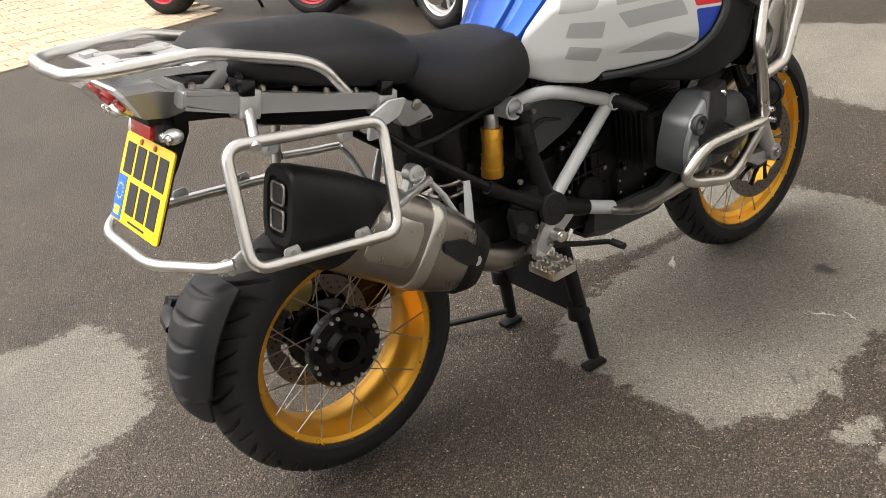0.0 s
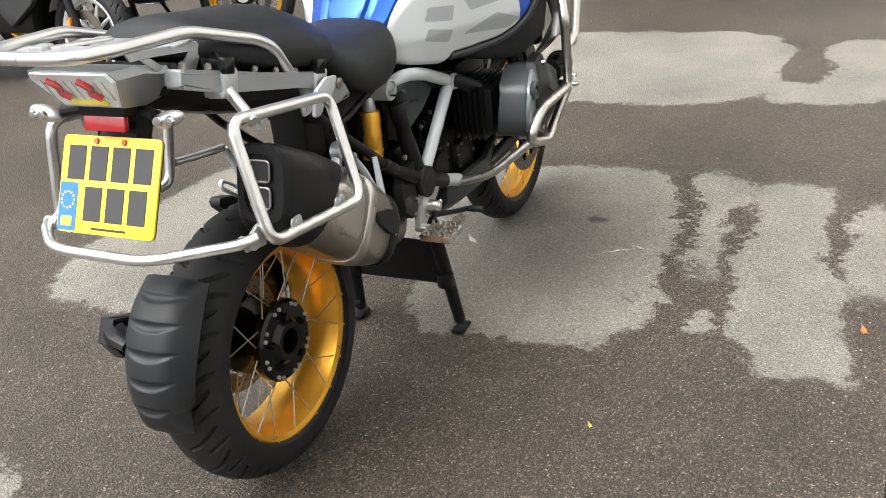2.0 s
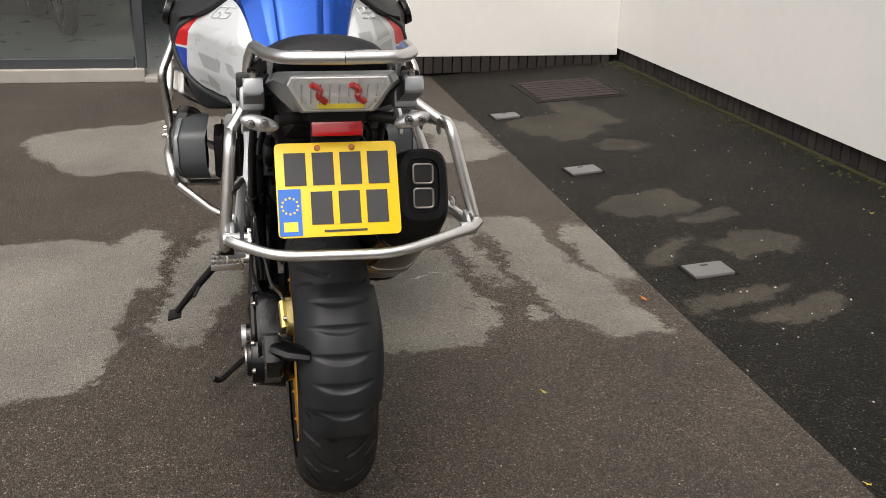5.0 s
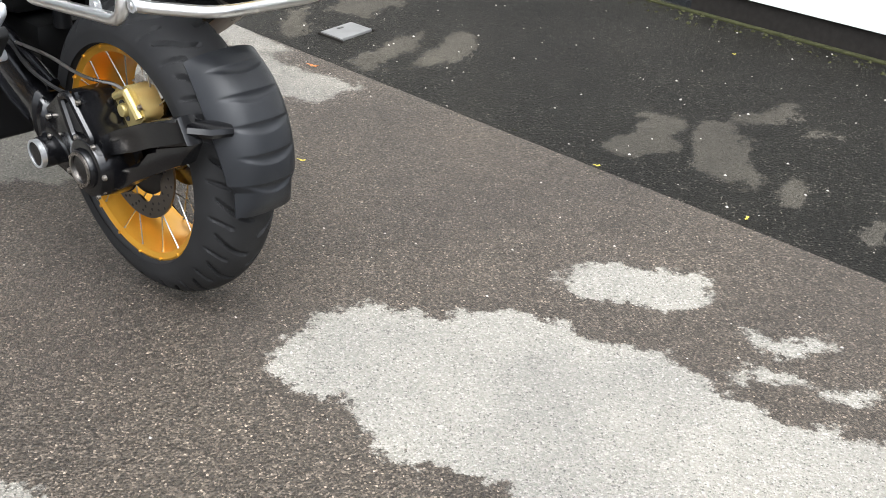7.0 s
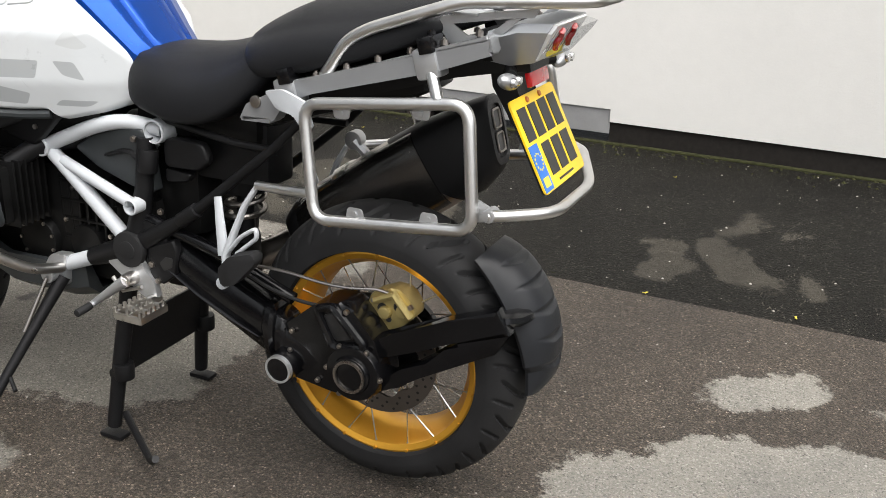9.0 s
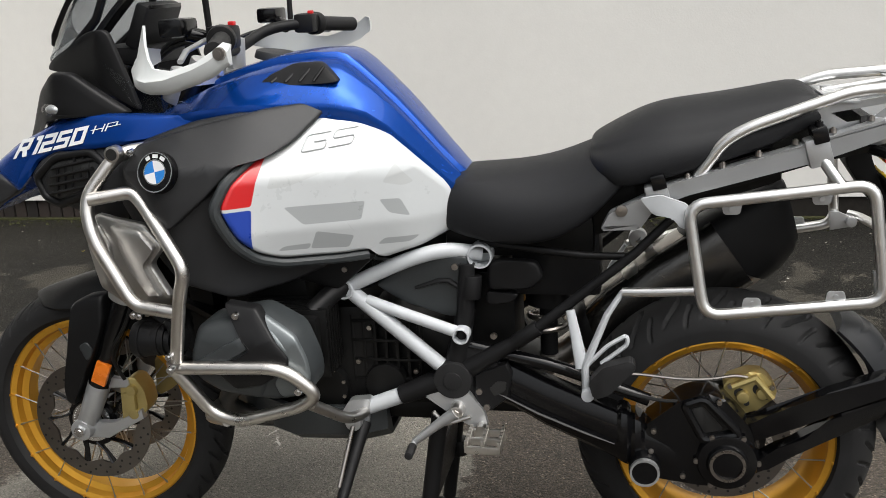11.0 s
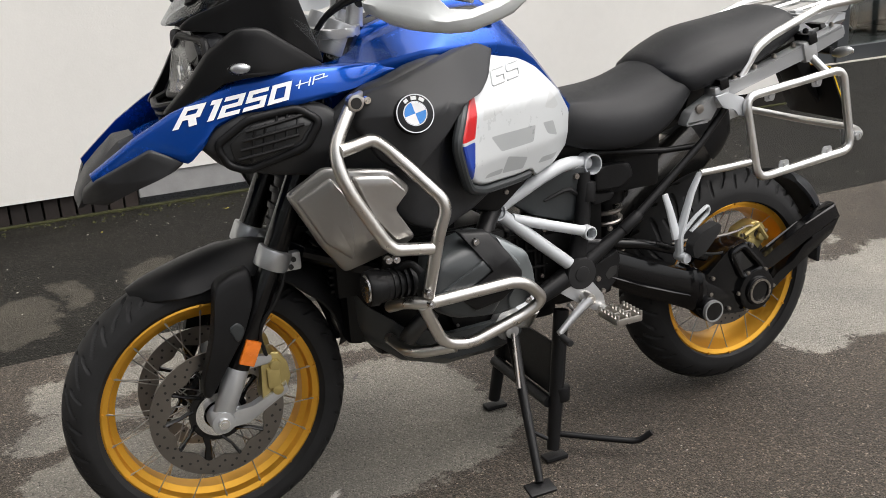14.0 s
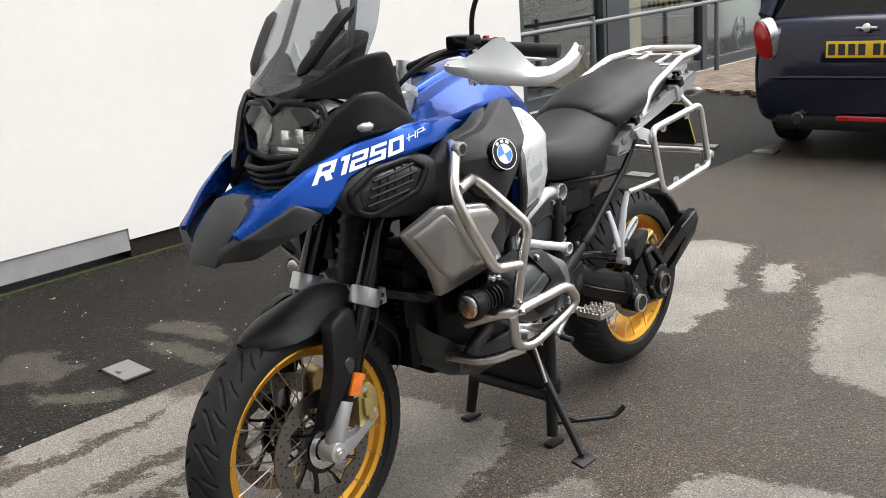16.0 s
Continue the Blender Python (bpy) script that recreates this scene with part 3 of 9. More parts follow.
def sheet(name, x0, x1, ys, zf, mat, label, category):
    bm = bmesh.new()
    rows = [[bm.verts.new((x, y, zf(y))) for x in (x0, x1)] for y in ys]
    for a, b in zip(rows, rows[1:]):
        bm.faces.new((a[0], a[1], b[1], b[0]))
    ob = part(name, bm, mat, None, label, smooth=False)
    return tagged(ob, label, category, "", "structure")


sheet("ground", -400, 400, (LINE_Y, 400), lambda y: 0.0, YARD, "damp worn asphalt yard with pale dried patches", "ground")
sheet("ground_strip", -400, 400, (-400, WALL_Y, LINE_Y), ground_z, STRIP, "darker damp asphalt strip rising gently to the wall", "ground")

# white rendered wall along the strip, with its recessed brick foot
def slab(name, lo, hi, mat, label, category, bev=0.006, parent=None):
    bm = bmesh.new()
    box(bm, [b - a for a, b in zip(lo, hi)], [(a + b) / 2 for a, b in zip(lo, hi)], bev)
    ob = part(name, bm, mat, parent, "", smooth=False)
    return tagged(ob, label, category, "", "structure") if parent is None else ob


# upper part is out of view; height chosen to shade the ground in the corner
WALL_H = 8.0
wall_right = slab("wall_right", (-3.2, WALL_Y - 0.4, 0.2), (0.31, WALL_Y, WALL_H), RENDERW, "white rendered wall standing over a dark foot", "wall", 0.0)
wall_right_2 = slab("wall_right_2", (0.31, WALL_Y - 0.4, 0.262), (1.27, WALL_Y, WALL_H), RENDERW, "white rendered wall standing over a strip of flashing", "wall", 0.0)
wall_right_3 = slab("wall_right_3", (1.27, WALL_Y - 0.4, 0.205), (FRONT_X + 0.5, WALL_Y, WALL_H), RENDERW, "white rendered wall standing over a brick foot", "wall", 0.0)
slab("plinth_right_2", (-3.2, WALL_Y - 0.3, 0.0), (0.31, WALL_Y - 0.012, 0.1995), MORTAR, "dark plain foot of the white wall", "wall", 0.0)
slab("flashing", (0.31, WALL_Y - 0.1, 0.14), (1.27, WALL_Y - 0.008, 0.2615), FLASH, "grey metal flashing under the white wall", "trim", 0.003)
wall_front = slab("wall_front", (FRONT_X, WALL_Y, 0.15), (FRONT_X + 0.4, -0.36, WALL_H), RENDERW, "white rendered wall beside the shop door", "wall")
foot_right = slab("plinth_right", (1.27, WALL_Y - 0.3, 0.0), (FRONT_X + 0.3, WALL_Y - 0.066, 0.2045), MORTAR, "dark brick foot of the white wall", "wall", 0.0)
foot_front = slab("plinth_front", (FRONT_X + 0.05, WALL_Y - 0.04, 0.0), (FRONT_X + 0.3, -0.36, 0.1495), MORTAR, "dark brick foot of the front wall", "wall", 0.0)
slab("moss_line", (-3.2, WALL_Y + 0.001, WALL_Z - 0.02), (FRONT_X, WALL_Y + 0.035, WALL_Z + 0.006), MOSS, "thin line of moss along the wall foot", "moss", 0.004)


# ---- front of the motorcycle shop: dark frames, glass, open doorway ----
FAC_H = 3.4


def upright(name, lo, hi, mat, label, category="window frame", bev=0.006):
    return slab(name, lo, hi, mat, label, category, bev)


upright("door_jamb", (FRONT_X - 0.12, -0.36, 0.0), (FRONT_X + 0.3, -0.08, FAC_H), ANTHRA, "anthracite metal door jamb", "door frame")
slab("door_sill", (FRONT_X - 0.1, -0.08, 0.0), (FRONT_X + 0.25, 0.78, 0.035), SILL, "pale stone sill of the doorway", "sill")
slab("fascia", (FRONT_X - 0.05, -0.36, FAC_H), (FRONT_X + 0.3, 9.0, WALL_H), ANTHRA, "dark panelled fascia above the shop glass", "wall")
slab("shop_plinth", (FRONT_X - 0.05, 0.78, 0.0), (FRONT_X + 0.15, 9.0, 0.09), SILL, "low stone plinth under the shop glass", "sill")
for name, y, w in (("mullion", 0.8, 0.07), ("mullion", 2.2, 0.13), ("mullion", 2.75, 0.1), ("mullion", 4.3, 0.1), ("mullion", 5.9, 0.1), ("mullion", 7.5, 0.1), ("mullion", 8.95, 0.1)):
    upright(name, (FRONT_X, y - w / 2, 0.09), (FRONT_X + 0.1, y + w / 2, FAC_H), ANTHRA, "anthracite window mullion")
ys = (0.8, 2.2, 2.75, 4.3, 5.9, 7.5, 8.95)
for i, (a, b) in enumerate(zip(ys, ys[1:])):
    win = slab("window_%d" % (i + 1), (FRONT_X + 0.04, a + 0.05, 0.13), (FRONT_X + 0.05, b - 0.05, FAC_H - 0.02), PANE, "large clear shop window", "window", 0.0)
    win.visible_shadow = False
    fr = slab("window_rail", (FRONT_X + 0.01, a + 0.05, 0.09), (FRONT_X + 0.09, b - 0.05, 0.16), ANTHRA, "", "", 0.004, win)
# open door leaf folded inwards
slab("door_1", (FRONT_X + 0.3, -0.1, 0.03), (FRONT_X + 1.1, -0.05, 2.3), ANTHRA, "dark metal door standing open", "door")
# shop room
slab("shop_floor", (FRONT_X + 0.15, -0.36, -0.05), (FRONT_X + 7.0, 9.0, 0.03), SHOPFLOOR, "dark polished shop floor", "floor", 0.0)
slab("shop_wall_back", (FRONT_X + 7.0, -0.6, 0.0), (FRONT_X + 7.2, 9.2, FAC_H), SHOPWALL, "grey-green wall at the back of the shop", "wall", 0.0)
slab("shop_wall_side", (FRONT_X + 0.4, -0.6, 0.0), (FRONT_X + 7.0, -0.4, FAC_H), ANTHRA, "dark side wall of the shop", "wall", 0.0)
slab("shop_wall_side_2", (FRONT_X + 0.15, 9.0, 0.0), (FRONT_X + 7.0, 9.2, FAC_H), SHOPWALL, "plain side wall of the shop", "wall", 0.0)
slab("shop_ceiling", (FRONT_X + 0.3, -0.6, FAC_H), (FRONT_X + 7.2, 9.2, FAC_H + 0.1), SHOPWALL, "plain shop ceiling", "ceiling", 0.0)
# added opaque plates; the daylight at the back is only their pale colour
for i, y in enumerate((1.2, 3.4, 5.6)):
    back = slab("window_%d" % (i + 11), (FRONT_X + 6.97, y, 0.9), (FRONT_X + 6.99, y + 1.6, 2.6), RIMW, "added opaque panel on the back wall, daylight put in its pale colour", "window", 0.0)

# handrail before the glass
hr = thing("handrail", "grey metal handrail with flat posts before the shop glass", "railing", (5.0, 0, 0))
for y in (2.62, 2.95, 4.6, 6.2):
    bm = bmesh.new()
    box(bm, (0.02, 0.06, 0.72), (0, y, 0.36), 0.004)
    box(bm, (0.1, 0.1, 0.01), (0, y, 0.005), 0.002)
    part("post", bm, RAIL, hr)
tube("top_rail", [(0, 2.6, 0.0 + 0.1), (0, 2.6, 0.75), (0, 6.4, 0.75)], 0.021, RAIL, hr, 0.08)

# ---- rear: glazed showroom set back behind the end of the white wall ----
GY = -3.95
slab("wall_return", (-3.2, GY - 0.2, 0.0), (-2.8, WALL_Y - 0.4, WALL_H), RENDERW, "white rendered return of the wall", "wall")
xs = (-3.25, -4.6, -6.1, -6.5, -8.3, -10.2, -12.4, -14.6)
for i, (a, b) in enumerate(zip(xs, xs[1:])):
    win = slab("window_%d" % (i + 21), (b + 0.06, GY - 0.05, 0.22), (a - 0.06, GY - 0.04, 3.3), PANE, "tall showroom window", "window", 0.0)
    win.visible_shadow = False
    slab("window_rail", (b, GY - 0.09, 0.1), (a, GY, 0.22), ANTHRA, "", "", 0.004, win)
    upright("mullion", (b - 0.06, GY - 0.1, 0.1), (b + 0.06, GY + 0.02, 3.3), ANTHRA, "anthracite showroom mullion")
upright("showroom_column", (-6.5, GY - 0.12, 0.1), (-6.1, GY + 0.03, 3.3), ANTHRA, "broad dark showroom column", "column")
slab("showroom_kerb", (-15, GY - 0.1, 0.0), (-3.2, GY + 0.08, 0.1), SILL, "pale kerb under the showroom glass", "kerb")
slab("showroom_fascia", (-15, GY - 0.2, 3.3), (-3.2, GY, WALL_H), ANTHRA, "dark fascia above the showroom glass", "wall")
slab("showroom_floor", (-15, GY - 8, -0.05), (-3.0, GY - 0.1, 0.1), SHOPFLOOR, "dark showroom floor", "floor", 0.0)
slab("showroom_wall_back", (-15, GY - 8.2, 0.0), (-3.0, GY - 8, 3.3), SHOPWALL, "grey wall at the back of the showroom", "wall", 0.0)
slab("showroom_wall_side", (-15.2, GY - 8, 0.0), (-15, GY, 3.3), SHOPWALL, "plain side wall of the showroom", "wall", 0.0)
slab("showroom_wall_side_2", (-3.2, GY - 8, 0.0), (-3.0, GY - 0.2, 3.3), SHOPWALL, "plain inner side wall of the showroom", "wall", 0.0)
slab("showroom_ceiling", (-15, GY - 8.2, 3.3), (-3.0, GY - 0.2, 3.4), SHOPWALL, "plain showroom ceiling", "ceiling", 0.0)
slab("display_panel", (-7.6, GY - 0.5, 0.1), (-7.15, GY - 0.45, 2.6), SAND, "tall ochre display panel behind the glass", "panel", 0.004)
hr2 = thing("handrail", "grey tubular handrail before the showroom glass", "railing", (0, GY + 0.3, 0))
for x in (-5.4, -8.05):
    bm = bmesh.new()
    cyl(bm, (x, 0, 0.05), (x, 0, 0.95), 0.03, 0.03, 16, 0.003)
    part("post", bm, RAIL, hr2)
tube("top_rail", [(-3.2, 0, 0.86), (-8.05, 0, 0.93), (-12, 0, 0.96)], 0.024, RAIL, hr2, 0.05)
slab("kerb_edge", (-6.35, GY + 0.1, 0.0), (-6.2, -1.2, 0.05), SILL, "worn low kerb edging the paved walk", "kerb", 0.012)

# ---- the motorcycle on its centre stand ----
def lerp_table(table, x):
    """A value read smoothly from a table of (x, value)."""
    if x <= table[0][0]:
        return table[0][1]
    n = len(table)
    for i in range(n - 1):
        (a, va), (b, vb) = table[i], table[i + 1]
        if x <= b:
            f, w = (x - a) / (b - a), b - a
            m = (vb - va) / w
            m0 = m if i == 0 else 0.5 * (m + (va - table[i - 1][1]) / (a - table[i - 1][0]))
            m1 = m if i == n - 2 else 0.5 * (m + (table[i + 2][1] - vb) / (table[i + 2][0] - b))
            return va * (1 + 2 * f) * (1 - f) ** 2 + m0 * w * f * (1 - f) ** 2 + vb * f * f * (3 - 2 * f) + m1 * w * f * f * (f - 1)
    return table[-1][1]


bike = thing("motorcycle", "blue, white and black touring motorcycle with gold wheels, parked upright", "motorcycle", (0, -0.022, 0))
RX, RZ = 0.012, 0.338
FX, FZ = 1.504, 0.326


def bolt(bm, at, axis=(0, 1, 0), r=0.007, h=0.006):
    a = Vector(axis).normalized()
    cyl(bm, Vector(at), Vector(at) + a * h, r, r * 0.92, 10)
    cyl(bm, Vector(at) + a * h * 0.9, Vector(at) + a * h * 1.25, r * 0.5, r * 0.5, 6)


def tyre_mesh(R, w, rim, rimw, grooves, lean, steps):
    """A radial road tyre with slanted grooves cut into the tread."""
    a = w * 0.5
    prof = []
    for k in range(steps + 1):
        f = radians(-82 + 164 * k / steps)
        prof.append((R - a * 0.86 + a * 0.86 * math.cos(f), a * math.sin(f)))
    side = [(R - a * 0.86 - 0.012, a * 0.985), (rim + 0.022, rimw * 0.5 + 0.012), (rim + 0.004, rimw * 0.5 - 0.002), (rim - 0.004, rimw * 0.5 - 0.016)]
    prof = prof + side + [(r, -o) for r, o in reversed(side)]
    seg = grooves * (32 if steps > 30 else 16)
    bm = bmesh.new()
    rings = []

    def trough(ph, width, deep):
        """Depth at this phase: a rounded trough."""
        d = abs((ph + 0.5) % 1.0 - 0.5) / (width / 2)
        return deep * (1 - d ** 4) if d < 1 else 0.0

    def fade(q, lo, hi):
        return max(0.0, min(1.0, (q - lo) / 0.08, (hi - q) / 0.08))

    for k in range(seg):
        th = 2 * math.pi * k / seg
        ring = []
        turn = th * grooves / (2 * math.pi)
        for i, (r, o) in enumerate(prof):
            u = o / a
            q = abs(u)
            deep = 0.0
            if i <= steps and q < 0.95:
                half = 0.5 if u > 0 else 0.0
                deep = max(trough(turn + half + lean * q * q, 0.14, 0.008 * fade(q, 0.06, 0.86)),
                           trough(turn + half + 0.5 + lean * 0.7 * q, 0.12, 0.007 * fade(q, 0.5, 0.95)))
            ring.append(bm.verts.new(((r - deep) * math.cos(th), o, (r - deep) * math.sin(th))))
        rings.append(ring)
    n = len(prof)
    for k in range(seg):
        p, q = rings[k], rings[(k + 1) % seg]
        for i in range(n):
            bm.faces.new((p[i], p[(i + 1) % n], q[(i + 1) % n], q[i]))
    return bm


def spoke_set(parent, rim_r, rim_o, hub_r, hub_o, count, skew):
    bm = bmesh.new()
    L = 1.0
    cyl(bm, (0, 0, 0), (0, 0, L), 0.0016, 0.0016, 6)
    cyl(bm, (0, 0, L - 0.07), (0, 0, L), 0.0028, 0.0026, 6)
    me = None
    for k in range(count):
        sd = 1 if k % 2 else -1
        th = 2 * math.pi * k / count
        lean = skew if (k // 2) % 2 else -skew
        a = Vector((hub_r * math.cos(th + lean), sd * hub_o, hub_r * math.sin(th + lean)))
        b = Vector((rim_r * math.cos(th), sd * rim_o, rim_r * math.sin(th)))
        if me is None:
            first = part("spoke", bm, SPOKE, parent, "thin bright wire spoke")
            me = first.data
            ob = first
        else:
            ob = new("spoke", me)
            ob.parent = parent
        d = b - a
        ob.matrix_basis = Matrix.Translation(a) @ d.to_track_quat("Z", "Y").to_matrix().to_4x4() @ Matrix.Diagonal((1, 1, d.length, 1))


def wire_wheel(name, at, R, w, rim, rimw, grooves, lean, rimmat=GOLD, parent=None, spokes=36, label="gold anodised wire-spoked rim", steps=26):
    """The rim carries its tyre and spokes."""
    lip = 0.012
    h = rimw * 0.5
    prof = [(rim + lip, h), (rim + lip, h - 0.004), (rim - 0.002, h - 0.007), (rim - 0.006, h - 0.022), (rim - 0.02, h * 0.45), (rim - 0.02, -h * 0.45),
            (rim - 0.006, -h + 0.022), (rim - 0.002, -h + 0.007), (rim + lip, -h + 0.004), (rim + lip, -h), (rim + 0.004, -h - 0.003), (rim - 0.008, -h + 0.002),
            (rim - 0.013, -h + 0.018), (rim - 0.027, -h * 0.45), (rim - 0.027, h * 0.45), (rim - 0.013, h - 0.018), (rim - 0.008, h - 0.002), (rim + 0.004, h + 0.003)]
    bm = bmesh.new()
    lathe(bm, prof, 96)
    for k in range(spokes):
        th = 2 * math.pi * k / spokes
        c, s = math.cos(th), math.sin(th)
        sd = 1 if k % 2 else -1
        cyl(bm, ((rim + 0.004) * c, sd * (h + 0.0025), (rim + 0.004) * s), ((rim + 0.004) * c, sd * (h + 0.0065), (rim + 0.004) * s), 0.004, 0.0034, 8)
    wheel = part(name, bm, rimmat, parent, label)
    wheel.location = at
    part("tyre", tyre_mesh(R, w, rim, rimw, grooves, lean, steps), RUBBER, wheel, "black road tyre with slanted tread grooves", angle=28)
    return wheel


def disc_mesh(r, inner, y, holes=36, thick=0.005):
    """A drilled brake disc with a wavy inner edge."""
    bm = bmesh.new()
    seg = 120
    lay = []
    for o in (y - thick / 2, y + thick / 2):
        outer = [bm.verts.new((r * math.cos(2 * math.pi * k / seg), o, r * math.sin(2 * math.pi * k / seg))) for k in range(seg)]
        inn = []
        for k in range(seg):
            q = inner * (1 + 0.05 * math.cos(10 * 2 * math.pi * k / seg))
            inn.append(bm.verts.new((q * math.cos(2 * math.pi * k / seg), o, q * math.sin(2 * math.pi * k / seg))))
        lay.append((outer, inn))
    (o1, i1), (o2, i2) = lay
    for k in range(seg):
        j = (k + 1) % seg
        bm.faces.new((o1[k], o1[j], i1[j], i1[k]))
        bm.faces.new((o2[k], o2[j], i2[j], i2[k]))
        bm.faces.new((o1[k], o1[j], o2[j], o2[k]))
        bm.faces.new((i1[k], i1[j], i2[j], i2[k]))
    return bm


# black pegs in a solid disc: the dark of the drilled holes as colour
def disc_drilling(r0, r1, y, thick=0.0062):
    bm = bmesh.new()
    for k in range(60):
        th = 2 * math.pi * k / 60
        rr = r0 + (r1 - r0) * ((k * 2 % 5) / 4)
        c, s = math.cos(th) * rr, math.sin(th) * rr
        cyl(bm, (c, y - thick / 2, s), (c, y + thick / 2, s), 0.0032, 0.0032, 8)
    return bm


# rear wheel
rear_wheel = wire_wheel("rear_wheel", (RX, 0, RZ), 0.32, 0.172, 0.222, 0.14, 22, 0.9, parent=bike, steps=60)
bm = bmesh.new()
lathe(bm, [(0.027, -0.05), (0.029, -0.072), (0.044, -0.074), (0.05, -0.068), (0.056, -0.062), (0.088, -0.062), (0.095, -0.056), (0.096, -0.04), (0.06, -0.03), (0.05, 0.02), (0.088, 0.034), (0.09, 0.05), (0.027, 0.05)], 64)
hub = part("hub", bm, GLOSSB, rear_wheel, "black machined hub with a ring of bolts")
bm = bmesh.new()
bolt(bm, (0, 0, 0), (0, -1, 0), 0.0048, 0.005)
first = part("hub_bolt", bm, ALU, hub, "bright small bolt")
for k in range(16):
    th = 2 * math.pi * k / 16 + 0.09 * (-1) ** k
    ob = first if k == 0 else new("hub_bolt", first.data)
    ob.parent = hub
    ob.location = (0.084 * math.cos(th), -0.062, 0.084 * math.sin(th))
for k in range(5):
    th = 2 * math.pi * k / 5 + 0.3
    bm = bmesh.new()
    cyl(bm, (0.062 * math.cos(th), -0.06, 0.062 * math.sin(th)), (0.062 * math.cos(th), -0.076, 0.062 * math.sin(th)), 0.009, 0.0075, 12)
    cyl(bm, (0.062 * math.cos(th), -0.076, 0.062 * math.sin(th)), (0.062 * math.cos(th), -0.077, 0.062 * math.sin(th)), 0.005, 0.005, 8)
    part("wheel_bolt", bm, GLOSSB, hub)
spoke_set(rear_wheel, 0.222, 0.065, 0.08, 0.045, 36, 0.5)
part("brake_disc", disc_mesh(0.138, 0.098, 0.062), DISC, rear_wheel, "drilled steel rear brake disc")
part("disc_drilling", disc_drilling(0.108, 0.13, 0.062), INK, rear_wheel)

# front wheel
front_wheel = wire_wheel("front_wheel", (FX, 0, FZ), 0.327, 0.122, 0.244, 0.09, 26, 1.2, parent=bike, steps=48)
bm = bmesh.new()
lathe(bm, [(0.014, -0.07), (0.036, -0.068), (0.046, -0.058), (0.046, -0.04), (0.03, -0.03), (0.03, 0.03), (0.046, 0.04), (0.046, 0.058), (0.036, 0.068), (0.014, 0.07)], 36)
part("hub", bm, GLOSSB, front_wheel, "black front hub")
spoke_set(front_wheel, 0.244, 0.042, 0.044, 0.048, 36, 0.75)
for s in (1, -1):
    part("brake_disc", disc_mesh(0.1525, 0.112, s * 0.082), DISC, front_wheel, "drilled steel front brake disc")
    part("disc_drilling", disc_drilling(0.122, 0.145, s * 0.082), INK, front_wheel)
    bm = bmesh.new()
    lathe(bm, [(0.046, s * 0.073), (0.066, s * 0.073), (0.066, s * 0.084), (0.046, s * 0.086)], 48)
    part("disc_carrier", bm, GLOSSB, front_wheel)
    for k in range(10):
        bm = bmesh.new()
        th = 2 * math.pi * k / 10
        d = Vector((math.cos(th), 0, math.sin(th)))
        t = Vector((-math.sin(th), 0, math.cos(th)))
        a, b = d * 0.055, d * 0.118
        y = Vector((0, s * 0.08, 0))
        sweep(bm, [a + t * 0.018 + y, d * 0.085 + t * 0.006 + y, b + y], [0.009, 0.007, 0.01], 8, flat=0.5)
        part("carrier_arm", bm, GLOSSB, front_wheel)
    bm = bmesh.new()
    lathe(bm, [(0.034, s * 0.088), (0.052, s * 0.088), (0.052, s * 0.091), (0.034, s * 0.091)], 64)
    for k in range(40):
        th = 2 * math.pi * k / 40
        cyl(bm, (0.047 * math.cos(th), s * 0.0905, 0.047 * math.sin(th)), (0.047 * math.cos(th), s * 0.0918, 0.047 * math.sin(th)), 0.002, 0.002, 5)
    part("sensor_ring", bm, CHROME, front_wheel)

# fork
RAKE = Vector((-0.159, 0, 0.348)).normalized()
FORK0 = Vector((FX, 0, FZ))


def on_fork(d, y, ahead=0.0):
    """A place d metres up the fork leg from the axle, and ahead of it."""
    n = Vector((RAKE.z, 0, -RAKE.x))
    return FORK0 + RAKE * d + n * ahead + Vector((0, y, 0))


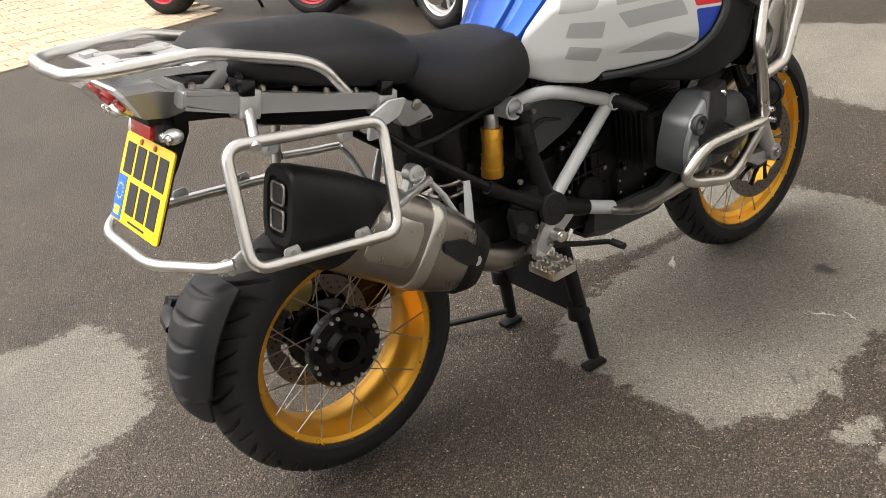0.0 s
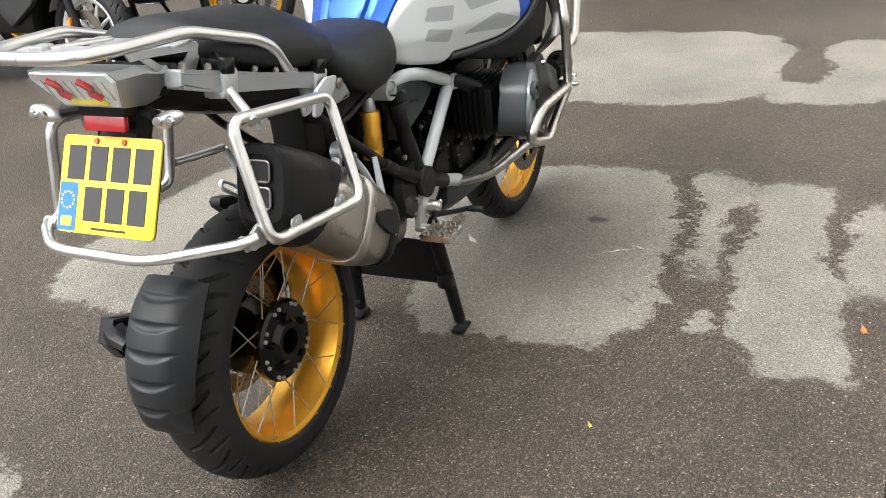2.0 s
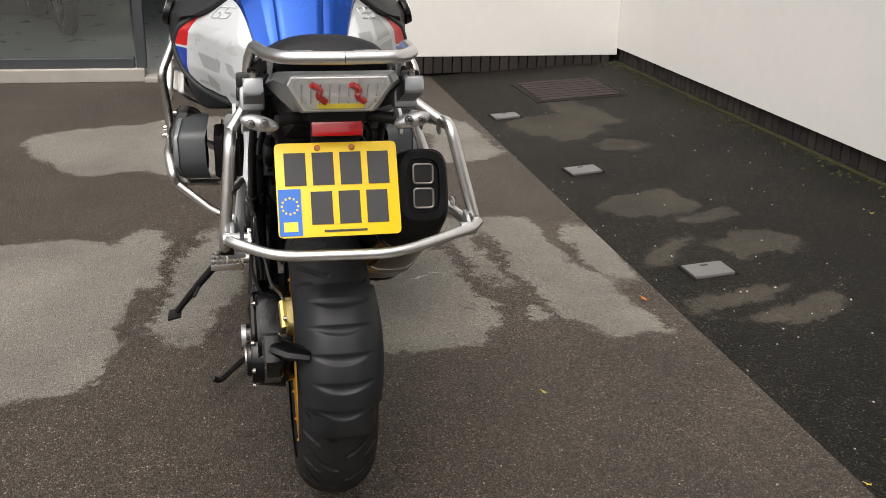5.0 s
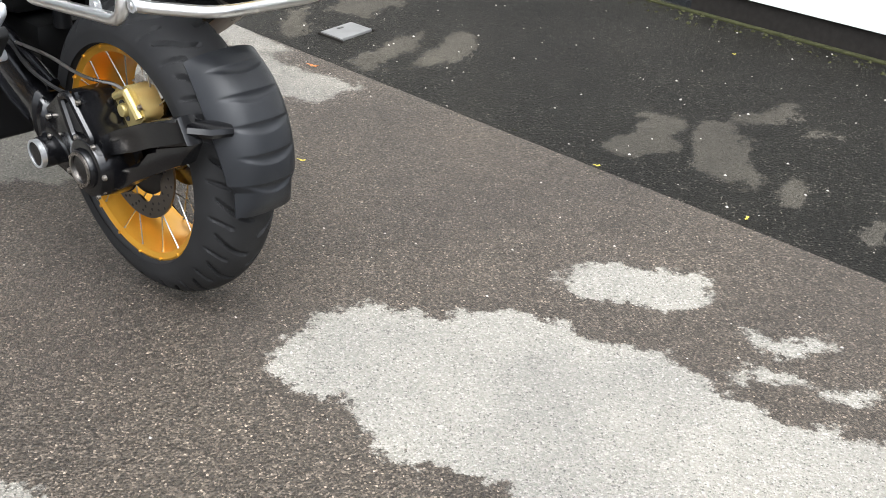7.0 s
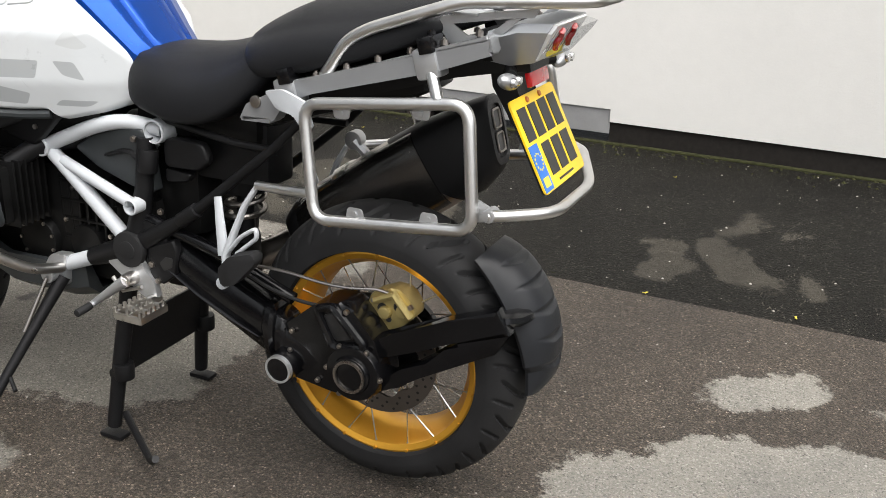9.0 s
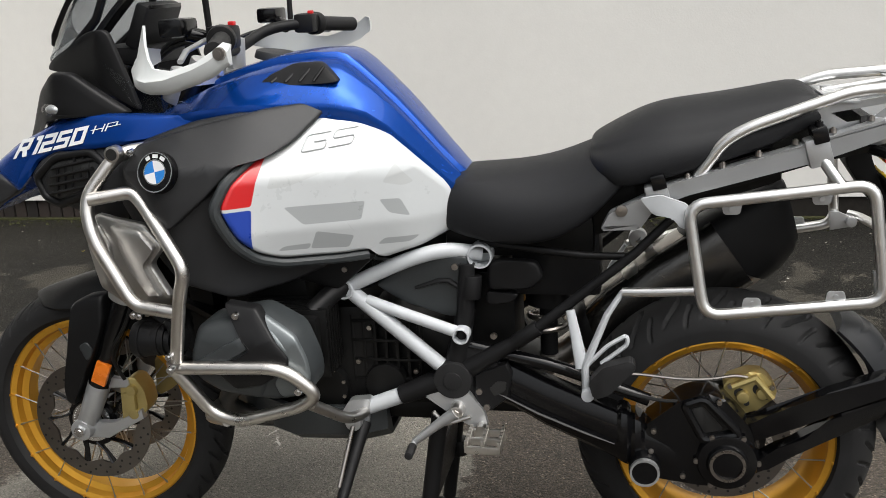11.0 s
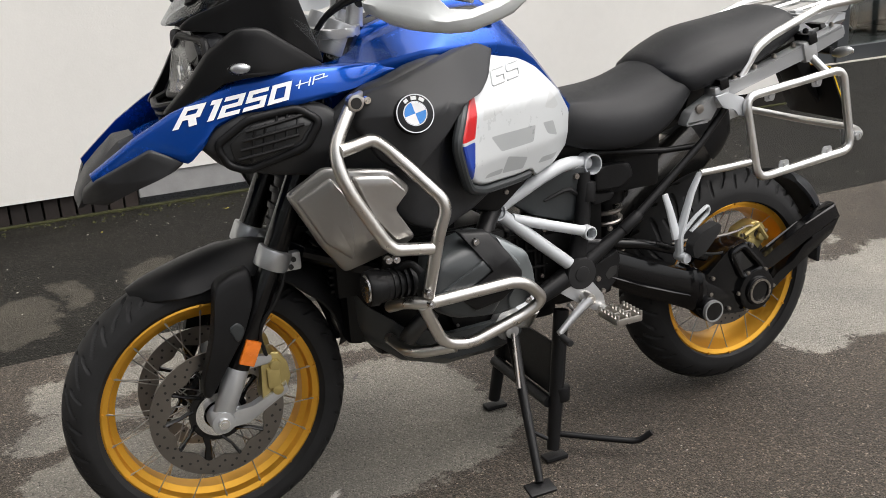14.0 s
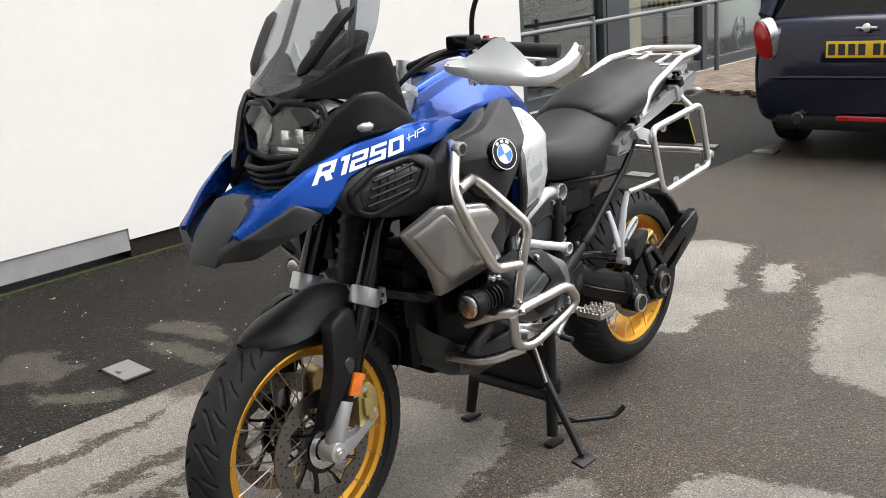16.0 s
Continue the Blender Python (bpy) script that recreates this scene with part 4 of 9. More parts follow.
for s in (1, -1):
    y = s * 0.112
    bm = bmesh.new()
    cyl(bm, on_fork(0.11, y), on_fork(0.375, y), 0.0265, 0.0265, 24, 0.003)
    part("fork_leg", bm, GLOSSB, bike, "black lower fork tube")
    bm = bmesh.new()
    cyl(bm, on_fork(0.375, y * 0.98), on_fork(0.9, y * 0.95), 0.0285, 0.0285, 24)
    part("fork_tube", bm, GLOSSB, bike)
    bm = bmesh.new()
    cyl(bm, on_fork(0.362, y), on_fork(0.408, y), 0.039, 0.039, 28, 0.005)
    box(bm, (0.055, 0.024, 0.042), on_fork(0.387, y + s * 0.004, -0.034), 0.006)
    clamp = part("fork_clamp", bm, ALU, bike, "silver fork clamp with two screws")
    bm = bmesh.new()
    for k in (-1, 1):
        bolt(bm, on_fork(0.387 + k * 0.009, y + s * 0.014, -0.04), (0, s, 0), 0.0065, 0.006)
    part("screw", bm, INK, clamp)
    # cast foot with caliper bracket
    bm = bmesh.new()
    cyl(bm, on_fork(0.012, y + s * 0.004), on_fork(0.125, y), 0.024, 0.0275, 24, 0.003)
    cyl(bm, (FX, y - s * 0.02, FZ), (FX, y + s * 0.03, FZ), 0.03, 0.026, 24, 0.004)
    prism(bm, [(FX + 0.012, FZ - 0.026), (FX - 0.06, FZ - 0.026), (FX - 0.16, FZ + 0.03), (FX - 0.156, FZ + 0.054), (FX - 0.075, FZ + 0.01), (FX - 0.03, FZ + 0.016)], y - s * 0.012, y + s * 0.01, "y", 0.005)
    prism(bm, [(FX - 0.045, FZ + 0.1), (FX - 0.062, FZ + 0.135), (FX - 0.13, FZ + 0.125), (FX - 0.13, FZ + 0.106), (FX - 0.075, FZ + 0.104)], y - s * 0.012, y + s * 0.004, "y", 0.003)
    foot = part("fork_foot", bm, ALU, bike, "silver cast fork foot")
    bm = bmesh.new()
    bolt(bm, (FX, y + s * 0.03, FZ), (0, s, 0), 0.014, 0.008)
    part("axle_nut", bm, CHROME, foot)
    # caliper
    bm = bmesh.new()
    prism(bm, [(FX - 0.14, FZ + 0.025), (FX - 0.098, FZ + 0.005), (FX - 0.105, FZ + 0.115), (FX - 0.14, FZ + 0.135), (FX - 0.165, FZ + 0.1), (FX - 0.17, FZ + 0.05)], s * 0.06, s * 0.112, "y", 0.008, 0.012)
    box(bm, (0.03, 0.016, 0.05), (FX - 0.128, s * 0.116, FZ + 0.07), 0.006)
    for q in (0.04, 0.1):
        cyl(bm, (FX - 0.135, s * 0.1, FZ + q), (FX - 0.135, s * 0.124, FZ + q), 0.015, 0.013, 16, 0.003)
    part("brake_caliper", bm, BRASS, bike, "gold brake caliper")
    tube("brake_hose", [(FX - 0.12, s * 0.11, FZ + 0.12), (FX - 0.1, s * 0.135, FZ + 0.2), (FX - 0.16, s * 0.14, FZ + 0.27), (FX - 0.19, s * 0.13, FZ + 0.36), (FX - 0.2, s * 0.09, FZ + 0.5)], 0.0045, HOSE, bike, 0.05, seg=8)
    # dark shield in front of the leg, reflector
    bm = bmesh.new()
    shell(bm, [(1.482, 0.645), (1.44, 0.664), (1.4, 0.668), (1.402, 0.6), (1.436, 0.52), (1.456, 0.492), (1.522, 0.382), (1.536, 0.39), (1.535, 0.425), (1.502, 0.535)], lambda x, z: s * (0.128 + 0.02 * math.sin(math.pi * max(0, min(1, (z - 0.38) / 0.29)))), 0.035, 5, 0.008, 0.014)
    shield = part("fork_shield", bm, BLACK, bike, "dark plastic fork shield", angle=40)
    bm = bmesh.new()
    shell(bm, [(1.468, 0.548), (1.446, 0.56), (1.432, 0.542), (1.438, 0.522), (1.452, 0.51)], lambda x, z: s * 0.1505, 0.006, 2, 0.002, 0.01)
    part("shield_recess", bm, DCOVER, shield)
    bm = bmesh.new()
    q = Matrix.Translation(on_fork(0.17, y + s * 0.0265, -0.008)) @ RAKE.to_track_quat("Z", "Y").to_matrix().to_4x4()
    box(bm, (0.012, 0.036, 0.058), (0, 0, 0), 0.003)
    bmesh.ops.transform(bm, matrix=q, verts=bm.verts)
    part("reflector", bm, ORANGE, bike, "orange side reflector")
bm = bmesh.new()
cyl(bm, (FX, -0.1, FZ), (FX, 0.1, FZ), 0.013, 0.013, 16)
part("front_axle", bm, ALU, bike)
# fork bridges, telelever arm
for d, dz in ((0.39, 0.02), (0.86, 0.018)):
    bm = bmesh.new()
    a, b = on_fork(d, -0.1, -0.03), on_fork(d, 0.1, -0.03)
    sweep(bm, rounded([on_fork(d, -0.11), a, b, on_fork(d, 0.11)], 0.03), [0.02] * 16 if False else 0.02, 12, flat=0.8)
    part("fork_bridge", bm, ALU, bike, "silver fork bridge")
bm = bmesh.new()
for s in (1, -1):
    sweep(bm, [on_fork(0.4, 0, -0.045), (1.26, s * 0.07, 0.66), (1.1, s * 0.11, 0.6)], [0.024, 0.02, 0.02], 10)
part("telelever_arm", bm, GLOSSB, bike)
bm = bmesh.new()
cyl(bm, (1.285, 0, 0.68), (1.2, 0, 0.98), 0.045, 0.045, 20)
strut = part("front_strut", bm, BLACK, bike)
for k in range(7):
    bm = bmesh.new()
    c = Vector((1.285, 0, 0.68)).lerp(Vector((1.2, 0, 0.98)), 0.1 + 0.12 * k)
    cyl(bm, c, c + Vector((-0.004, 0, 0.012)), 0.052, 0.052, 20)
    part("strut_coil", bm, BLACK, strut)

# front mudguard
bm = bmesh.new()
rings = []
for k in range(25):
    f = k / 24
    th = radians(64 + 104 * f)
    r = lerp_table([(0, 0.34), (0.17, 0.346), (0.36, 0.378), (0.48, 0.4), (0.7, 0.404), (0.85, 0.39), (1, 0.362)], f)
    hw = 0.02 + 0.066 * min(1.0, (f * 6) ** 0.6, ((1 - f) * 4) ** 0.6)
    drop = 0.03 + 0.035 * min(1, f * 4) * min(1, (1 - f) * 3)
    c = Vector((FX, 0, FZ))
    d = Vector((math.cos(th), 0, math.sin(th)))
    def pt(u, rr):
        return c + d * rr + Vector((0, u, 0))
    out = [pt(u * hw, r - drop * abs(u) ** 2.6) for u in (-1, -0.85, -0.6, -0.3, 0, 0.3, 0.6, 0.85, 1)]
    inn = [pt(u * hw * 0.97, r - 0.005 - drop * abs(u) ** 2.6) for u in (1, 0.85, 0.6, 0.3, 0, -0.3, -0.6, -0.85, -1)]
    rings.append(out + inn)
loft(bm, rings)
part("front_mudguard", bm, BLACK, bike, "matt black front mudguard", angle=40)

# frame: pale tubes, black castings
EAR = ((0.536, 0.51), (0.465, 0.538), (0.454, 0.517), (0.462, 0.459), (0.5, 0.429), (0.536, 0.438))


def open_tube(bm, a, b, r, wall, seg=28):
    """A short pipe from a to b, open at b and closed inside near a."""
    a, b = Vector(a), Vector(b)
    d = (b - a).normalized()
    side = d.cross(Vector((0, 0, 1))).normalized()
    up = side.cross(d)
    rings = []
    for c, q in ((a, r * 0.9), (a, r), (b - d * 0.002, r), (b, r - 0.0015), (b, r - wall), (a + d * 0.006, r - wall)):
        rings.append([c + side * (q * math.cos(2 * math.pi * k / seg)) + up * (q * math.sin(2 * math.pi * k / seg)) for k in range(seg)])
    return loft(bm, rings)


for s in (1, -1):
    up, fw, lo, piv = Vector((0.518, s * 0.1, 0.765)), Vector((0.808, s * 0.145, 0.7)), Vector((0.557, s * 0.16, 0.604)), Vector((0.607, s * 0.15, 0.528))
    knee = Vector((0.762, s * 0.147, 0.672))
    bm = bmesh.new()
    sweep(bm, [fw, fw.lerp(piv, 0.5), piv], 0.0165, 16)
    if s > 0:
        sweep(bm, [knee, knee.lerp(lo, 0.5), lo + Vector((0.01, 0, 0.005))], 0.013, 14)
        open_tube(bm, lo - Vector((0, 0.016, 0)), lo + Vector((0, 0.017, 0)), 0.018, 0.0035)
    sweep(bm, rounded([fw + Vector((-0.005, 0, 0.003)), Vector((0.669, s * 0.14, 0.762)), Vector((0.593, s * 0.125, 0.781)), up], 0.05), 0.0165, 16)
    open_tube(bm, fw - Vector((0, s * 0.018, 0)), fw + Vector((0, s * 0.022, 0)), 0.0215, 0.004)
    open_tube(bm, up - Vector((0, s * 0.02, 0)), up + Vector((0, s * 0.03, 0)), 0.0265, 0.004)
    cyl(bm, (0.70, s * 0.15, 0.455), (0.79, s * 0.15, 0.42), 0.018, 0.018, 16)
    fr = part("frame_tube", bm, FRAMEW, bike, "pale grey painted frame tubes")
    bm = bmesh.new()
    cyl(bm, (0.583, s * 0.12, 0.5), (0.583, s * 0.165, 0.5), 0.042, 0.04, 28, 0.004)
    sweep(bm, [(0.545, s * 0.125, 0.75), (0.552, s * 0.13, 0.64), (0.583, s * 0.14, 0.5)], [0.017, 0.02, 0.026], 12)
    sweep(bm, [(0.583, s * 0.14, 0.5), (0.42, s * 0.15, 0.6), (0.2, s * 0.15, 0.78), (0.12, s * 0.145, 0.86)], [0.026, 0.012, 0.0095, 0.009], 12)
    sweep(bm, [(0.583, s * 0.14, 0.5), (0.7, s * 0.15, 0.455)], [0.03, 0.021], 12)
    sweep(bm, [(0.52, s * 0.1, 0.79), (0.3, s * 0.13, 0.77), (0.2, s * 0.135, 0.77)], 0.008, 10)
    prism(bm, [(0.56, 0.57), (0.5, 0.56), (0.47, 0.5), (0.49, 0.44), (0.54, 0.43), (0.6, 0.46), (0.62, 0.5)], s * 0.118, s * 0.148, "y", 0.006, 0.012)
    loft(bm, [[(x, s * yy, z) for x, z in rounded_ring] for rounded_ring, yy in ((EAR, 0.135), (EAR, 0.152), ([((x - 0.49) * 0.9 + 0.49, (z - 0.484) * 0.94 + 0.484) for x, z in EAR], 0.156))])
    for a, b, r in (((0.535, s * 0.126, 0.725), (0.54, s * 0.131, 0.675), 0.0215), ((0.445, s * 0.149, 0.585), (0.395, s * 0.151, 0.62), 0.0165)):
        cyl(bm, a, b, r, r, 18, 0.003)
    casting = part("frame_casting", bm, BLACK, bike, "black rear frame casting", angle=40)
    bm = bmesh.new()
    cyl(bm, (0.58, s * 0.155, 0.5), (0.58, s * 0.17, 0.5), 0.042, 0.041, 36, 0.003)
    cyl(bm, (0.58, s * 0.169, 0.5), (0.58, s * 0.172, 0.5), 0.021, 0.02, 28, 0.0015)
    part("pivot_cover", bm, RUBBER, casting, "round black pivot cover")
    # flat black plate, the shade of a recess put on as colour
    bm = bmesh.new()
    prism(bm, [(0.466, 0.497), (0.469, 0.476), (0.493, 0.463), (0.503, 0.48), (0.487, 0.497)], s * 0.1555, s * 0.157, "y", 0.0, 0.004)
    part("casting_recess", bm, INK, casting)
    for x, z in ((0.525, 0.473), (0.51, 0.437), (0.489, 0.601)):
        bm = bmesh.new()
        bolt(bm, (x, s * 0.155, z), (0, s, 0), 0.0075, 0.006)
        part("casting_bolt", bm, DSTEEL, casting)

# ---- engine ----
for name, size, at in (("engine_block", (0.34, 0.24, 0.26), (0.93, 0, 0.52)), ("gearbox", (0.3, 0.2, 0.2), (0.7, 0, 0.5)), ("engine_top", (0.2, 0.26, 0.12), (1.0, 0, 0.66)), ("engine_front", (0.12, 0.18, 0.22), (1.12, 0, 0.52))):
    bm = bmesh.new()
    box(bm, size, at, 0.025)
    part(name, bm, ENGINE, bike, "black cast engine casing")
for s in (1, -1):
    bm = bmesh.new()
    box(bm, (0.17, 0.12, 0.13), (0.93, s * 0.19, 0.6), 0.01)
    barrel = part("cylinder_barrel", bm, ENGINE, bike)
    for k in range(6):
        bm = bmesh.new()
        box(bm, (0.2, 0.006, 0.15), (0.93, s * (0.14 + 0.017 * k), 0.6), 0.002)
        part("cooling_fin", bm, ENGINE, barrel)
    # ribs and screws on the gearbox side
    bm = bmesh.new()
    for k in range(7):
        box(bm, (0.008, 0.012, 0.16), (0.66 + 0.025 * k, s * 0.115, 0.55), 0.003)
    for k in range(4):
        box(bm, (0.16, 0.012, 0.007), (0.73, s * 0.117, 0.48 + 0.045 * k), 0.003)
    cyl(bm, (0.74, s * 0.1, 0.47), (0.74, s * 0.13, 0.47), 0.05, 0.046, 24, 0.004)
    cyl(bm, (0.88, s * 0.1, 0.46), (0.88, s * 0.14, 0.46), 0.06, 0.055, 24, 0.005)
    part("gearbox_ribs", bm, ENGINE, bike)
    for q in range(9):
        bm = bmesh.new()
        a = q * 0.7
        bolt(bm, (0.88 + 0.05 * math.cos(a), s * 0.138, 0.46 + 0.05 * math.sin(a)), (0, s, 0), 0.0045, 0.005)
        part("engine_screw", bm, DSTEEL, bike)
    for x, z in ((0.66, 0.62), (0.72, 0.64), (0.77, 0.6), (0.8, 0.52), (0.67, 0.5)):
        bm = bmesh.new()
        bolt(bm, (x, s * 0.12, z), (0, s, 0), 0.006, 0.006)
        part("engine_screw", bm, DSTEEL, bike)
    # cylinder head cover: dark shell, pale rear field, black band, ridged front field
    yo = lambda x, z: s * (0.372 - 0.3 * abs(x - 0.955) ** 1.5 - 0.5 * max(0, z - 0.66) - 0.3 * max(0, 0.58 - z))
    bm = bmesh.new()
    shell(bm, [(1.083, 0.61), (1.058, 0.685), (1.0, 0.7), (0.93, 0.712), (0.85, 0.672), (0.832, 0.62), (0.824, 0.58), (0.835, 0.538), (0.9, 0.524), (1.02, 0.54), (1.068, 0.568)], yo, 0.085, 6, 0.014, 0.018)
    cov = part("cylinder_head_cover", bm, DCOVER, bike, "dark cylinder head cover with a grey rear field")
    bm = bmesh.new()
    shell(bm, [(1.081, 0.61), (1.056, 0.683), (1.0, 0.698), (0.95, 0.704), (0.9, 0.66), (0.885, 0.61), (0.92, 0.55), (0.93, 0.53), (1.02, 0.542), (1.066, 0.57)], lambda x, z: yo(x, z) + s * 0.004, 0.088, 5, 0.012, 0.016)
    part("cover_front", bm, DCOVER, cov, "dark front field of the head cover")
    bm = bmesh.new()
    shell(bm, [(0.917, 0.71), (0.848, 0.668), (0.831, 0.622), (0.826, 0.582), (0.84, 0.545), (0.89, 0.535), (0.9, 0.57), (0.868, 0.612), (0.862, 0.64)], lambda x, z: yo(x, z) + s * 0.006, 0.012, 4, 0.004, 0.012)
    part("cover_plate", bm, COVER, cov, "pale grey rear field of the head cover")
    bm = bmesh.new()
    shell(bm, [(0.998, 0.73), (0.93, 0.722), (0.894, 0.673), (0.863, 0.626), (0.866, 0.606), (0.92, 0.57), (0.98, 0.558), (1.02, 0.597), (0.936, 0.645), (0.955, 0.672)], lambda x, z: yo(x, z) + s * 0.012, 0.03, 4, 0.004, 0.006)
    part("cover_band", bm, BLACK, cov, "black band over the head cover")
    bm = bmesh.new()
    shell(bm, [(1.07, 0.609), (0.957, 0.673), (0.94, 0.648), (1.021, 0.6)], lambda x, z: yo(x, z) + s * 0.01, 0.016, 3, 0.005, 0.006)
    part("cover_inset", bm, DCOVER, cov, "raised field on the head cover")
    for x, z in ((0.968, 0.71), (0.832, 0.578), (0.85, 0.556)):
        bm = bmesh.new()
        bolt(bm, (x, yo(x, z) + s * 0.012, z), (0, s, 0), 0.008, 0.008)
        part("cover_screw", bm, CHROME, cov)
    if s < 0:
        bm = bmesh.new()
        lathe(bm, [(0.012, 0), (0.024, 0), (0.026, -0.008), (0.022, -0.014), (0.012, -0.012)], 28)
        bmesh.ops.transform(bm, matrix=Matrix.Translation((0.868, -0.362, 0.662)), verts=bm.verts)
        part("filler_cap", bm, DCOVER, cov)
    # intake and header
    tube("intake_pipe", [(0.87, s * 0.2, 0.66), (0.82, s * 0.15, 0.705), (0.74, s * 0.09, 0.715)], 0.022, BLACK, bike, 0.05)
    tube("exhaust_header", [(1.02, s * 0.23, 0.52), (1.09, s * 0.22, 0.46), (1.05, s * 0.15, 0.385), (0.8, s * 0.09, 0.375), (0.6, -0.04, 0.39)], 0.02, SATIN, bike, 0.06, label="satin steel exhaust pipe")
    # fairing under the tank, air box side
    bm = bmesh.new()
    shell(bm, [(0.75, 0.7), (0.692, 0.736), (0.6, 0.765), (0.543, 0.768), (0.538, 0.622), (0.595, 0.628), (0.69, 0.66)], lambda x, z: s * (0.125 + 0.1 * (z - 0.7)), 0.03, 4, 0.005, 0.012)
    cover = part("side_cover", bm, DCOVER, bike, "dark plastic side cover behind the frame tubes")
    bm = bmesh.new()
    ridge = [(0.66, 0.694), (0.606, 0.712), (0.586, 0.712), (0.556, 0.69)]
    sweep(bm, [(x, s * (0.1255 + 0.1 * (z - 0.7)), z) for x, z in ridge], [0.0035, 0.006, 0.007, 0.006], 8)
    part("cover_ridge", bm, BLACK, cover)
    bm = bmesh.new()
    bolt(bm, (0.57, s * 0.13, 0.744), (0, s, 0), 0.0075, 0.006)
    part("cover_screw", bm, DSTEEL, cover)
    if s > 0:
        bm = bmesh.new()
        shell(bm, [(0.93, 0.8), (0.905, 0.728), (0.815, 0.704), (0.785, 0.73), (0.722, 0.785), (0.78, 0.8)], lambda x, z: 0.176 + 0.12 * (z - 0.7), 0.02, 4, 0.004, 0.012)
        skirt = part("shoulder_skirt", bm, BLACK, bike, "matt black skirt under the tank panel")
        bm = bmesh.new()
        bolt(bm, (0.795, 0.183, 0.752), (0, 1, 0), 0.006, 0.004)
        part("skirt_screw", bm, DSTEEL, skirt)
        bm = bmesh.new()
        shell(bm, [(0.505, 0.748), (0.472, 0.756), (0.4, 0.752), (0.385, 0.715), (0.415, 0.69), (0.505, 0.688)], lambda x, z: 0.118, 0.02, 3, 0.006, 0.014)
        shell(bm, [(0.51, 0.684), (0.438, 0.678), (0.45, 0.66), (0.51, 0.652)], lambda x, z: 0.11, 0.016, 2, 0.004, 0.01)
        part("rear_side_cover", bm, BLACK, bike, "black plastic cover behind the frame post")

# radiator cores, belly pan, front of engine
bm = bmesh.new()
box(bm, (0.06, 0.2, 0.16), (1.17, 0, 0.62), 0.01)
cooler = part("oil_cooler", bm, ENGINE, bike)
for k in range(8):
    bm = bmesh.new()
    box(bm, (0.02, 0.16, 0.006), (1.2, 0, 0.555 + 0.018 * k), 0.001)
    part("cooler_fin", bm, ENGINE, cooler)
bm = bmesh.new()
rings = []
for x, zb, hw in ((1.17, 0.47, 0.07), (1.14, 0.42, 0.12), (1.06, 0.36, 0.16), (0.95, 0.325, 0.17), (0.8, 0.325, 0.16), (0.74, 0.335, 0.14)):
    rings.append([(x, -hw, zb + 0.1), (x, -hw * 0.95, zb + 0.03), (x, -hw * 0.7, zb), (x, hw * 0.7, zb), (x, hw * 0.95, zb + 0.03), (x, hw, zb + 0.1), (x, hw * 0.9, zb + 0.1), (x, hw * 0.65, zb + 0.012), (x, -hw * 0.65, zb + 0.012), (x, -hw * 0.9, zb + 0.1)])
loft(bm, rings)
part("skid_plate", bm, DCOVER, bike, "dark skid plate under the engine", angle=40)
for name, size, at, tilt in (("sump", (0.5, 0.2, 0.06), (0.86, 0, 0.4), 0), ("exhaust_valve_box", (0.2, 0.14, 0.14), (0.5, -0.02, 0.44), 0), ("shock_tunnel", (0.12, 0.15, 0.2), (0.51, 0, 0.62), 0), ("tail_core", (0.5, 0.15, 0.1), (0.16, 0, 0.88), 17), ("battery_tray", (0.32, 0.18, 0.1), (0.44, 0, 0.8), 0)):
    bm = bmesh.new()
    box(bm, size, at, 0.025, pose(0, 0, 0, 0, tilt, 0)) if tilt else box(bm, size, at, 0.025)
    part(name, bm, ENGINE, bike, "black inner bodywork")

# ---- rear drive and swing arm ----
bm = bmesh.new()
rings = []
for x, zt, zb, yi, yo in ((0.575, 0.558, 0.452, 0.085, 0.13), (0.52, 0.552, 0.445, 0.09, 0.142), (0.46, 0.533, 0.428, 0.092, 0.15), (0.385, 0.5, 0.388, 0.095, 0.158), (0.3, 0.466, 0.352, 0.096, 0.164), (0.235, 0.44, 0.322, 0.096, 0.167), (0.226, 0.444, 0.318, 0.096, 0.173), (0.214, 0.441, 0.313, 0.096, 0.174), (0.207, 0.431, 0.31, 0.096, 0.168), (0.198, 0.431, 0.306, 0.096, 0.173), (0.186, 0.424, 0.3, 0.096, 0.172), (0.178, 0.414, 0.296, 0.096, 0.166), (0.13, 0.395, 0.276, 0.096, 0.163), (0.08, 0.38, 0.27, 0.096, 0.158)):
    rings.append([(x, yi, zt - 0.012), (x, yi + 0.012, zt), (x, yo - 0.026, zt), (x, yo - 0.012, zt - 0.007), (x, yo - 0.003, zt - 0.03), (x, yo, zt - 0.05), (x, yo - 0.002, zb + 0.04), (x, yo - 0.01, zb + 0.014), (x, yo - 0.026, zb), (x, yi, zb)])
loft(bm, rings)
arm = part("swing_arm", bm, GLOSSB, bike, "black cast single-sided swing arm", angle=28)
bm = bmesh.new()
sweep(bm, [(0.5, 0.148, 0.475), (0.4, 0.158, 0.43), (0.3, 0.165, 0.392), (0.24, 0.168, 0.37)], [0.006, 0.009, 0.009, 0.004], 8, flat=0.5)
part("arm_rib", bm, GLOSSB, arm)
bm = bmesh.new()
prism(bm, [(0.19, 0.4), (0.1, 0.474), (0.03, 0.487), (-0.036, 0.41), (-0.05, 0.335), (-0.02, 0.285), (0.055, 0.277), (0.19, 0.295)], 0.08, 0.16, "y", 0.016, 0.02)
drive = part("final_drive", bm, GLOSSB, bike, "black final drive housing", angle=40)
bm = bmesh.new()
cyl(bm, (0.012, 0.1, 0.34), (0.012, 0.176, 0.34), 0.072, 0.06, 36, 0.006)
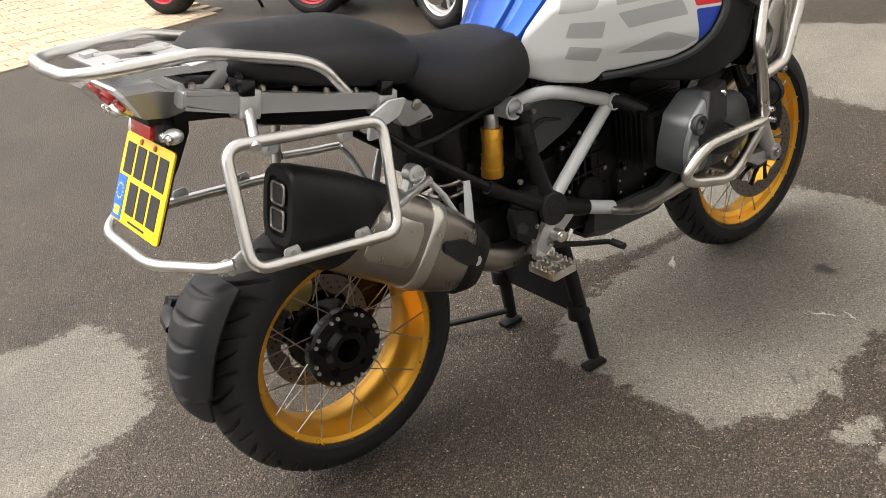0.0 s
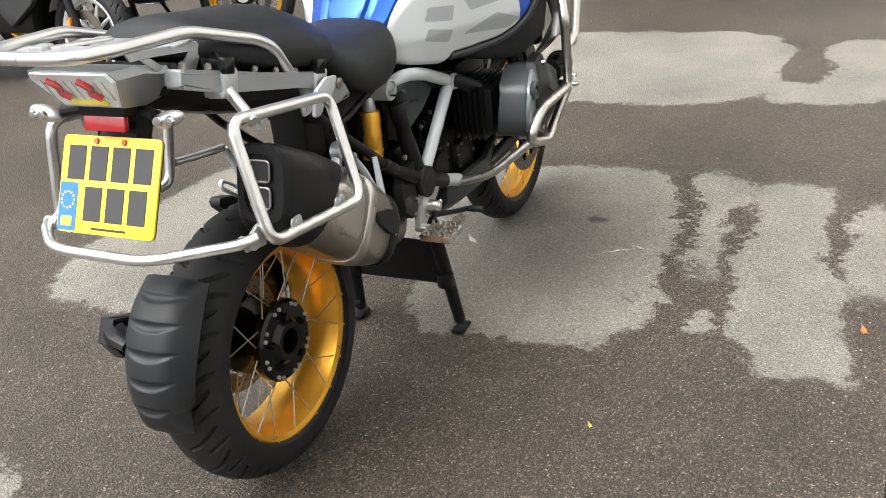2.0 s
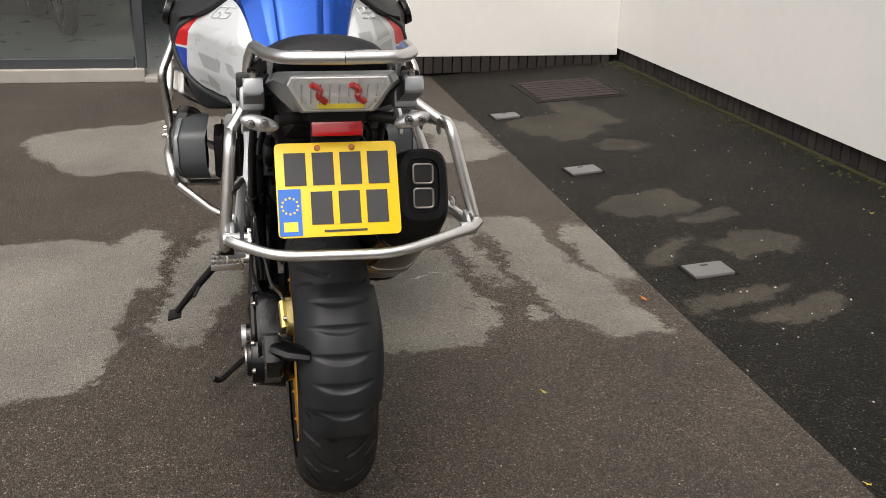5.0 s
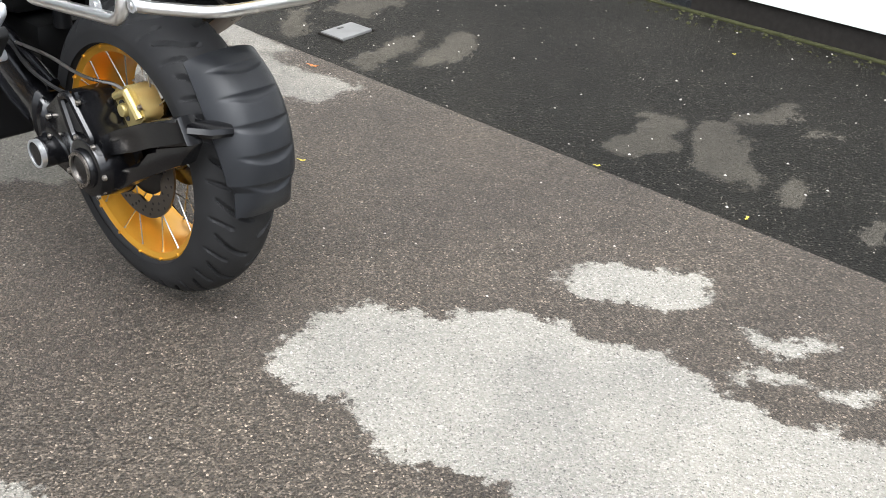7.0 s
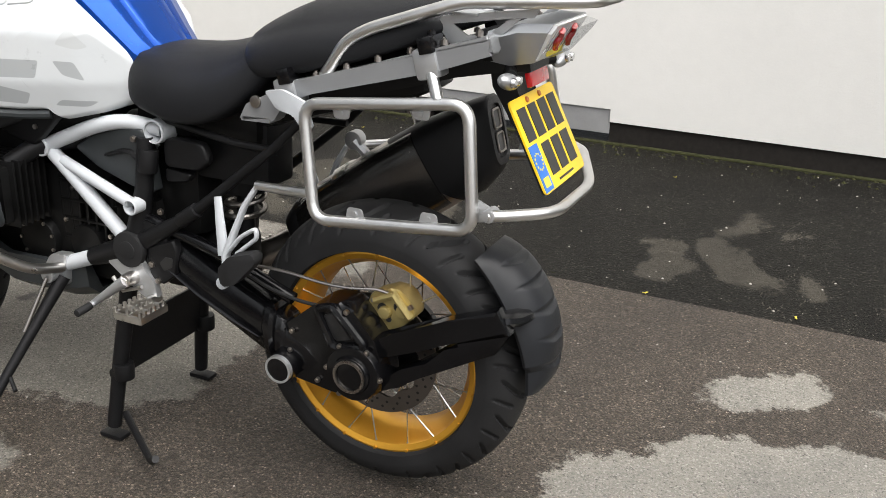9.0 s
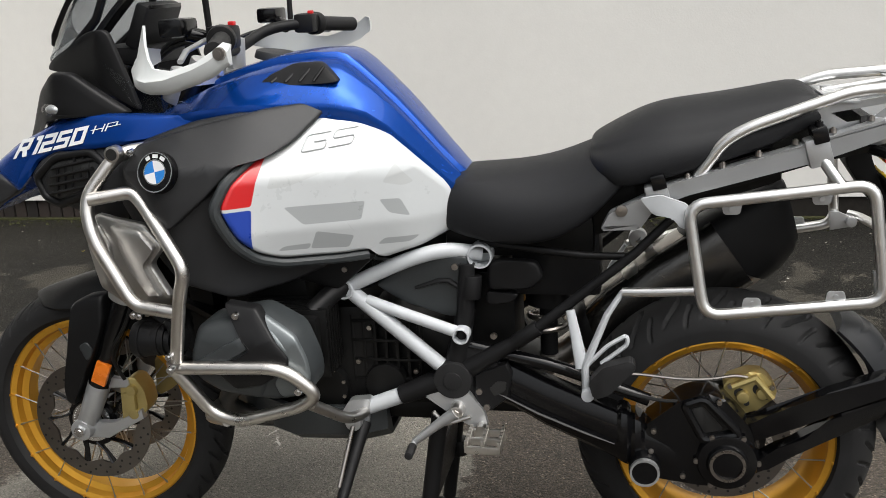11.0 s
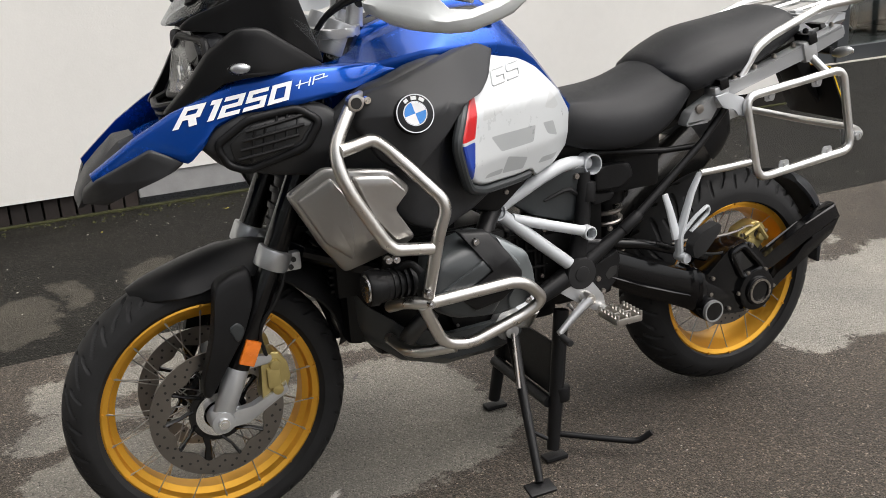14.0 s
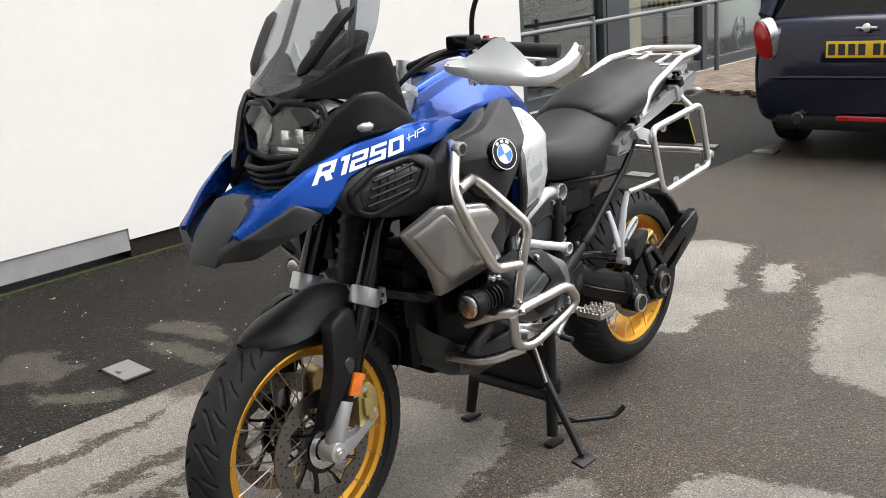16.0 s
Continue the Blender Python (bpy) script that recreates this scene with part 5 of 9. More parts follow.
part("drive_boss", bm, GLOSSB, drive)
bm = bmesh.new()
cyl(bm, (0.012, 0.174, 0.34), (0.012, 0.186, 0.34), 0.043, 0.04, 32, 0.003)
part("drive_cap", bm, GLOSSB, drive)
bm = bmesh.new()
sweep(bm, rounded([(0.1, 0.163, 0.462), (0.06, 0.165, 0.478), (-0.012, 0.165, 0.402), (0.06, 0.165, 0.385)], 0.012, 4, True), 0.009, 8, True)
part("drive_rib", bm, GLOSSB, drive)
# black plate inside the rib: an opening's darkness as colour on closed metal
bm = bmesh.new()
prism(bm, [(0.085, 0.452), (0.063, 0.46), (0.02, 0.41), (0.058, 0.4)], 0.158, 0.163, "y", 0.001, 0.006)
part("drive_window", bm, INK, drive)
bm = bmesh.new()
lathe(bm, [(0.001, 0), (0.027, 0), (0.027, 0.006), (0.001, 0.006)], 28)
bmesh.ops.transform(bm, matrix=Matrix.Translation((0.178, 0.188, 0.318)), verts=bm.verts)
lathe_ring = bmesh.new()
lathe(lathe_ring, [(0.026, 0.183), (0.0305, 0.183), (0.0305, 0.196), (0.026, 0.196)], 32)
bmesh.ops.transform(lathe_ring, matrix=Matrix.Translation((0.178, 0, 0.318)), verts=lathe_ring.verts)
part("drive_plug", bm, GLOSSB, bike)
part("drive_ring", lathe_ring, ALU, bike, "silver ring on the drive housing")
bm = bmesh.new()
cyl(bm, (0.178, 0.13, 0.318), (0.178, 0.185, 0.318), 0.034, 0.033, 28, 0.003)
part("drive_pivot", bm, GLOSSB, bike)
bm = bmesh.new()
lathe(bm, [(0.03, 0.184), (0.036, 0.184), (0.036, 0.19), (0.03, 0.19)], 36)
bmesh.ops.transform(bm, matrix=Matrix.Translation((0.012, 0, 0.34)), verts=bm.verts)
for k in range(6):
    bolt(bm, (0.012 + 0.062 * math.cos(k * 1.05), 0.168, 0.34 + 0.062 * math.sin(k * 1.05)), (0, 1, 0), 0.006, 0.006)
part("hub_ring", bm, DSTEEL, bike)
# upper torque strut, rear caliper and hose
tube("torque_strut", [(0.56, 0.13, 0.57), (0.36, 0.14, 0.53), (0.17, 0.14, 0.46)], 0.014, GLOSSB, bike, 0.05)
bm = bmesh.new()
prism(bm, [(0.02, 0.485), (-0.045, 0.513), (-0.07, 0.5), (-0.095, 0.462), (-0.06, 0.43), (-0.043, 0.416), (0.0, 0.42), (0.012, 0.45)], 0.05, 0.095, "y", 0.008, 0.014)
for x, z in ((-0.062, 0.465), (-0.022, 0.455)):
    cyl(bm, (x, 0.085, z), (x, 0.106, z), 0.017, 0.013, 16, 0.003)
sweep(bm, [(-0.08, 0.1, 0.455), (-0.045, 0.103, 0.5), (0.0, 0.1, 0.478)], 0.009, 8)
rc = part("rear_caliper", bm, BRASS, bike, "gold rear brake caliper")
# black discs on the face paint the shade of its recesses
for x, z, r in ((-0.015, 0.462, 0.011), (-0.052, 0.472, 0.011), (-0.03, 0.44, 0.006), (-0.068, 0.455, 0.006)):
    bm = bmesh.new()
    cyl(bm, (x, 0.09, z), (x, 0.0975, z), r, r, 16)
    part("caliper_recess", bm, INK, rc)
for x, z in ((0.004, 0.478), (-0.08, 0.478)):
    bm = bmesh.new()
    bolt(bm, (x, 0.096, z), (0, 1, 0), 0.006, 0.006)
    part("caliper_bolt", bm, DSTEEL, rc)
for x, z in ((0.16, 0.4), (0.1, 0.3), (0.03, 0.47), (-0.03, 0.3), (0.165, 0.355)):
    bm = bmesh.new()
    bolt(bm, (x, 0.161, z), (0, 1, 0), 0.006, 0.007)
    part("housing_bolt", bm, DSTEEL, drive)
tube("rear_brake_hose", [(0.29, 0.15, 0.52), (0.2, 0.13, 0.514), (0.104, 0.125, 0.502), (0.046, 0.12, 0.502), (-0.005, 0.105, 0.506), (-0.03, 0.1, 0.5)], 0.0036, DSTEEL, bike, 0.04, seg=8)
tube("sensor_cable", [(0.34, 0.15, 0.53), (0.22, 0.165, 0.485), (0.13, 0.15, 0.46), (0.02, 0.12, 0.46)], 0.004, HOSE, bike, 0.04, seg=8)
# hugger on its arm
bm = bmesh.new()
prism(bm, [(0.003, 0.408), (-0.07, 0.432), (-0.178, 0.491), (-0.285, 0.536), (-0.312, 0.49), (-0.19, 0.446), (-0.131, 0.417), (-0.06, 0.387), (-0.02, 0.367)], 0.116, 0.152, "y", 0.008)
prism(bm, [(-0.312, 0.492), (-0.285, 0.443), (-0.223, 0.41), (-0.127, 0.354), (-0.072, 0.317), (-0.03, 0.295), (-0.02, 0.322), (-0.09, 0.357), (-0.137, 0.397), (-0.185, 0.424), (-0.205, 0.45)], 0.114, 0.15, "y", 0.008)
sweep(bm, [(-0.28, 0.13, 0.51), (-0.3, 0.1, 0.505), (-0.31, 0.06, 0.5)], [0.026, 0.026, 0.022], 10, flat=0.6)
part("hugger_arm", bm, GLOSSB, bike, "black arm carrying the tyre hugger")
bm = bmesh.new()
rings = []
n = 180
crown = [(0, 0.372), (0.08, 0.386), (0.2, 0.398), (0.45, 0.402), (0.75, 0.396), (0.92, 0.384), (1, 0.368)]
for k in range(n + 1):
    f = k / n
    th = radians(130 + 52 * f)
    hw = 0.088 * (0.9 + 0.1 * math.sin(math.pi * min(1, f * 1.3))) * (1 - 0.16 * max(0.0, min(1.0, (f - 0.78) * 20)))
    d0 = Vector((math.cos(th), 0, math.sin(th)))
    c = Vector((RX, 0, RZ))
    cr = 0.342 + (lerp_table(crown, f) - 0.342)
    row = []
    us = [q / 16 for q in range(-16, 17)]
    for u in us:
        # lens-shaped grooves, bowed across the width
        rib = 0.0
        for g in range(5):
            d = (f - 0.16 - 0.165 * g + 0.07 * u * u) / (0.034 * max(0.02, 1 - (u / 0.8) ** 2))
            if abs(u) < 0.79 and abs(d) < 1:
                rib -= 0.0055 * (1 - (u / 0.8) ** 2) * (1 - d * d)
        rr = 0.34 + (cr - 0.352) * (1 - abs(u) ** 3.2) + rib
        row.append(c + d0 * rr + Vector((0, u * hw, 0)))
    for u in reversed(us):
        row.append(c + d0 * (0.333 + (cr - 0.364) * (1 - abs(u) ** 3.2) * 0.9) + Vector((0, u * hw * 0.96, 0)))
    rings.append(row)
loft(bm, rings)
part("hugger", bm, HUG, bike, "ribbed black tyre hugger", angle=50)

# shock absorber
bm = bmesh.new()
cyl(bm, (0.475, -0.075, 0.6), (0.488, -0.075, 0.72), 0.027, 0.027, 24, 0.003)
for k in range(3):
    a = Vector((0.475, -0.075, 0.6)).lerp(Vector((0.488, -0.075, 0.72)), 0.15 + 0.3 * k)
    cyl(bm, a, a + Vector((0.001, 0, 0.006)), 0.0285, 0.0285, 24)
part("shock_reservoir", bm, GOLD, bike, "gold shock absorber canister")
bm = bmesh.new()
cyl(bm, (0.488, -0.075, 0.72), (0.49, -0.075, 0.755), 0.018, 0.016, 18, 0.002)
part("shock_top", bm, ALU, bike)
bm = bmesh.new()
helix = [Vector((0.39 + 0.042 * math.cos(a), -0.01 + 0.042 * math.sin(a), 0.56 + 0.06 * a / (2 * math.pi * 2))) for a in [k * 0.35 for k in range(int(2 * math.pi * 2 / 0.35))]]
sweep(bm, helix, 0.0065, 8)
part("spring", bm, DSTEEL, bike, "steel coil spring")
bm = bmesh.new()
cyl(bm, (0.39, -0.01, 0.5), (0.39, -0.01, 0.78), 0.02, 0.02, 16)
cyl(bm, (0.39, -0.01, 0.62), (0.39, -0.01, 0.78), 0.05, 0.046, 20, 0.004)
part("damper", bm, BLACK, bike)

bm = bmesh.new()
box(bm, (0.19, 0.1, 0.18), (0.365, 0.02, 0.75), 0.015)
box(bm, (0.16, 0.12, 0.07), (0.33, 0.0, 0.83), 0.012)
part("inner_fender", bm, BLACK, bike, "black inner fender under the seat")
# ---- silencer ----
bm = bmesh.new()
P0, P1 = Vector((0.30, -0.15, 0.487)), Vector((-0.105, -0.186, 0.768))
ax = (P1 - P0).normalized()
sd = Vector((0, 1, 0))
nn = ax.cross(sd).normalized()
sd = nn.cross(ax)
nn = -nn if nn.z < 0 else nn


def can_ring(f, w, h, shear=0.0):
    c = P0.lerp(P1, f)
    out = []
    for k in range(28):
        a = 2 * math.pi * k / 28
        e = 0.62
        cu, su = math.cos(a), math.sin(a)
        out.append(c + sd * (w * math.copysign(abs(cu) ** e, cu)) + nn * (h * math.copysign(abs(su) ** e, su)) + ax * (shear * su))
    return out


loft(bm, [can_ring(-0.1, 0.034, 0.034), can_ring(-0.02, 0.052, 0.06), can_ring(0.06, 0.064, 0.085), can_ring(0.2, 0.07, 0.098), can_ring(0.5, 0.071, 0.1), can_ring(0.78, 0.068, 0.097, -0.02)])
can = part("silencer", bm, DSTEEL, bike, "brushed steel silencer with a black end cap", angle=40)
bm = bmesh.new()
EC, EU, EN = Vector((-0.137, -0.194, 0.788)), Vector((0.25, 0, 0.968)), Vector((-0.968, 0, 0.25))


def end_ring(w, h, out=0.0):
    """A rounded oblong in the plane of the silencer's end."""
    ring = []
    for k in range(28):
        a = 2 * math.pi * k / 28
        cu, su = math.cos(a), math.sin(a)
        ring.append(EC + sd * (w * math.copysign(abs(cu) ** 0.55, cu)) + EU * (h * math.copysign(abs(su) ** 0.55, su)) + EN * out)
    return ring


loft(bm, [can_ring(0.72, 0.072, 0.101, -0.05), can_ring(0.84, 0.071, 0.099, -0.03), [p.lerp(q, 0.6) for p, q in zip(can_ring(0.93, 0.067, 0.094), end_ring(0.062, 0.08))], end_ring(0.055, 0.078, -0.006), end_ring(0.05, 0.073), end_ring(0.036, 0.058, 0.001), end_ring(0.034, 0.056, -0.006)])
cap = part("end_cap", bm, BLACK, can, "black plastic end cap", angle=40)
for k in (-1, 1):
    c = EC + EU * (0.0255 * k) + EN * 0.0
    bm = bmesh.new()
    frame4 = [sd * (0.021 * a) + EU * (0.02 * b) for a, b in ((-1, -1), (1, -1), (1, 1), (-1, 1))]
    sweep(bm, rounded([c + q for q in frame4], 0.008, 4, True), 0.0026, 8, True)
    part("outlet_rim", bm, DSTEEL, cap, "thin bright edge of the outlet")
    # thin black plate in the rim: the darkness inside is its colour
    bm = bmesh.new()
    loft(bm, [[c + q * 0.95 - EN * 0.001 for q in rounded(frame4, 0.008, 4, True)], [c + q * 0.95 - EN * 0.005 for q in rounded(frame4, 0.008, 4, True)]])
    part("outlet", bm, INK, cap)
# heat shield and link pipe
bm = bmesh.new()
loft(bm, [can_ring(0.3, 0.072, 0.101), can_ring(0.31, 0.075, 0.104), can_ring(0.37, 0.075, 0.104), can_ring(0.38, 0.072, 0.101)])
part("silencer_strap", bm, STEEL, can, "bright strap round the silencer", angle=40)
bm = bmesh.new()
loft(bm, [can_ring(0.42, 0.0725, 0.07), can_ring(0.44, 0.0755, 0.075), can_ring(0.66, 0.0755, 0.075), can_ring(0.69, 0.0725, 0.07)])
part("heat_shield", bm, STEEL, can, "pressed flank of the silencer", angle=40)
bm = bmesh.new()
loft(bm, [can_ring(-0.04, 0.06, 0.07), can_ring(0.0, 0.066, 0.08), can_ring(0.05, 0.07, 0.09), can_ring(0.07, 0.066, 0.088)])
part("front_guard", bm, BLACK, can, "black guard at the silencer's front", angle=40)
# added shell, no real part: its dark steel also carries the inner side's shade
bm = bmesh.new()
shift = sd * (0.014 if sd.y > 0 else -0.014)
loft(bm, [[p + shift for p in can_ring(f, w, h)] for f, w, h in ((0.0, 0.048, 0.056), (0.06, 0.06, 0.08), (0.2, 0.066, 0.093), (0.5, 0.067, 0.095), (0.76, 0.064, 0.092))])
part("inner_guard", bm, DARKCAN, can, "added dark shell for the silencer's shaded dark inner side", angle=40)
bm = bmesh.new()
cyl(bm, (0.195, -0.15, 0.728), (0.195, -0.178, 0.73), 0.022, 0.02, 20, 0.003)
cyl(bm, (0.195, -0.176, 0.73), (0.195, -0.182, 0.73), 0.011, 0.01, 16, 0.002)
sweep(bm, [(0.195, -0.155, 0.728), (0.17, -0.165, 0.7), (0.15, -0.175, 0.66)], 0.012, 8)
part("hanger_boss", bm, ALU, can, "round hanger boss")
tube("link_pipe", [(0.6, -0.04, 0.38), (0.48, -0.1, 0.395), (0.38, -0.14, 0.44), (0.28, -0.15, 0.515)], 0.034, DSTEEL, bike, 0.08, label="steel link pipe", seg=20)

# ---- stands, pegs, levers ----
for s in (1, -1):
    bm = bmesh.new()
    sweep(bm, [(0.62, s * 0.13, 0.4), (0.65, s * 0.15, 0.2), (0.675, s * 0.165, 0.03)], [0.02, 0.019, 0.017], 12)
    cyl(bm, (0.64, s * 0.152, 0.16), (0.64, s * 0.152, 0.2), 0.024, 0.024, 14, 0.003)
    box(bm, (0.065, 0.036, 0.012), (0.672, s * 0.168, 0.008), 0.004)
    part("stand_leg", bm, BLACK, bike, "black centre stand leg")
bm = bmesh.new()
cyl(bm, (0.655, -0.15, 0.16), (0.655, 0.15, 0.16), 0.015, 0.015, 14)
prism(bm, [(-0.125, 0.3), (0.125, 0.3), (0.145, 0.19), (0.12, 0.165), (-0.12, 0.165), (-0.145, 0.19)], 0.628, 0.634, "x", 0.0, 0.008)
for v in bm.verts:
    v.co.x += (0.3 - v.co.z) * 0.14
part("stand_plate", bm, BLACK, bike, "black plate between the stand legs")
tube("stand_lever", [(0.65, 0.15, 0.06), (0.56, 0.21, 0.05), (0.475, 0.265, 0.042), (0.447, 0.283, 0.07)], 0.0085, BLACK, bike, 0.03, label="black stand foot lever")
bm = bmesh.new()
sweep(bm, [(0.785, 0.165, 0.395), (0.805, 0.235, 0.305), (0.828, 0.32, 0.2), (0.846, 0.392, 0.105)], [0.017, 0.013, 0.0115, 0.01], 12)
box(bm, (0.07, 0.042, 0.009), (0.85, 0.4, 0.094), 0.004, pose(0, 0, 0, -14, 0, 0))
cyl(bm, (0.828, 0.315, 0.2), (0.79, 0.335, 0.175), 0.005, 0.005, 10)
part("side_stand", bm, BLACK, bike, "black side stand folded down")
bm = bmesh.new()
prism(bm, [(0.765, 0.45), (0.815, 0.445), (0.838, 0.41), (0.815, 0.375), (0.78, 0.37)], 0.14, 0.168, "y", 0.004, 0.008)
cyl(bm, (0.8, 0.16, 0.405), (0.8, 0.2, 0.405), 0.018, 0.018, 16, 0.003)
part("side_stand_bracket", bm, ALU, bike)
tube("stand_spring", [(0.8, 0.2, 0.4), (0.822, 0.262, 0.285)], 0.005, DSTEEL, bike)
for s in (1, -1):
    bm = bmesh.new()
    # footrest plate and toothed peg
    prism(bm, [(0.645, 0.462), (0.6, 0.476), (0.555, 0.482), (0.515, 0.43), (0.508, 0.396), (0.54, 0.392), (0.575, 0.412)], s * 0.15, s * 0.166, "y", 0.004, 0.006)
    plate = part("footrest_plate", bm, ALU, bike, "silver footrest plate")
    bm = bmesh.new()
    cyl(bm, (0.572, s * 0.164, 0.437), (0.572, s * 0.196, 0.437), 0.017, 0.015, 20, 0.003)
    cyl(bm, (0.572, s * 0.196, 0.437), (0.572, s * 0.199, 0.437), 0.0085, 0.008, 6)
    part("lever_pivot", bm, STEEL, plate, "bright lever pivot")
    bm = bmesh.new()
    sweep(bm, [(0.545, s * 0.172, 0.42), (0.6, s * 0.172, 0.4), (0.625, s * 0.174, 0.43)], 0.005, 8)
    part("linkage", bm, STEEL, plate)
    bm = bmesh.new()
    for dx in (-0.034, 0.0, 0.034):
        box(bm, (0.008, 0.085, 0.018), (0.505 + dx, s * 0.225, 0.392), 0.002)
        for k in range(6):
            box(bm, (0.007, 0.007, 0.012), (0.505 + dx, s * (0.19 + 0.015 * k), 0.405), 0.002)
    for yy in (0.185, 0.225, 0.265):
        box(bm, (0.07, 0.008, 0.016), (0.505, s * yy, 0.391), 0.002)
    cyl(bm, (0.52, s * 0.15, 0.395), (0.52, s * 0.19, 0.395), 0.012, 0.012, 12)
    part("footrest", bm, STEEL, bike, "toothed metal footrest")
    bm = bmesh.new()
    if s > 0:
        sweep(bm, [(0.572, 0.19, 0.437), (0.61, 0.19, 0.41), (0.665, 0.194, 0.367), (0.667, 0.215, 0.363)], [0.014, 0.011, 0.008, 0.007], 12)
    else:
        sweep(bm, [(0.56, -0.178, 0.415), (0.65, -0.19, 0.385), (0.72, -0.2, 0.365), (0.725, -0.235, 0.365)], [0.008, 0.007, 0.007, 0.009], 10)
    lever = part("foot_lever", bm, ALU if s > 0 else BLACK, bike, "silver foot lever" if s > 0 else "black brake lever")
    bm = bmesh.new()
    cyl(bm, (0.667 if s > 0 else 0.725, s * 0.208, 0.363 if s > 0 else 0.365), (0.667 if s > 0 else 0.725, s * 0.25, 0.36 if s > 0 else 0.365), 0.0095, 0.009, 12, 0.002)
    part("rubber_tip", bm, RUBBER, lever)
    # passenger footrest hanger
    bm = bmesh.new()
    sweep(bm, [(0.223, s * 0.175, 0.708), (0.253, s * 0.18, 0.662), (0.298, s * 0.19, 0.553), (0.297, s * 0.192, 0.5)], [0.009, 0.011, 0.014, 0.013], 10, flat=0.6)
    sweep(bm, [(0.328, s * 0.168, 0.665), (0.318, s * 0.178, 0.62), (0.304, s * 0.189, 0.548)], [0.009, 0.011, 0.014], 10, flat=0.6)
    sweep(bm, rounded([(0.296, s * 0.192, 0.552), (0.254, s * 0.198, 0.6), (0.214, s * 0.2, 0.626), (0.212, s * 0.2, 0.606), (0.265, s * 0.197, 0.562)], 0.014), 0.0065, 10, flat=0.7)
    cyl(bm, (0.292, s * 0.175, 0.498), (0.292, s * 0.22, 0.498), 0.013, 0.013, 14, 0.003)
    part("passenger_footrest_hanger", bm, FRAMEW, bike, "pale triangular passenger footrest hanger")
    bm = bmesh.new()
    prism(bm, [(0.289, 0.535), (0.26, 0.568), (0.202, 0.585), (0.195, 0.566), (0.25, 0.508), (0.28, 0.499)], s * 0.203, s * 0.235, "y", 0.005, 0.008)
    part("passenger_footrest", bm, RUBBER, bike, "folded black passenger footrest")

# ---- bodywork ----
# blue tank spine
bm = bmesh.new()
rings = []
for x, zt, wt, ws, zs in ((0.545, 0.922, 0.04, 0.085, 0.885), (0.555, 0.936, 0.047, 0.097, 0.895), (0.574, 0.957, 0.052, 0.108, 0.911), (0.6, 0.987, 0.056, 0.116, 0.938), (0.625, 1.018, 0.059, 0.125, 0.965), (0.66, 1.06, 0.062, 0.136, 1.003), (0.69, 1.094, 0.065, 0.146, 1.034), (0.73, 1.135, 0.068, 0.158, 1.064), (0.765, 1.168, 0.07, 0.168, 1.079), (0.79, 1.187, 0.071, 0.176, 1.086), (0.81, 1.193, 0.073, 0.18, 1.088),
                          (0.86, 1.194, 0.076, 0.187, 1.09), (0.93, 1.188, 0.08, 0.2, 1.091), (1.0, 1.172, 0.082, 0.216, 1.09), (1.07, 1.15, 0.08, 0.228, 1.083), (1.13, 1.12, 0.073, 0.225, 1.075), (1.2, 1.088, 0.06, 0.2, 1.06)):
    ring = []
    for sgn in (1, -1):
        d, h = ws - wt, zt - zs
        pts = [(0.0, zt + 0.003), (wt * 0.7, zt + 0.0015), (wt * 0.96, zt - 0.001), (wt, zt - 0.004), (wt + 0.004, zt - 0.014), (wt + d * 0.42, zs + h * 0.74), (wt + d * 0.46, zs + h * 0.7), (wt + d * 0.7, zs + h * 0.46), (ws * 0.985, zs + 0.012), (ws, zs), (ws * 0.9, zs - 0.08), (0.0, zs - 0.1)]
        pts = pts if sgn > 0 else [(y, z) for y, z in reversed(pts[1:-1])]
        ring += [Vector((x, sgn * y, z)) for y, z in pts]
    rings.append(ring)
loft(bm, rings)
tank = part("fuel_tank", bm, BLUE, bike, "glossy blue fuel tank spine", angle=32)
bm = bmesh.new()
cyl(bm, (0.97, 0, 1.175), (0.967, 0, 1.193), 0.05, 0.046, 28, 0.004)
part("tank_cap", bm, GREYPL, tank, "dark filler cap")

BLKY = [(0.66, 0.19), (0.8, 0.222), (0.95, 0.3), (1.05, 0.335), (1.1, 0.345), (1.16, 0.315), (1.26, 0.25)]
WHY = [(0.56, 0.1), (0.58, 0.116), (0.62, 0.15), (0.66, 0.182), (0.71, 0.207), (0.77, 0.234), (0.86, 0.272), (0.93, 0.31), (0.98, 0.352), (1.0, 0.365)]


def black_y(s):
    return lambda x, z: s * (lerp_table(BLKY, x) - 0.85 * max(0, z - 1.0) - 0.16 * max(0, 0.93 - z))


def white_y(s, up=0.0):
    return lambda x, z: s * (lerp_table(WHY, x) + up - 0.95 * max(0, z - 0.965) ** 1.12 - 0.28 * max(0, 0.86 - z))


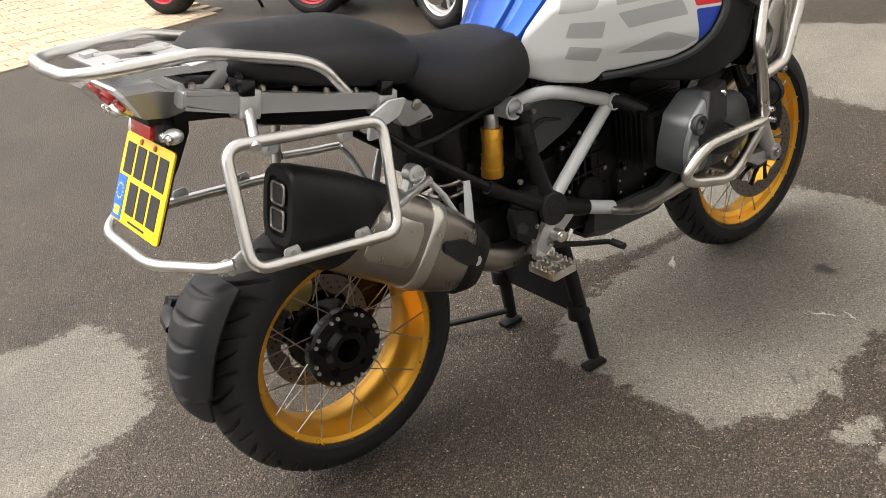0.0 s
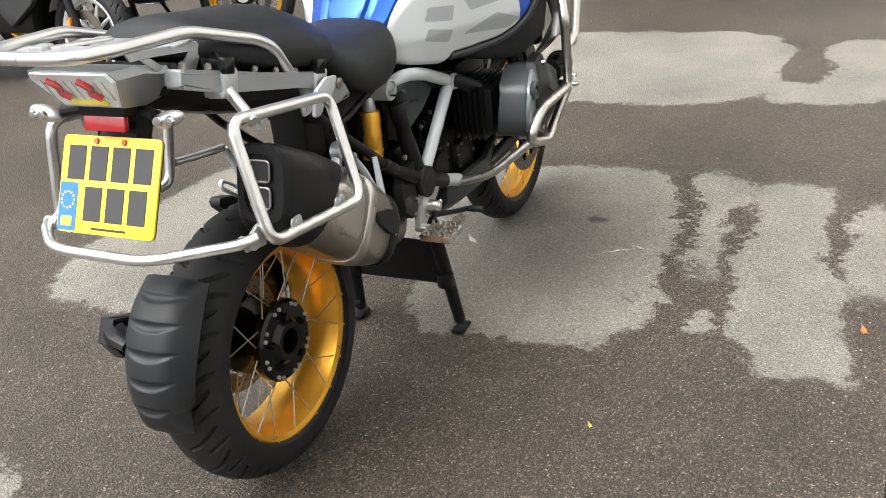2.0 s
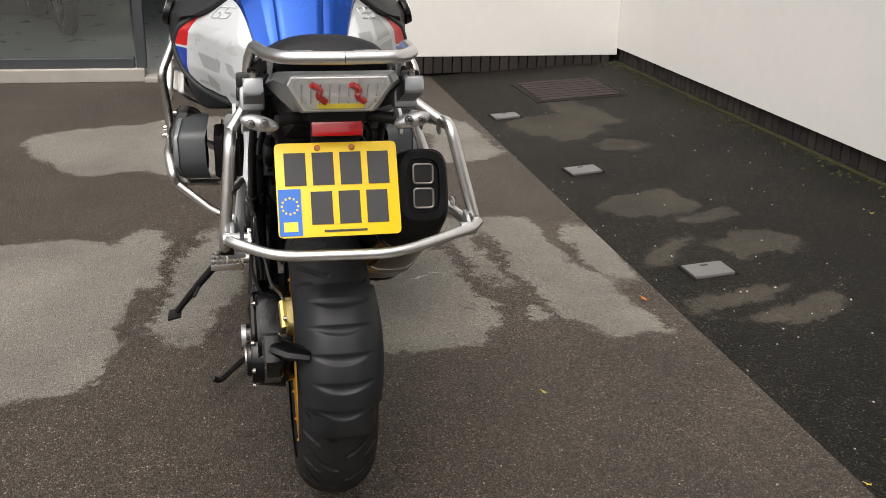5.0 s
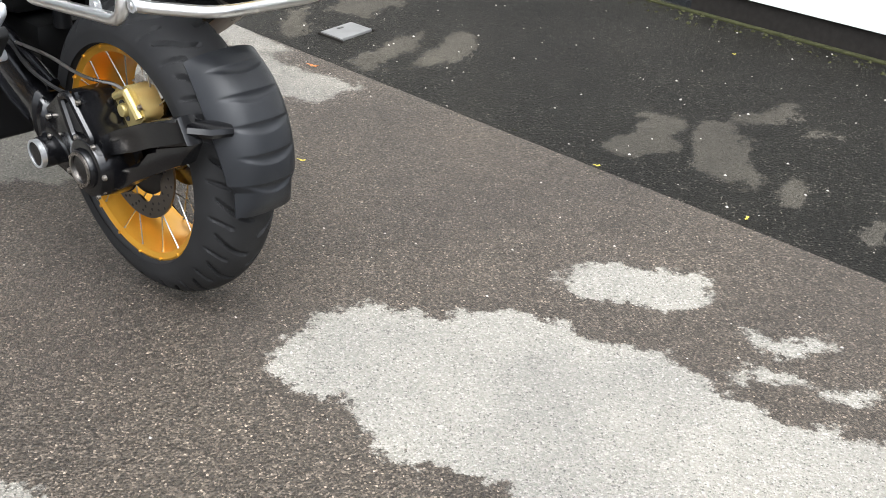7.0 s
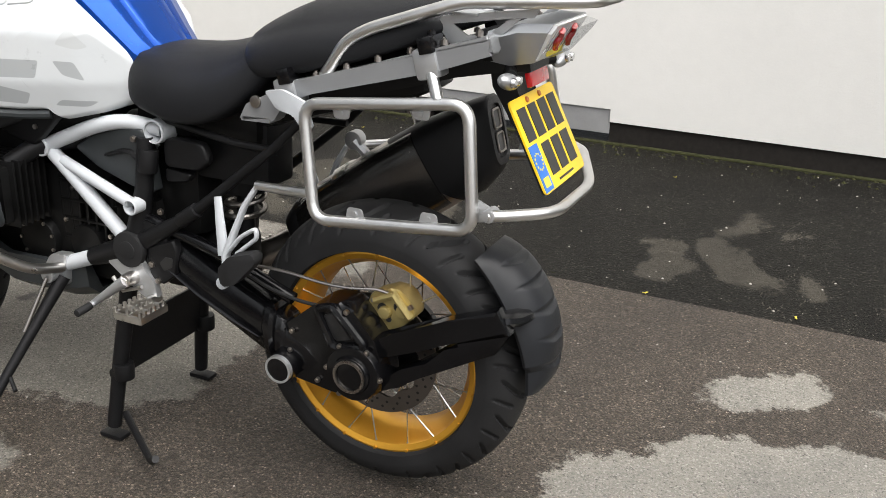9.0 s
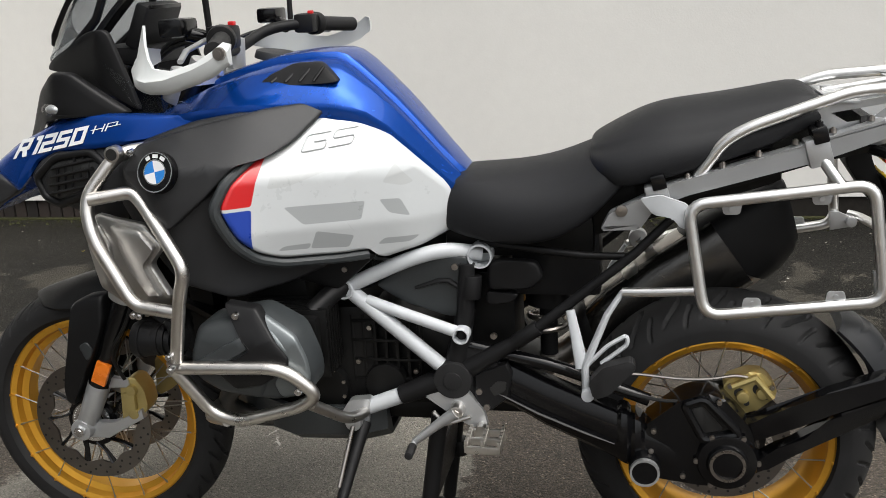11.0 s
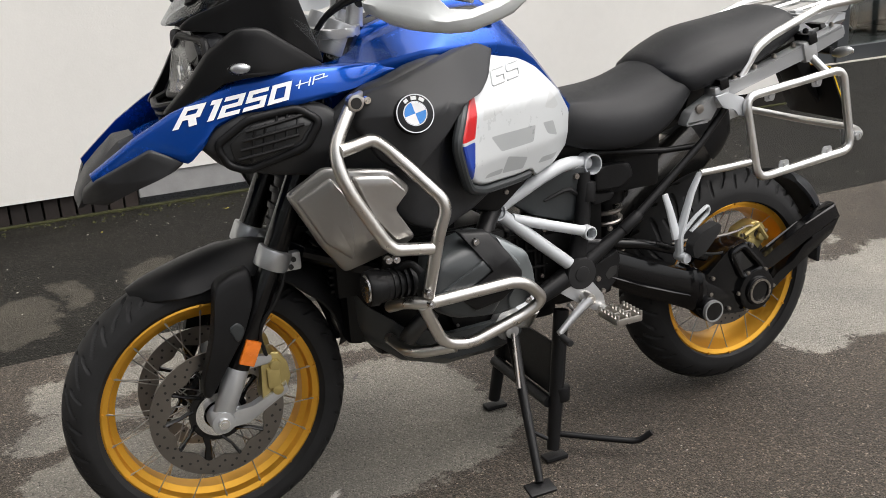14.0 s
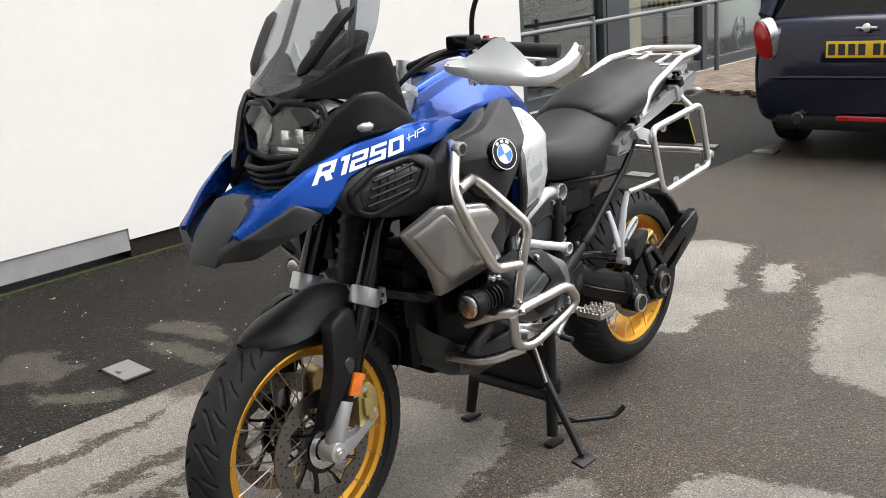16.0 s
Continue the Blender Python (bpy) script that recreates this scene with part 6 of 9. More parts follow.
for s in (1, -1):
    bm = bmesh.new()
    shell(bm, [(0.7, 0.805), (0.9, 0.735), (1.0, 0.715), (1.1, 0.76), (1.2, 0.86), (1.25, 0.93), (1.24, 0.99), (1.17, 1.045), (1.06, 1.08), (0.84, 1.105), (0.8, 1.08), (0.76, 0.95)], lambda x, z: black_y(s)(x, z) - s * 0.024 * max(0.0, min(1.0, (1.02 - x) / 0.06)), 0.03, 9, 0.008, 0.02)
    sp = part("tank_shoulder", bm, GREYPL, bike, "matt dark grey tank shoulder panel", angle=50)
    # raised fin above the white panel
    bm = bmesh.new()
    shell(bm, [(0.808, 1.09), (0.85, 1.102), (0.92, 1.096), (1.06, 1.07), (1.17, 1.04), (1.2, 0.985), (1.15, 0.9), (1.09, 0.88), (1.01, 0.945), (0.955, 1.0), (0.9, 1.01), (0.857, 1.035)], lambda x, z: black_y(s)(x, z) + s * 0.024, 0.034, 8, 0.006, 0.014)
    part("shoulder_fin", bm, GREYPL, sp, "black fin carrying the round badge", angle=50)
    # badge: dark ring, blue and white quarters
    bc = Vector((1.092, 0, 1.0))
    yb = black_y(1)(bc.x, bc.z) + 0.024
    bn = Vector((0.12, s * 1.0, 0.3)).normalized()
    q = Matrix.Translation((bc.x, s * yb, bc.z)) @ bn.to_track_quat("Z", "Y").to_matrix().to_4x4()
    bm = bmesh.new()
    cyl(bm, (0, 0, -0.012), (0, 0, 0.006), 0.041, 0.039, 40, 0.002)
    bmesh.ops.transform(bm, matrix=q, verts=bm.verts)
    badge = part("badge", bm, GLOSSB, bike, "round black-edged badge with blue and white quarters")
    bm = bmesh.new()
    lathe(bm, [(0.0365, 0.0), (0.0385, 0.0), (0.0385, 0.0008), (0.0365, 0.0008)], 48)
    lathe(bm, [(0.0225, 0.0), (0.0245, 0.0), (0.0245, 0.0008), (0.0225, 0.0008)], 48)
    bmesh.ops.transform(bm, matrix=q @ pose(0, 0, 0.006, 90, 0, 0), verts=bm.verts)
    part("badge_ring", bm, CHROME, badge)
    for k in range(4):
        bm = bmesh.new()
        a0 = math.pi / 2 * k + (0.25 if s > 0 else -0.25)
        fan = [(0, 0)] + [(0.0222 * math.cos(a0 + math.pi / 2 * i / 8), 0.0222 * math.sin(a0 + math.pi / 2 * i / 8)) for i in range(9)]
        prism(bm, fan, 0.0058, 0.0068, "z", 0)
        bmesh.ops.transform(bm, matrix=q, verts=bm.verts)
        part("badge_quarter", bm, BBLUE if k % 2 else LETTER, badge)
    bm = bmesh.new()
    for k, w in ((-1, 0.009), (0, 0.011), (1, 0.011)):
        b2 = bmesh.new()
        box(b2, (w, 0.007, 0.001), (0, 0.0305, 0.0066))
        bmesh.ops.transform(b2, matrix=Matrix.Rotation(-0.55 * k, 4, "Z"), verts=b2.verts)
        m2 = bpy.data.meshes.new("t")
        b2.to_mesh(m2)
        b2.free()
        bm.from_mesh(m2)
        bpy.data.meshes.remove(m2)
    bmesh.ops.transform(bm, matrix=q, verts=bm.verts)
    part("badge_marks", bm, LETTER, badge)
    # white side panel and its graphics
    bm = bmesh.new()
    shell(bm, [(0.568, 0.906), (0.62, 0.961), (0.69, 1.031), (0.76, 1.076), (0.803, 1.087), (0.83, 1.07), (0.866, 1.035), (0.9, 1.012), (0.935, 1.003), (0.965, 0.965), (0.985, 0.92), (0.975, 0.89), (0.96, 0.85), (0.936, 0.818), (0.897, 0.801), (0.79, 0.797), (0.73, 0.8), (0.714, 0.776), (0.632, 0.795), (0.57, 0.822), (0.573, 0.86)], white_y(s), 0.05, 14, 0.01, 0.014)
    wp = part("side_panel", bm, PANEL, bike, "white tank side panel with grey graphics", angle=50)
    # rim under the white panel
    bm = bmesh.new()
    sweep(bm, rounded([Vector((x, white_y(s)(x, z) - s * 0.012, z)) for x, z in ((0.93, 1.012), (0.972, 0.97), (0.996, 0.92), (0.986, 0.885), (0.969, 0.842), (0.942, 0.806), (0.898, 0.789), (0.79, 0.786), (0.738, 0.789))], 0.02), 0.0115, 10)
    part("panel_rim", bm, DCOVER, sp, "grey edge round the side panel")

    # embossed outline letters above
    G = [(0.046, 0.0), (0.004, 0.0), (0.004, 0.03), (0.046, 0.03), (0.046, 0.015), (0.022, 0.015)]
    S = [(0.096, 0.0), (0.056, 0.0), (0.056, 0.015), (0.096, 0.015), (0.096, 0.03), (0.054, 0.03)]
    for pts in (G, S):
        bm = bmesh.new()
        line = []
        for u, w in pts:
            x = 0.852 - u - 0.3 * (0.03 - w) if s > 0 else 0.75 + u - 0.3 * w
            z = 1.04 - w + 0.1 * (0.852 - x)
            line.append(Vector((x, white_y(s, 0.0005)(x, z), z)))
        sweep(bm, rounded(line, 0.006, 3), 0.0034, 8, flat=0.5)
        part("embossed_letter", bm, WHITE, wp)
    # vent beside the filler
    vy = lambda x, z: s * (0.159 - 0.66 * (z - 1.135) + 0.03 * max(0, x - 0.87))
    bm = bmesh.new()
    shell(bm, [(0.965, 1.132), (0.93, 1.157), (0.885, 1.176), (0.827, 1.177), (0.806, 1.16), (0.784, 1.139), (0.8, 1.136)], vy, 0.02, 3, 0.003, 0.008)
    vent = part("tank_vent", bm, BLACK, bike, "black louvred tank vent")
    for k in range(4):
        bm = bmesh.new()
        x = 0.825 + 0.03 * k
        sweep(bm, [Vector((x - 0.006, vy(x, 1.17) + s * 0.001, 1.168 - 0.004 * k)), Vector((x + 0.012, vy(x, 1.14) + s * 0.001, 1.141))], 0.0035, 8)
        part("louvre", bm, GLOSSB, vent)

    # long blue side blade with the model lettering
    SIDEY = [(1.05, 0.225), (1.2, 0.25), (1.3, 0.246), (1.4, 0.225), (1.5, 0.198), (1.577, 0.172), (1.62, 0.152), (1.685, 0.112), (1.7, 0.1)]
    side_y = lambda x, z, k=0.0: s * (lerp_table(SIDEY, x) + k - 0.4 * (z - (1.055 if x < 1.3 else 1.055 - (x - 1.3) * 0.4)))
    bm = bmesh.new()
    ribbon(bm, [(1.07, 1.078), (1.1, 1.091), (1.218, 1.095), (1.3, 1.097), (1.39, 1.086), (1.45, 1.056), (1.525, 1.026), (1.6, 0.982), (1.66, 0.937), (1.69, 0.914)],
           [(1.07, 1.066), (1.11, 1.056), (1.171, 1.041), (1.303, 1.026), (1.396, 1.017), (1.45, 0.995), (1.478, 0.96), (1.51, 0.93), (1.56, 0.95), (1.6, 0.942), (1.66, 0.908), (1.685, 0.892)], side_y, 0.016, 60, 10, 0.004)
    blade = part("side_blade", bm, BLUE, bike, "glossy blue side blade with white model lettering", angle=50)

    # square-cut slanted characters laid along the blade
    def glyph(name, rects, u0, u1, corners):
        bm = bmesh.new()
        for ua, va, ub, vb, *lean in rects:
            vs = []
            sl = lean[0] if lean else 0.0
            for lift in (0.0045, 0.0056):
                for u, v in ((ua, va), (ub, va), (ub + sl, vb), (ua + sl, vb)):
                    u = u0 + (u1 - u0) * u
                    u = u if s > 0 else 1 - u
                    (bx0, bz0), (bx1, bz1), (tx0, tz0), (tx1, tz1) = corners
                    x = (bx0 + (bx1 - bx0) * u) * (1 - v) + (tx0 + (tx1 - tx0) * u) * v
                    z = (bz0 + (bz1 - bz0) * u) * (1 - v) + (tz0 + (tz1 - tz0) * u) * v
                    vs.append(bm.verts.new((x, side_y(x, z, lift), z)))
            bm.faces.new(vs[:4])
            bm.faces.new(vs[4:])
            for i in range(4):
                bm.faces.new((vs[i], vs[(i + 1) % 4], vs[4 + (i + 1) % 4], vs[4 + i]))
        part(name, bm, LETTER, blade, "white model lettering", smooth=False)

    two = [(0, 0.79, 1, 1), (0.74, 0.58, 1, 0.8), (0, 0.4, 1, 0.6), (0, 0.2, 0.26, 0.42), (0, 0, 1, 0.21)]
    five = [(0, 0.79, 1, 1), (0, 0.58, 0.26, 0.8), (0, 0.4, 1, 0.6), (0.74, 0.2, 1, 0.42), (0, 0, 1, 0.21)]
    nought = [(0, 0.79, 1, 1), (0, 0.2, 0.26, 0.8), (0.74, 0.2, 1, 0.8), (0, 0, 1, 0.21)]
    letter_r = [(0, 0.79, 1, 1), (0, 0.56, 0.26, 0.8), (0.74, 0.56, 1, 0.8), (0, 0.36, 1, 0.57), (0, 0, 0.26, 0.37), (0.7, 0, 1.04, 0.37, -0.22)]
    one = [(0.42, 0, 1, 1), (0, 0.79, 0.45, 1)]
    quad = ((1.53, 0.996), (1.31, 1.04), (1.5, 1.038), (1.296, 1.075))
    for rects, a, b in ((letter_r, 0.0, 1.12), (one, 1.42, 1.95), (two, 2.12, 3.15), (five, 3.32, 4.35), (nought, 4.52, 5.55)):
        glyph("lettering", rects, a / 5.55, b / 5.55, quad)
    small = ((1.288, 1.058), (1.232, 1.068), (1.281, 1.074), (1.225, 1.083))
    glyph("small_mark", [(0, 0, 0.05, 1), (0.38, 0, 0.43, 1), (-0.12, 0.45, 0.43, 0.55), (0.52, 0, 0.57, 1), (0.52, 0.9, 0.95, 1), (0.9, 0.45, 0.95, 1), (0.52, 0.45, 1.1, 0.55)], 0, 1, small)
    # black scoop under the blade
    SCY = [(1.2, 0.275), (1.3, 0.262), (1.4, 0.235), (1.5, 0.19)]
    sc_y = lambda x, z: s * (lerp_table(SCY, x) - 0.5 * max(0, abs(z - 0.96) - 0.03))
    bm = bmesh.new()
    shell(bm, [(1.49, 0.964), (1.425, 1.012), (1.374, 1.03), (1.29, 1.037), (1.23, 1.02), (1.19, 0.98), (1.2, 0.905), (1.24, 0.872), (1.356, 0.888), (1.445, 0.913)], sc_y, 0.03, 6, 0.01, 0.02)
    scoop = part("side_scoop", bm, GREYPL, bike, "dark grey air scoop with a mesh insert", angle=50)
    bm = bmesh.new()
    shell(bm, [(1.432, 0.962), (1.385, 0.998), (1.298, 1.012), (1.268, 0.994), (1.298, 0.955), (1.4, 0.917), (1.424, 0.925)], lambda x, z: sc_y(x, z) + s * 0.002, 0.006, 3, 0.002, 0.008)
    part("scoop_insert", bm, INK, scoop)
    bm = bmesh.new()
    sweep(bm, rounded([Vector((x, sc_y(x, z) + s * 0.004, z)) for x, z in ((1.455, 0.962), (1.39, 1.008), (1.295, 1.021), (1.255, 0.994), (1.288, 0.945), (1.4, 0.905), (1.438, 0.92))], 0.014, 4, True), 0.009, 8, True)
    part("scoop_bezel", bm, BLACK, scoop, "raised dark bezel round the scoop", angle=50)
    for k in range(4):
        bm = bmesh.new()
        z0 = 0.93 + 0.0185 * k
        x0, x1 = 1.418 - 0.006 * k, 1.312 - 0.012 * k
        pts = [Vector((x, sc_y(x, z0 + 0.2 * (x0 - x)) + s * 0.005, z0 + 0.2 * (x0 - x))) for x in (x0, 0.5 * (x0 + x1), x1)]
        sweep(bm, pts, 0.004, 6)
        part("scoop_slat", bm, BLACK, scoop)
    for k in range(5):
        bm = bmesh.new()
        x0 = 1.395 - 0.023 * k
        z0 = 0.926 + 0.012 * k
        sweep(bm, [Vector((x, sc_y(x, z) + s * 0.005, z)) for x, z in ((x0, z0), (x0 - 0.012, z0 + 0.06))], 0.003, 6)
        part("scoop_bar", bm, BLACK, scoop)
    bm = bmesh.new()
    bolt(bm, (1.43, sc_y(1.43, 0.915) + s * 0.002, 0.915), (0, s, 0), 0.006, 0.005)
    part("scoop_screw", bm, CHROME, scoop)
    # dark lower lip of the beak
    LIPY = [(1.5, 0.197), (1.577, 0.18), (1.63, 0.153), (1.685, 0.118), (1.715, 0.05)]
    bm = bmesh.new()
    shell(bm, [(1.716, 0.846), (1.704, 0.878), (1.686, 0.905), (1.63, 0.936), (1.577, 0.964), (1.515, 0.934), (1.535, 0.918), (1.61, 0.884), (1.665, 0.855)], lambda x, z: s * (lerp_table(LIPY, x) + 0.004 - 0.3 * max(0, 0.9 - z)), 0.03, 4, 0.005, 0.008)
    part("beak_lip", bm, GREYPL, bike, "dark grey lower lip of the beak", angle=50)
    # radiator guard: pressed metal
    gy = lambda x, z: s * (lerp_table([(1.1, 0.36), (1.15, 0.352), (1.27, 0.312), (1.335, 0.256)], x) - 0.85 * max(0, 0.75 - z))
    bm = bmesh.new()
    shell(bm, [(1.335, 0.845), (1.27, 0.905), (1.145, 0.892), (1.105, 0.85), (1.14, 0.81), (1.1, 0.742), (1.12, 0.72), (1.226, 0.66), (1.285, 0.74)], gy, 0.02, 5, 0.006, 0.012)
    g = part("radiator_guard", bm, RADP, bike, "pressed bare metal radiator guard", angle=30)
    bm = bmesh.new()
    shell(bm, [(1.225, 0.888), (1.15, 0.882), (1.118, 0.848), (1.152, 0.81), (1.118, 0.748), (1.145, 0.74), (1.19, 0.8)], lambda x, z: gy(x, z) + s * 0.014, 0.02, 3, 0.006, 0.008)
    part("guard_fold", bm, RADP, g, angle=30)
    bm = bmesh.new()
    shell(bm, [(1.322, 0.838), (1.262, 0.888), (1.235, 0.85), (1.22, 0.7), (1.28, 0.75)], lambda x, z: gy(x, z) + s * 0.01, 0.02, 3, 0.006, 0.008)
    part("guard_fold", bm, RADP, g, angle=30)
    bm = bmesh.new()
    box(bm, (0.05, 0.14, 0.2), (1.2, s * 0.2, 0.8), 0.01)
    box(bm, (0.06, 0.12, 0.2), (1.08, s * 0.2, 0.83), 0.02)
    part("radiator", bm, ENGINE, bike, "black radiator core")
    # crash bars
    R = 0.0135
    tube("crash_bar", [(1.15, s * 0.25, 1.03), (1.2, s * 0.315, 1.03), (1.262, s * 0.355, 0.945), (1.245, s * 0.375, 0.87), (1.178, s * 0.385, 0.752), (1.16, s * 0.387, 0.735), (1.08, s * 0.392, 0.725)], R, STEEL, bike, 0.035, label="brushed steel upper crash bar")
    tube("crash_bar", [(1.25, s * 0.36, 0.945), (1.17, s * 0.335, 0.955), (1.145, s * 0.345, 0.935), (1.045, s * 0.4, 0.815), (1.065, s * 0.395, 0.76), (1.095, s * 0.385, 0.62)], R, STEEL, bike, 0.035, label="brushed steel upper crash bar")
    tube("crash_bar", [(1.13, s * 0.25, 0.56), (1.13, s * 0.34, 0.6), (1.1, s * 0.385, 0.605), (0.87, s * 0.385, 0.612), (0.81, s * 0.37, 0.55), (0.85, s * 0.36, 0.52), (0.99, s * 0.35, 0.475), (1.05, s * 0.345, 0.49), (1.105, s * 0.38, 0.6)], R, STEEL, bike, 0.045, label="brushed steel lower crash bar")
    tube("crash_bar", [(1.1, s * 0.15, 0.44), (1.1, s * 0.28, 0.45), (1.02, s * 0.345, 0.475)], R, STEEL, bike, 0.05, label="brushed steel crash bar brace")
    tube("crash_bar", [(0.83, s * 0.36, 0.525), (0.79, s * 0.25, 0.44), (0.78, s * 0.17, 0.42)], R * 0.9, STEEL, bike, 0.04, label="brushed steel crash bar brace")
    bm = bmesh.new()
    cyl(bm, (1.2, s * 0.315, 1.03), (1.2, s * 0.338, 1.03), 0.0165, 0.0165, 20, 0.002)
    part("bar_end", bm, STEEL, bike, "open end of the crash bar")
    # black disc on the solid end, painting the tube's dark inside
    bm = bmesh.new()
    cyl(bm, (1.2, s * 0.337, 1.03), (1.2, s * 0.3386, 1.03), 0.0115, 0.0115, 20)
    part("bar_hole", bm, INK, bike)
    for x, z, y in ((1.175, 0.715, 0.375), (1.16, 0.715, 0.38), (1.1, 0.635, 0.395), (1.098, 0.61, 0.4), (1.17, 1.03, 0.31)):
        bm = bmesh.new()
        bolt(bm, (x, s * y, z), (0, s, 0), 0.008, 0.012)
        part("bar_bolt", bm, CHROME, bike)
    # fog lamp
    lc = Vector((1.168, s * 0.327, 0.642))
    bm = bmesh.new()
    cyl(bm, lc + Vector((-0.07, 0, 0)), lc + Vector((0.03, 0, 0)), 0.022, 0.038, 24, 0.004)
    for k in range(5):
        cyl(bm, lc + Vector((-0.06 + 0.014 * k, 0, 0)), lc + Vector((-0.054 + 0.014 * k, 0, 0)), 0.033, 0.034, 24)
    cyl(bm, lc + Vector((0.02, 0, 0)), lc + Vector((0.04, 0, 0)), 0.04, 0.037, 24, 0.003)
    lamp = part("fog_lamp", bm, BLACK, bike, "black round fog lamp")
    bm = bmesh.new()
    cyl(bm, lc + Vector((0.038, 0, 0)), lc + Vector((0.044, 0, 0)), 0.031, 0.028, 24, 0.003)
    part("lens", bm, CHROME, lamp, "clear lamp lens")
    tube("lamp_bracket", [lc + Vector((-0.03, 0, 0.03)), lc + Vector((-0.05, s * 0.03, 0.05)), Vector((1.1, s * 0.37, 0.67))], 0.008, BLACK, lamp, 0.02)

# beak and headlamp
bm = bmesh.new()
rings = []
for x, hw, zt, zb in ((1.46, 0.17, 1.0, 0.945), (1.54, 0.15, 0.985, 0.915), (1.6, 0.13, 0.965, 0.89), (1.65, 0.11, 0.935, 0.865), (1.69, 0.085, 0.9, 0.85)):
    rings.append([(x, -hw, zt - 0.035), (x, -hw * 0.6, zt - 0.012), (x, 0, zt - 0.02), (x, hw * 0.6, zt - 0.012), (x, hw, zt - 0.035), (x, hw * 0.85, zb), (x, 0, zb - 0.004), (x, -hw * 0.85, zb)])
loft(bm, rings)
part("beak", bm, BLUE, bike, "blue beak under the headlamp", angle=40)
bm = bmesh.new()
rings = []
for x, hw, zt in ((1.588, 0.04, 0.974), (1.622, 0.064, 0.967), (1.655, 0.067, 0.938), (1.686, 0.065, 0.909), (1.71, 0.055, 0.873), (1.719, 0.042, 0.853)):
    rings.append([(x, -hw, zt - 0.015), (x, -hw * 0.8, zt), (x, hw * 0.8, zt), (x, hw, zt - 0.015), (x, hw * 0.9, max(0.843, zt - 0.05) - 0.003), (x, -hw * 0.9, max(0.843, zt - 0.05) - 0.003)])
loft(bm, rings)
part("beak_tip", bm, GREYPL, bike, "dark grey nose piece", angle=40)
bm = bmesh.new()
rings = []
for x, hw, zt, zb in ((1.462, 0.105, 1.15, 1.055), (1.452, 0.13, 1.18, 1.03), (1.41, 0.145, 1.2, 1.0), (1.33, 0.14, 1.2, 1.0)):
    rings.append([(x, -hw * 0.6, zb), (x, -hw, zb + 0.06), (x, -hw, zt - 0.05), (x, -hw * 0.6, zt), (x, hw * 0.6, zt), (x, hw, zt - 0.05), (x, hw, zb + 0.06), (x, hw * 0.6, zb)])
loft(bm, rings)
head = part("headlamp", bm, GLOSSB, bike, "black twin headlamp unit", angle=40)
lamp_x = lambda y, z, k=0.0: 1.482 + k - max(0, abs(y) - 0.04) * 0.35 - (z - 1.1) * 0.25
bm = bmesh.new()
c0 = Vector((lamp_x(0.06, 1.105, -0.022), -0.06, 1.105))
ax0 = Vector((1, -0.22, 0.2)).normalized()
cyl(bm, c0 - ax0 * 0.012, c0 + ax0 * 0.004, 0.036, 0.044, 32, 0.003)
part("reflector_bowl", bm, DSTEEL, head, "round grey lamp bowl")
bm = bmesh.new()
for a, b, z in ((0.026, 0.056, 1.088), (0.062, 0.092, 1.09)):
    m = 0.5 * (a + b)
    box(bm, (0.012, b - a, 0.036), (lamp_x(m, z, -0.012), m, z), 0.006)
box(bm, (0.01, 0.075, 0.014), (lamp_x(0.05, 1.06, -0.012), 0.05, 1.06), 0.004)
part("reflector_bowl", bm, CHROME, head, "bright lamp reflector")
for s in (1, -1):
    bm = bmesh.new()
    prism(bm, [(s * 0.004, 1.048), (s * 0.108, 1.054), (s * 0.148, 1.105), (s * 0.13, 1.152), (s * 0.03, 1.162), (s * 0.004, 1.145)], 0.0, 0.003, "x", 0.001, 0.01)
    for v in bm.verts:
        v.co.x += lamp_x(v.co.y, v.co.z)
    part("lamp_glass", bm, CLEAR, head, "clear headlamp glass")
rimline = [(0.0, 1.138), (0.03, 1.165), (0.134, 1.156), (0.154, 1.105), (0.112, 1.048), (0.0, 1.04)]
rimline = rimline + [(-y, z) for y, z in reversed(rimline[1:-1])]
bm = bmesh.new()
sweep(bm, rounded([Vector((lamp_x(y, z), y, z)) for y, z in rimline], 0.014, 4, True), 0.0085, 10, True)
part("lamp_rim", bm, BLACK, head, "black angular lamp surround")
for k in range(4):
    bm = bmesh.new()
    sweep(bm, [(1.485, -0.09, 1.035 - 0.016 * k), (1.525 - 0.006 * k, -0.05, 1.025 - 0.016 * k), (1.53 - 0.006 * k, 0, 1.02 - 0.016 * k), (1.525 - 0.006 * k, 0.05, 1.025 - 0.016 * k), (1.485, 0.09, 1.035 - 0.016 * k)], 0.008, 8)
    part("grille_bar", bm, BLACK, bike, "black grille bar under the headlamp")
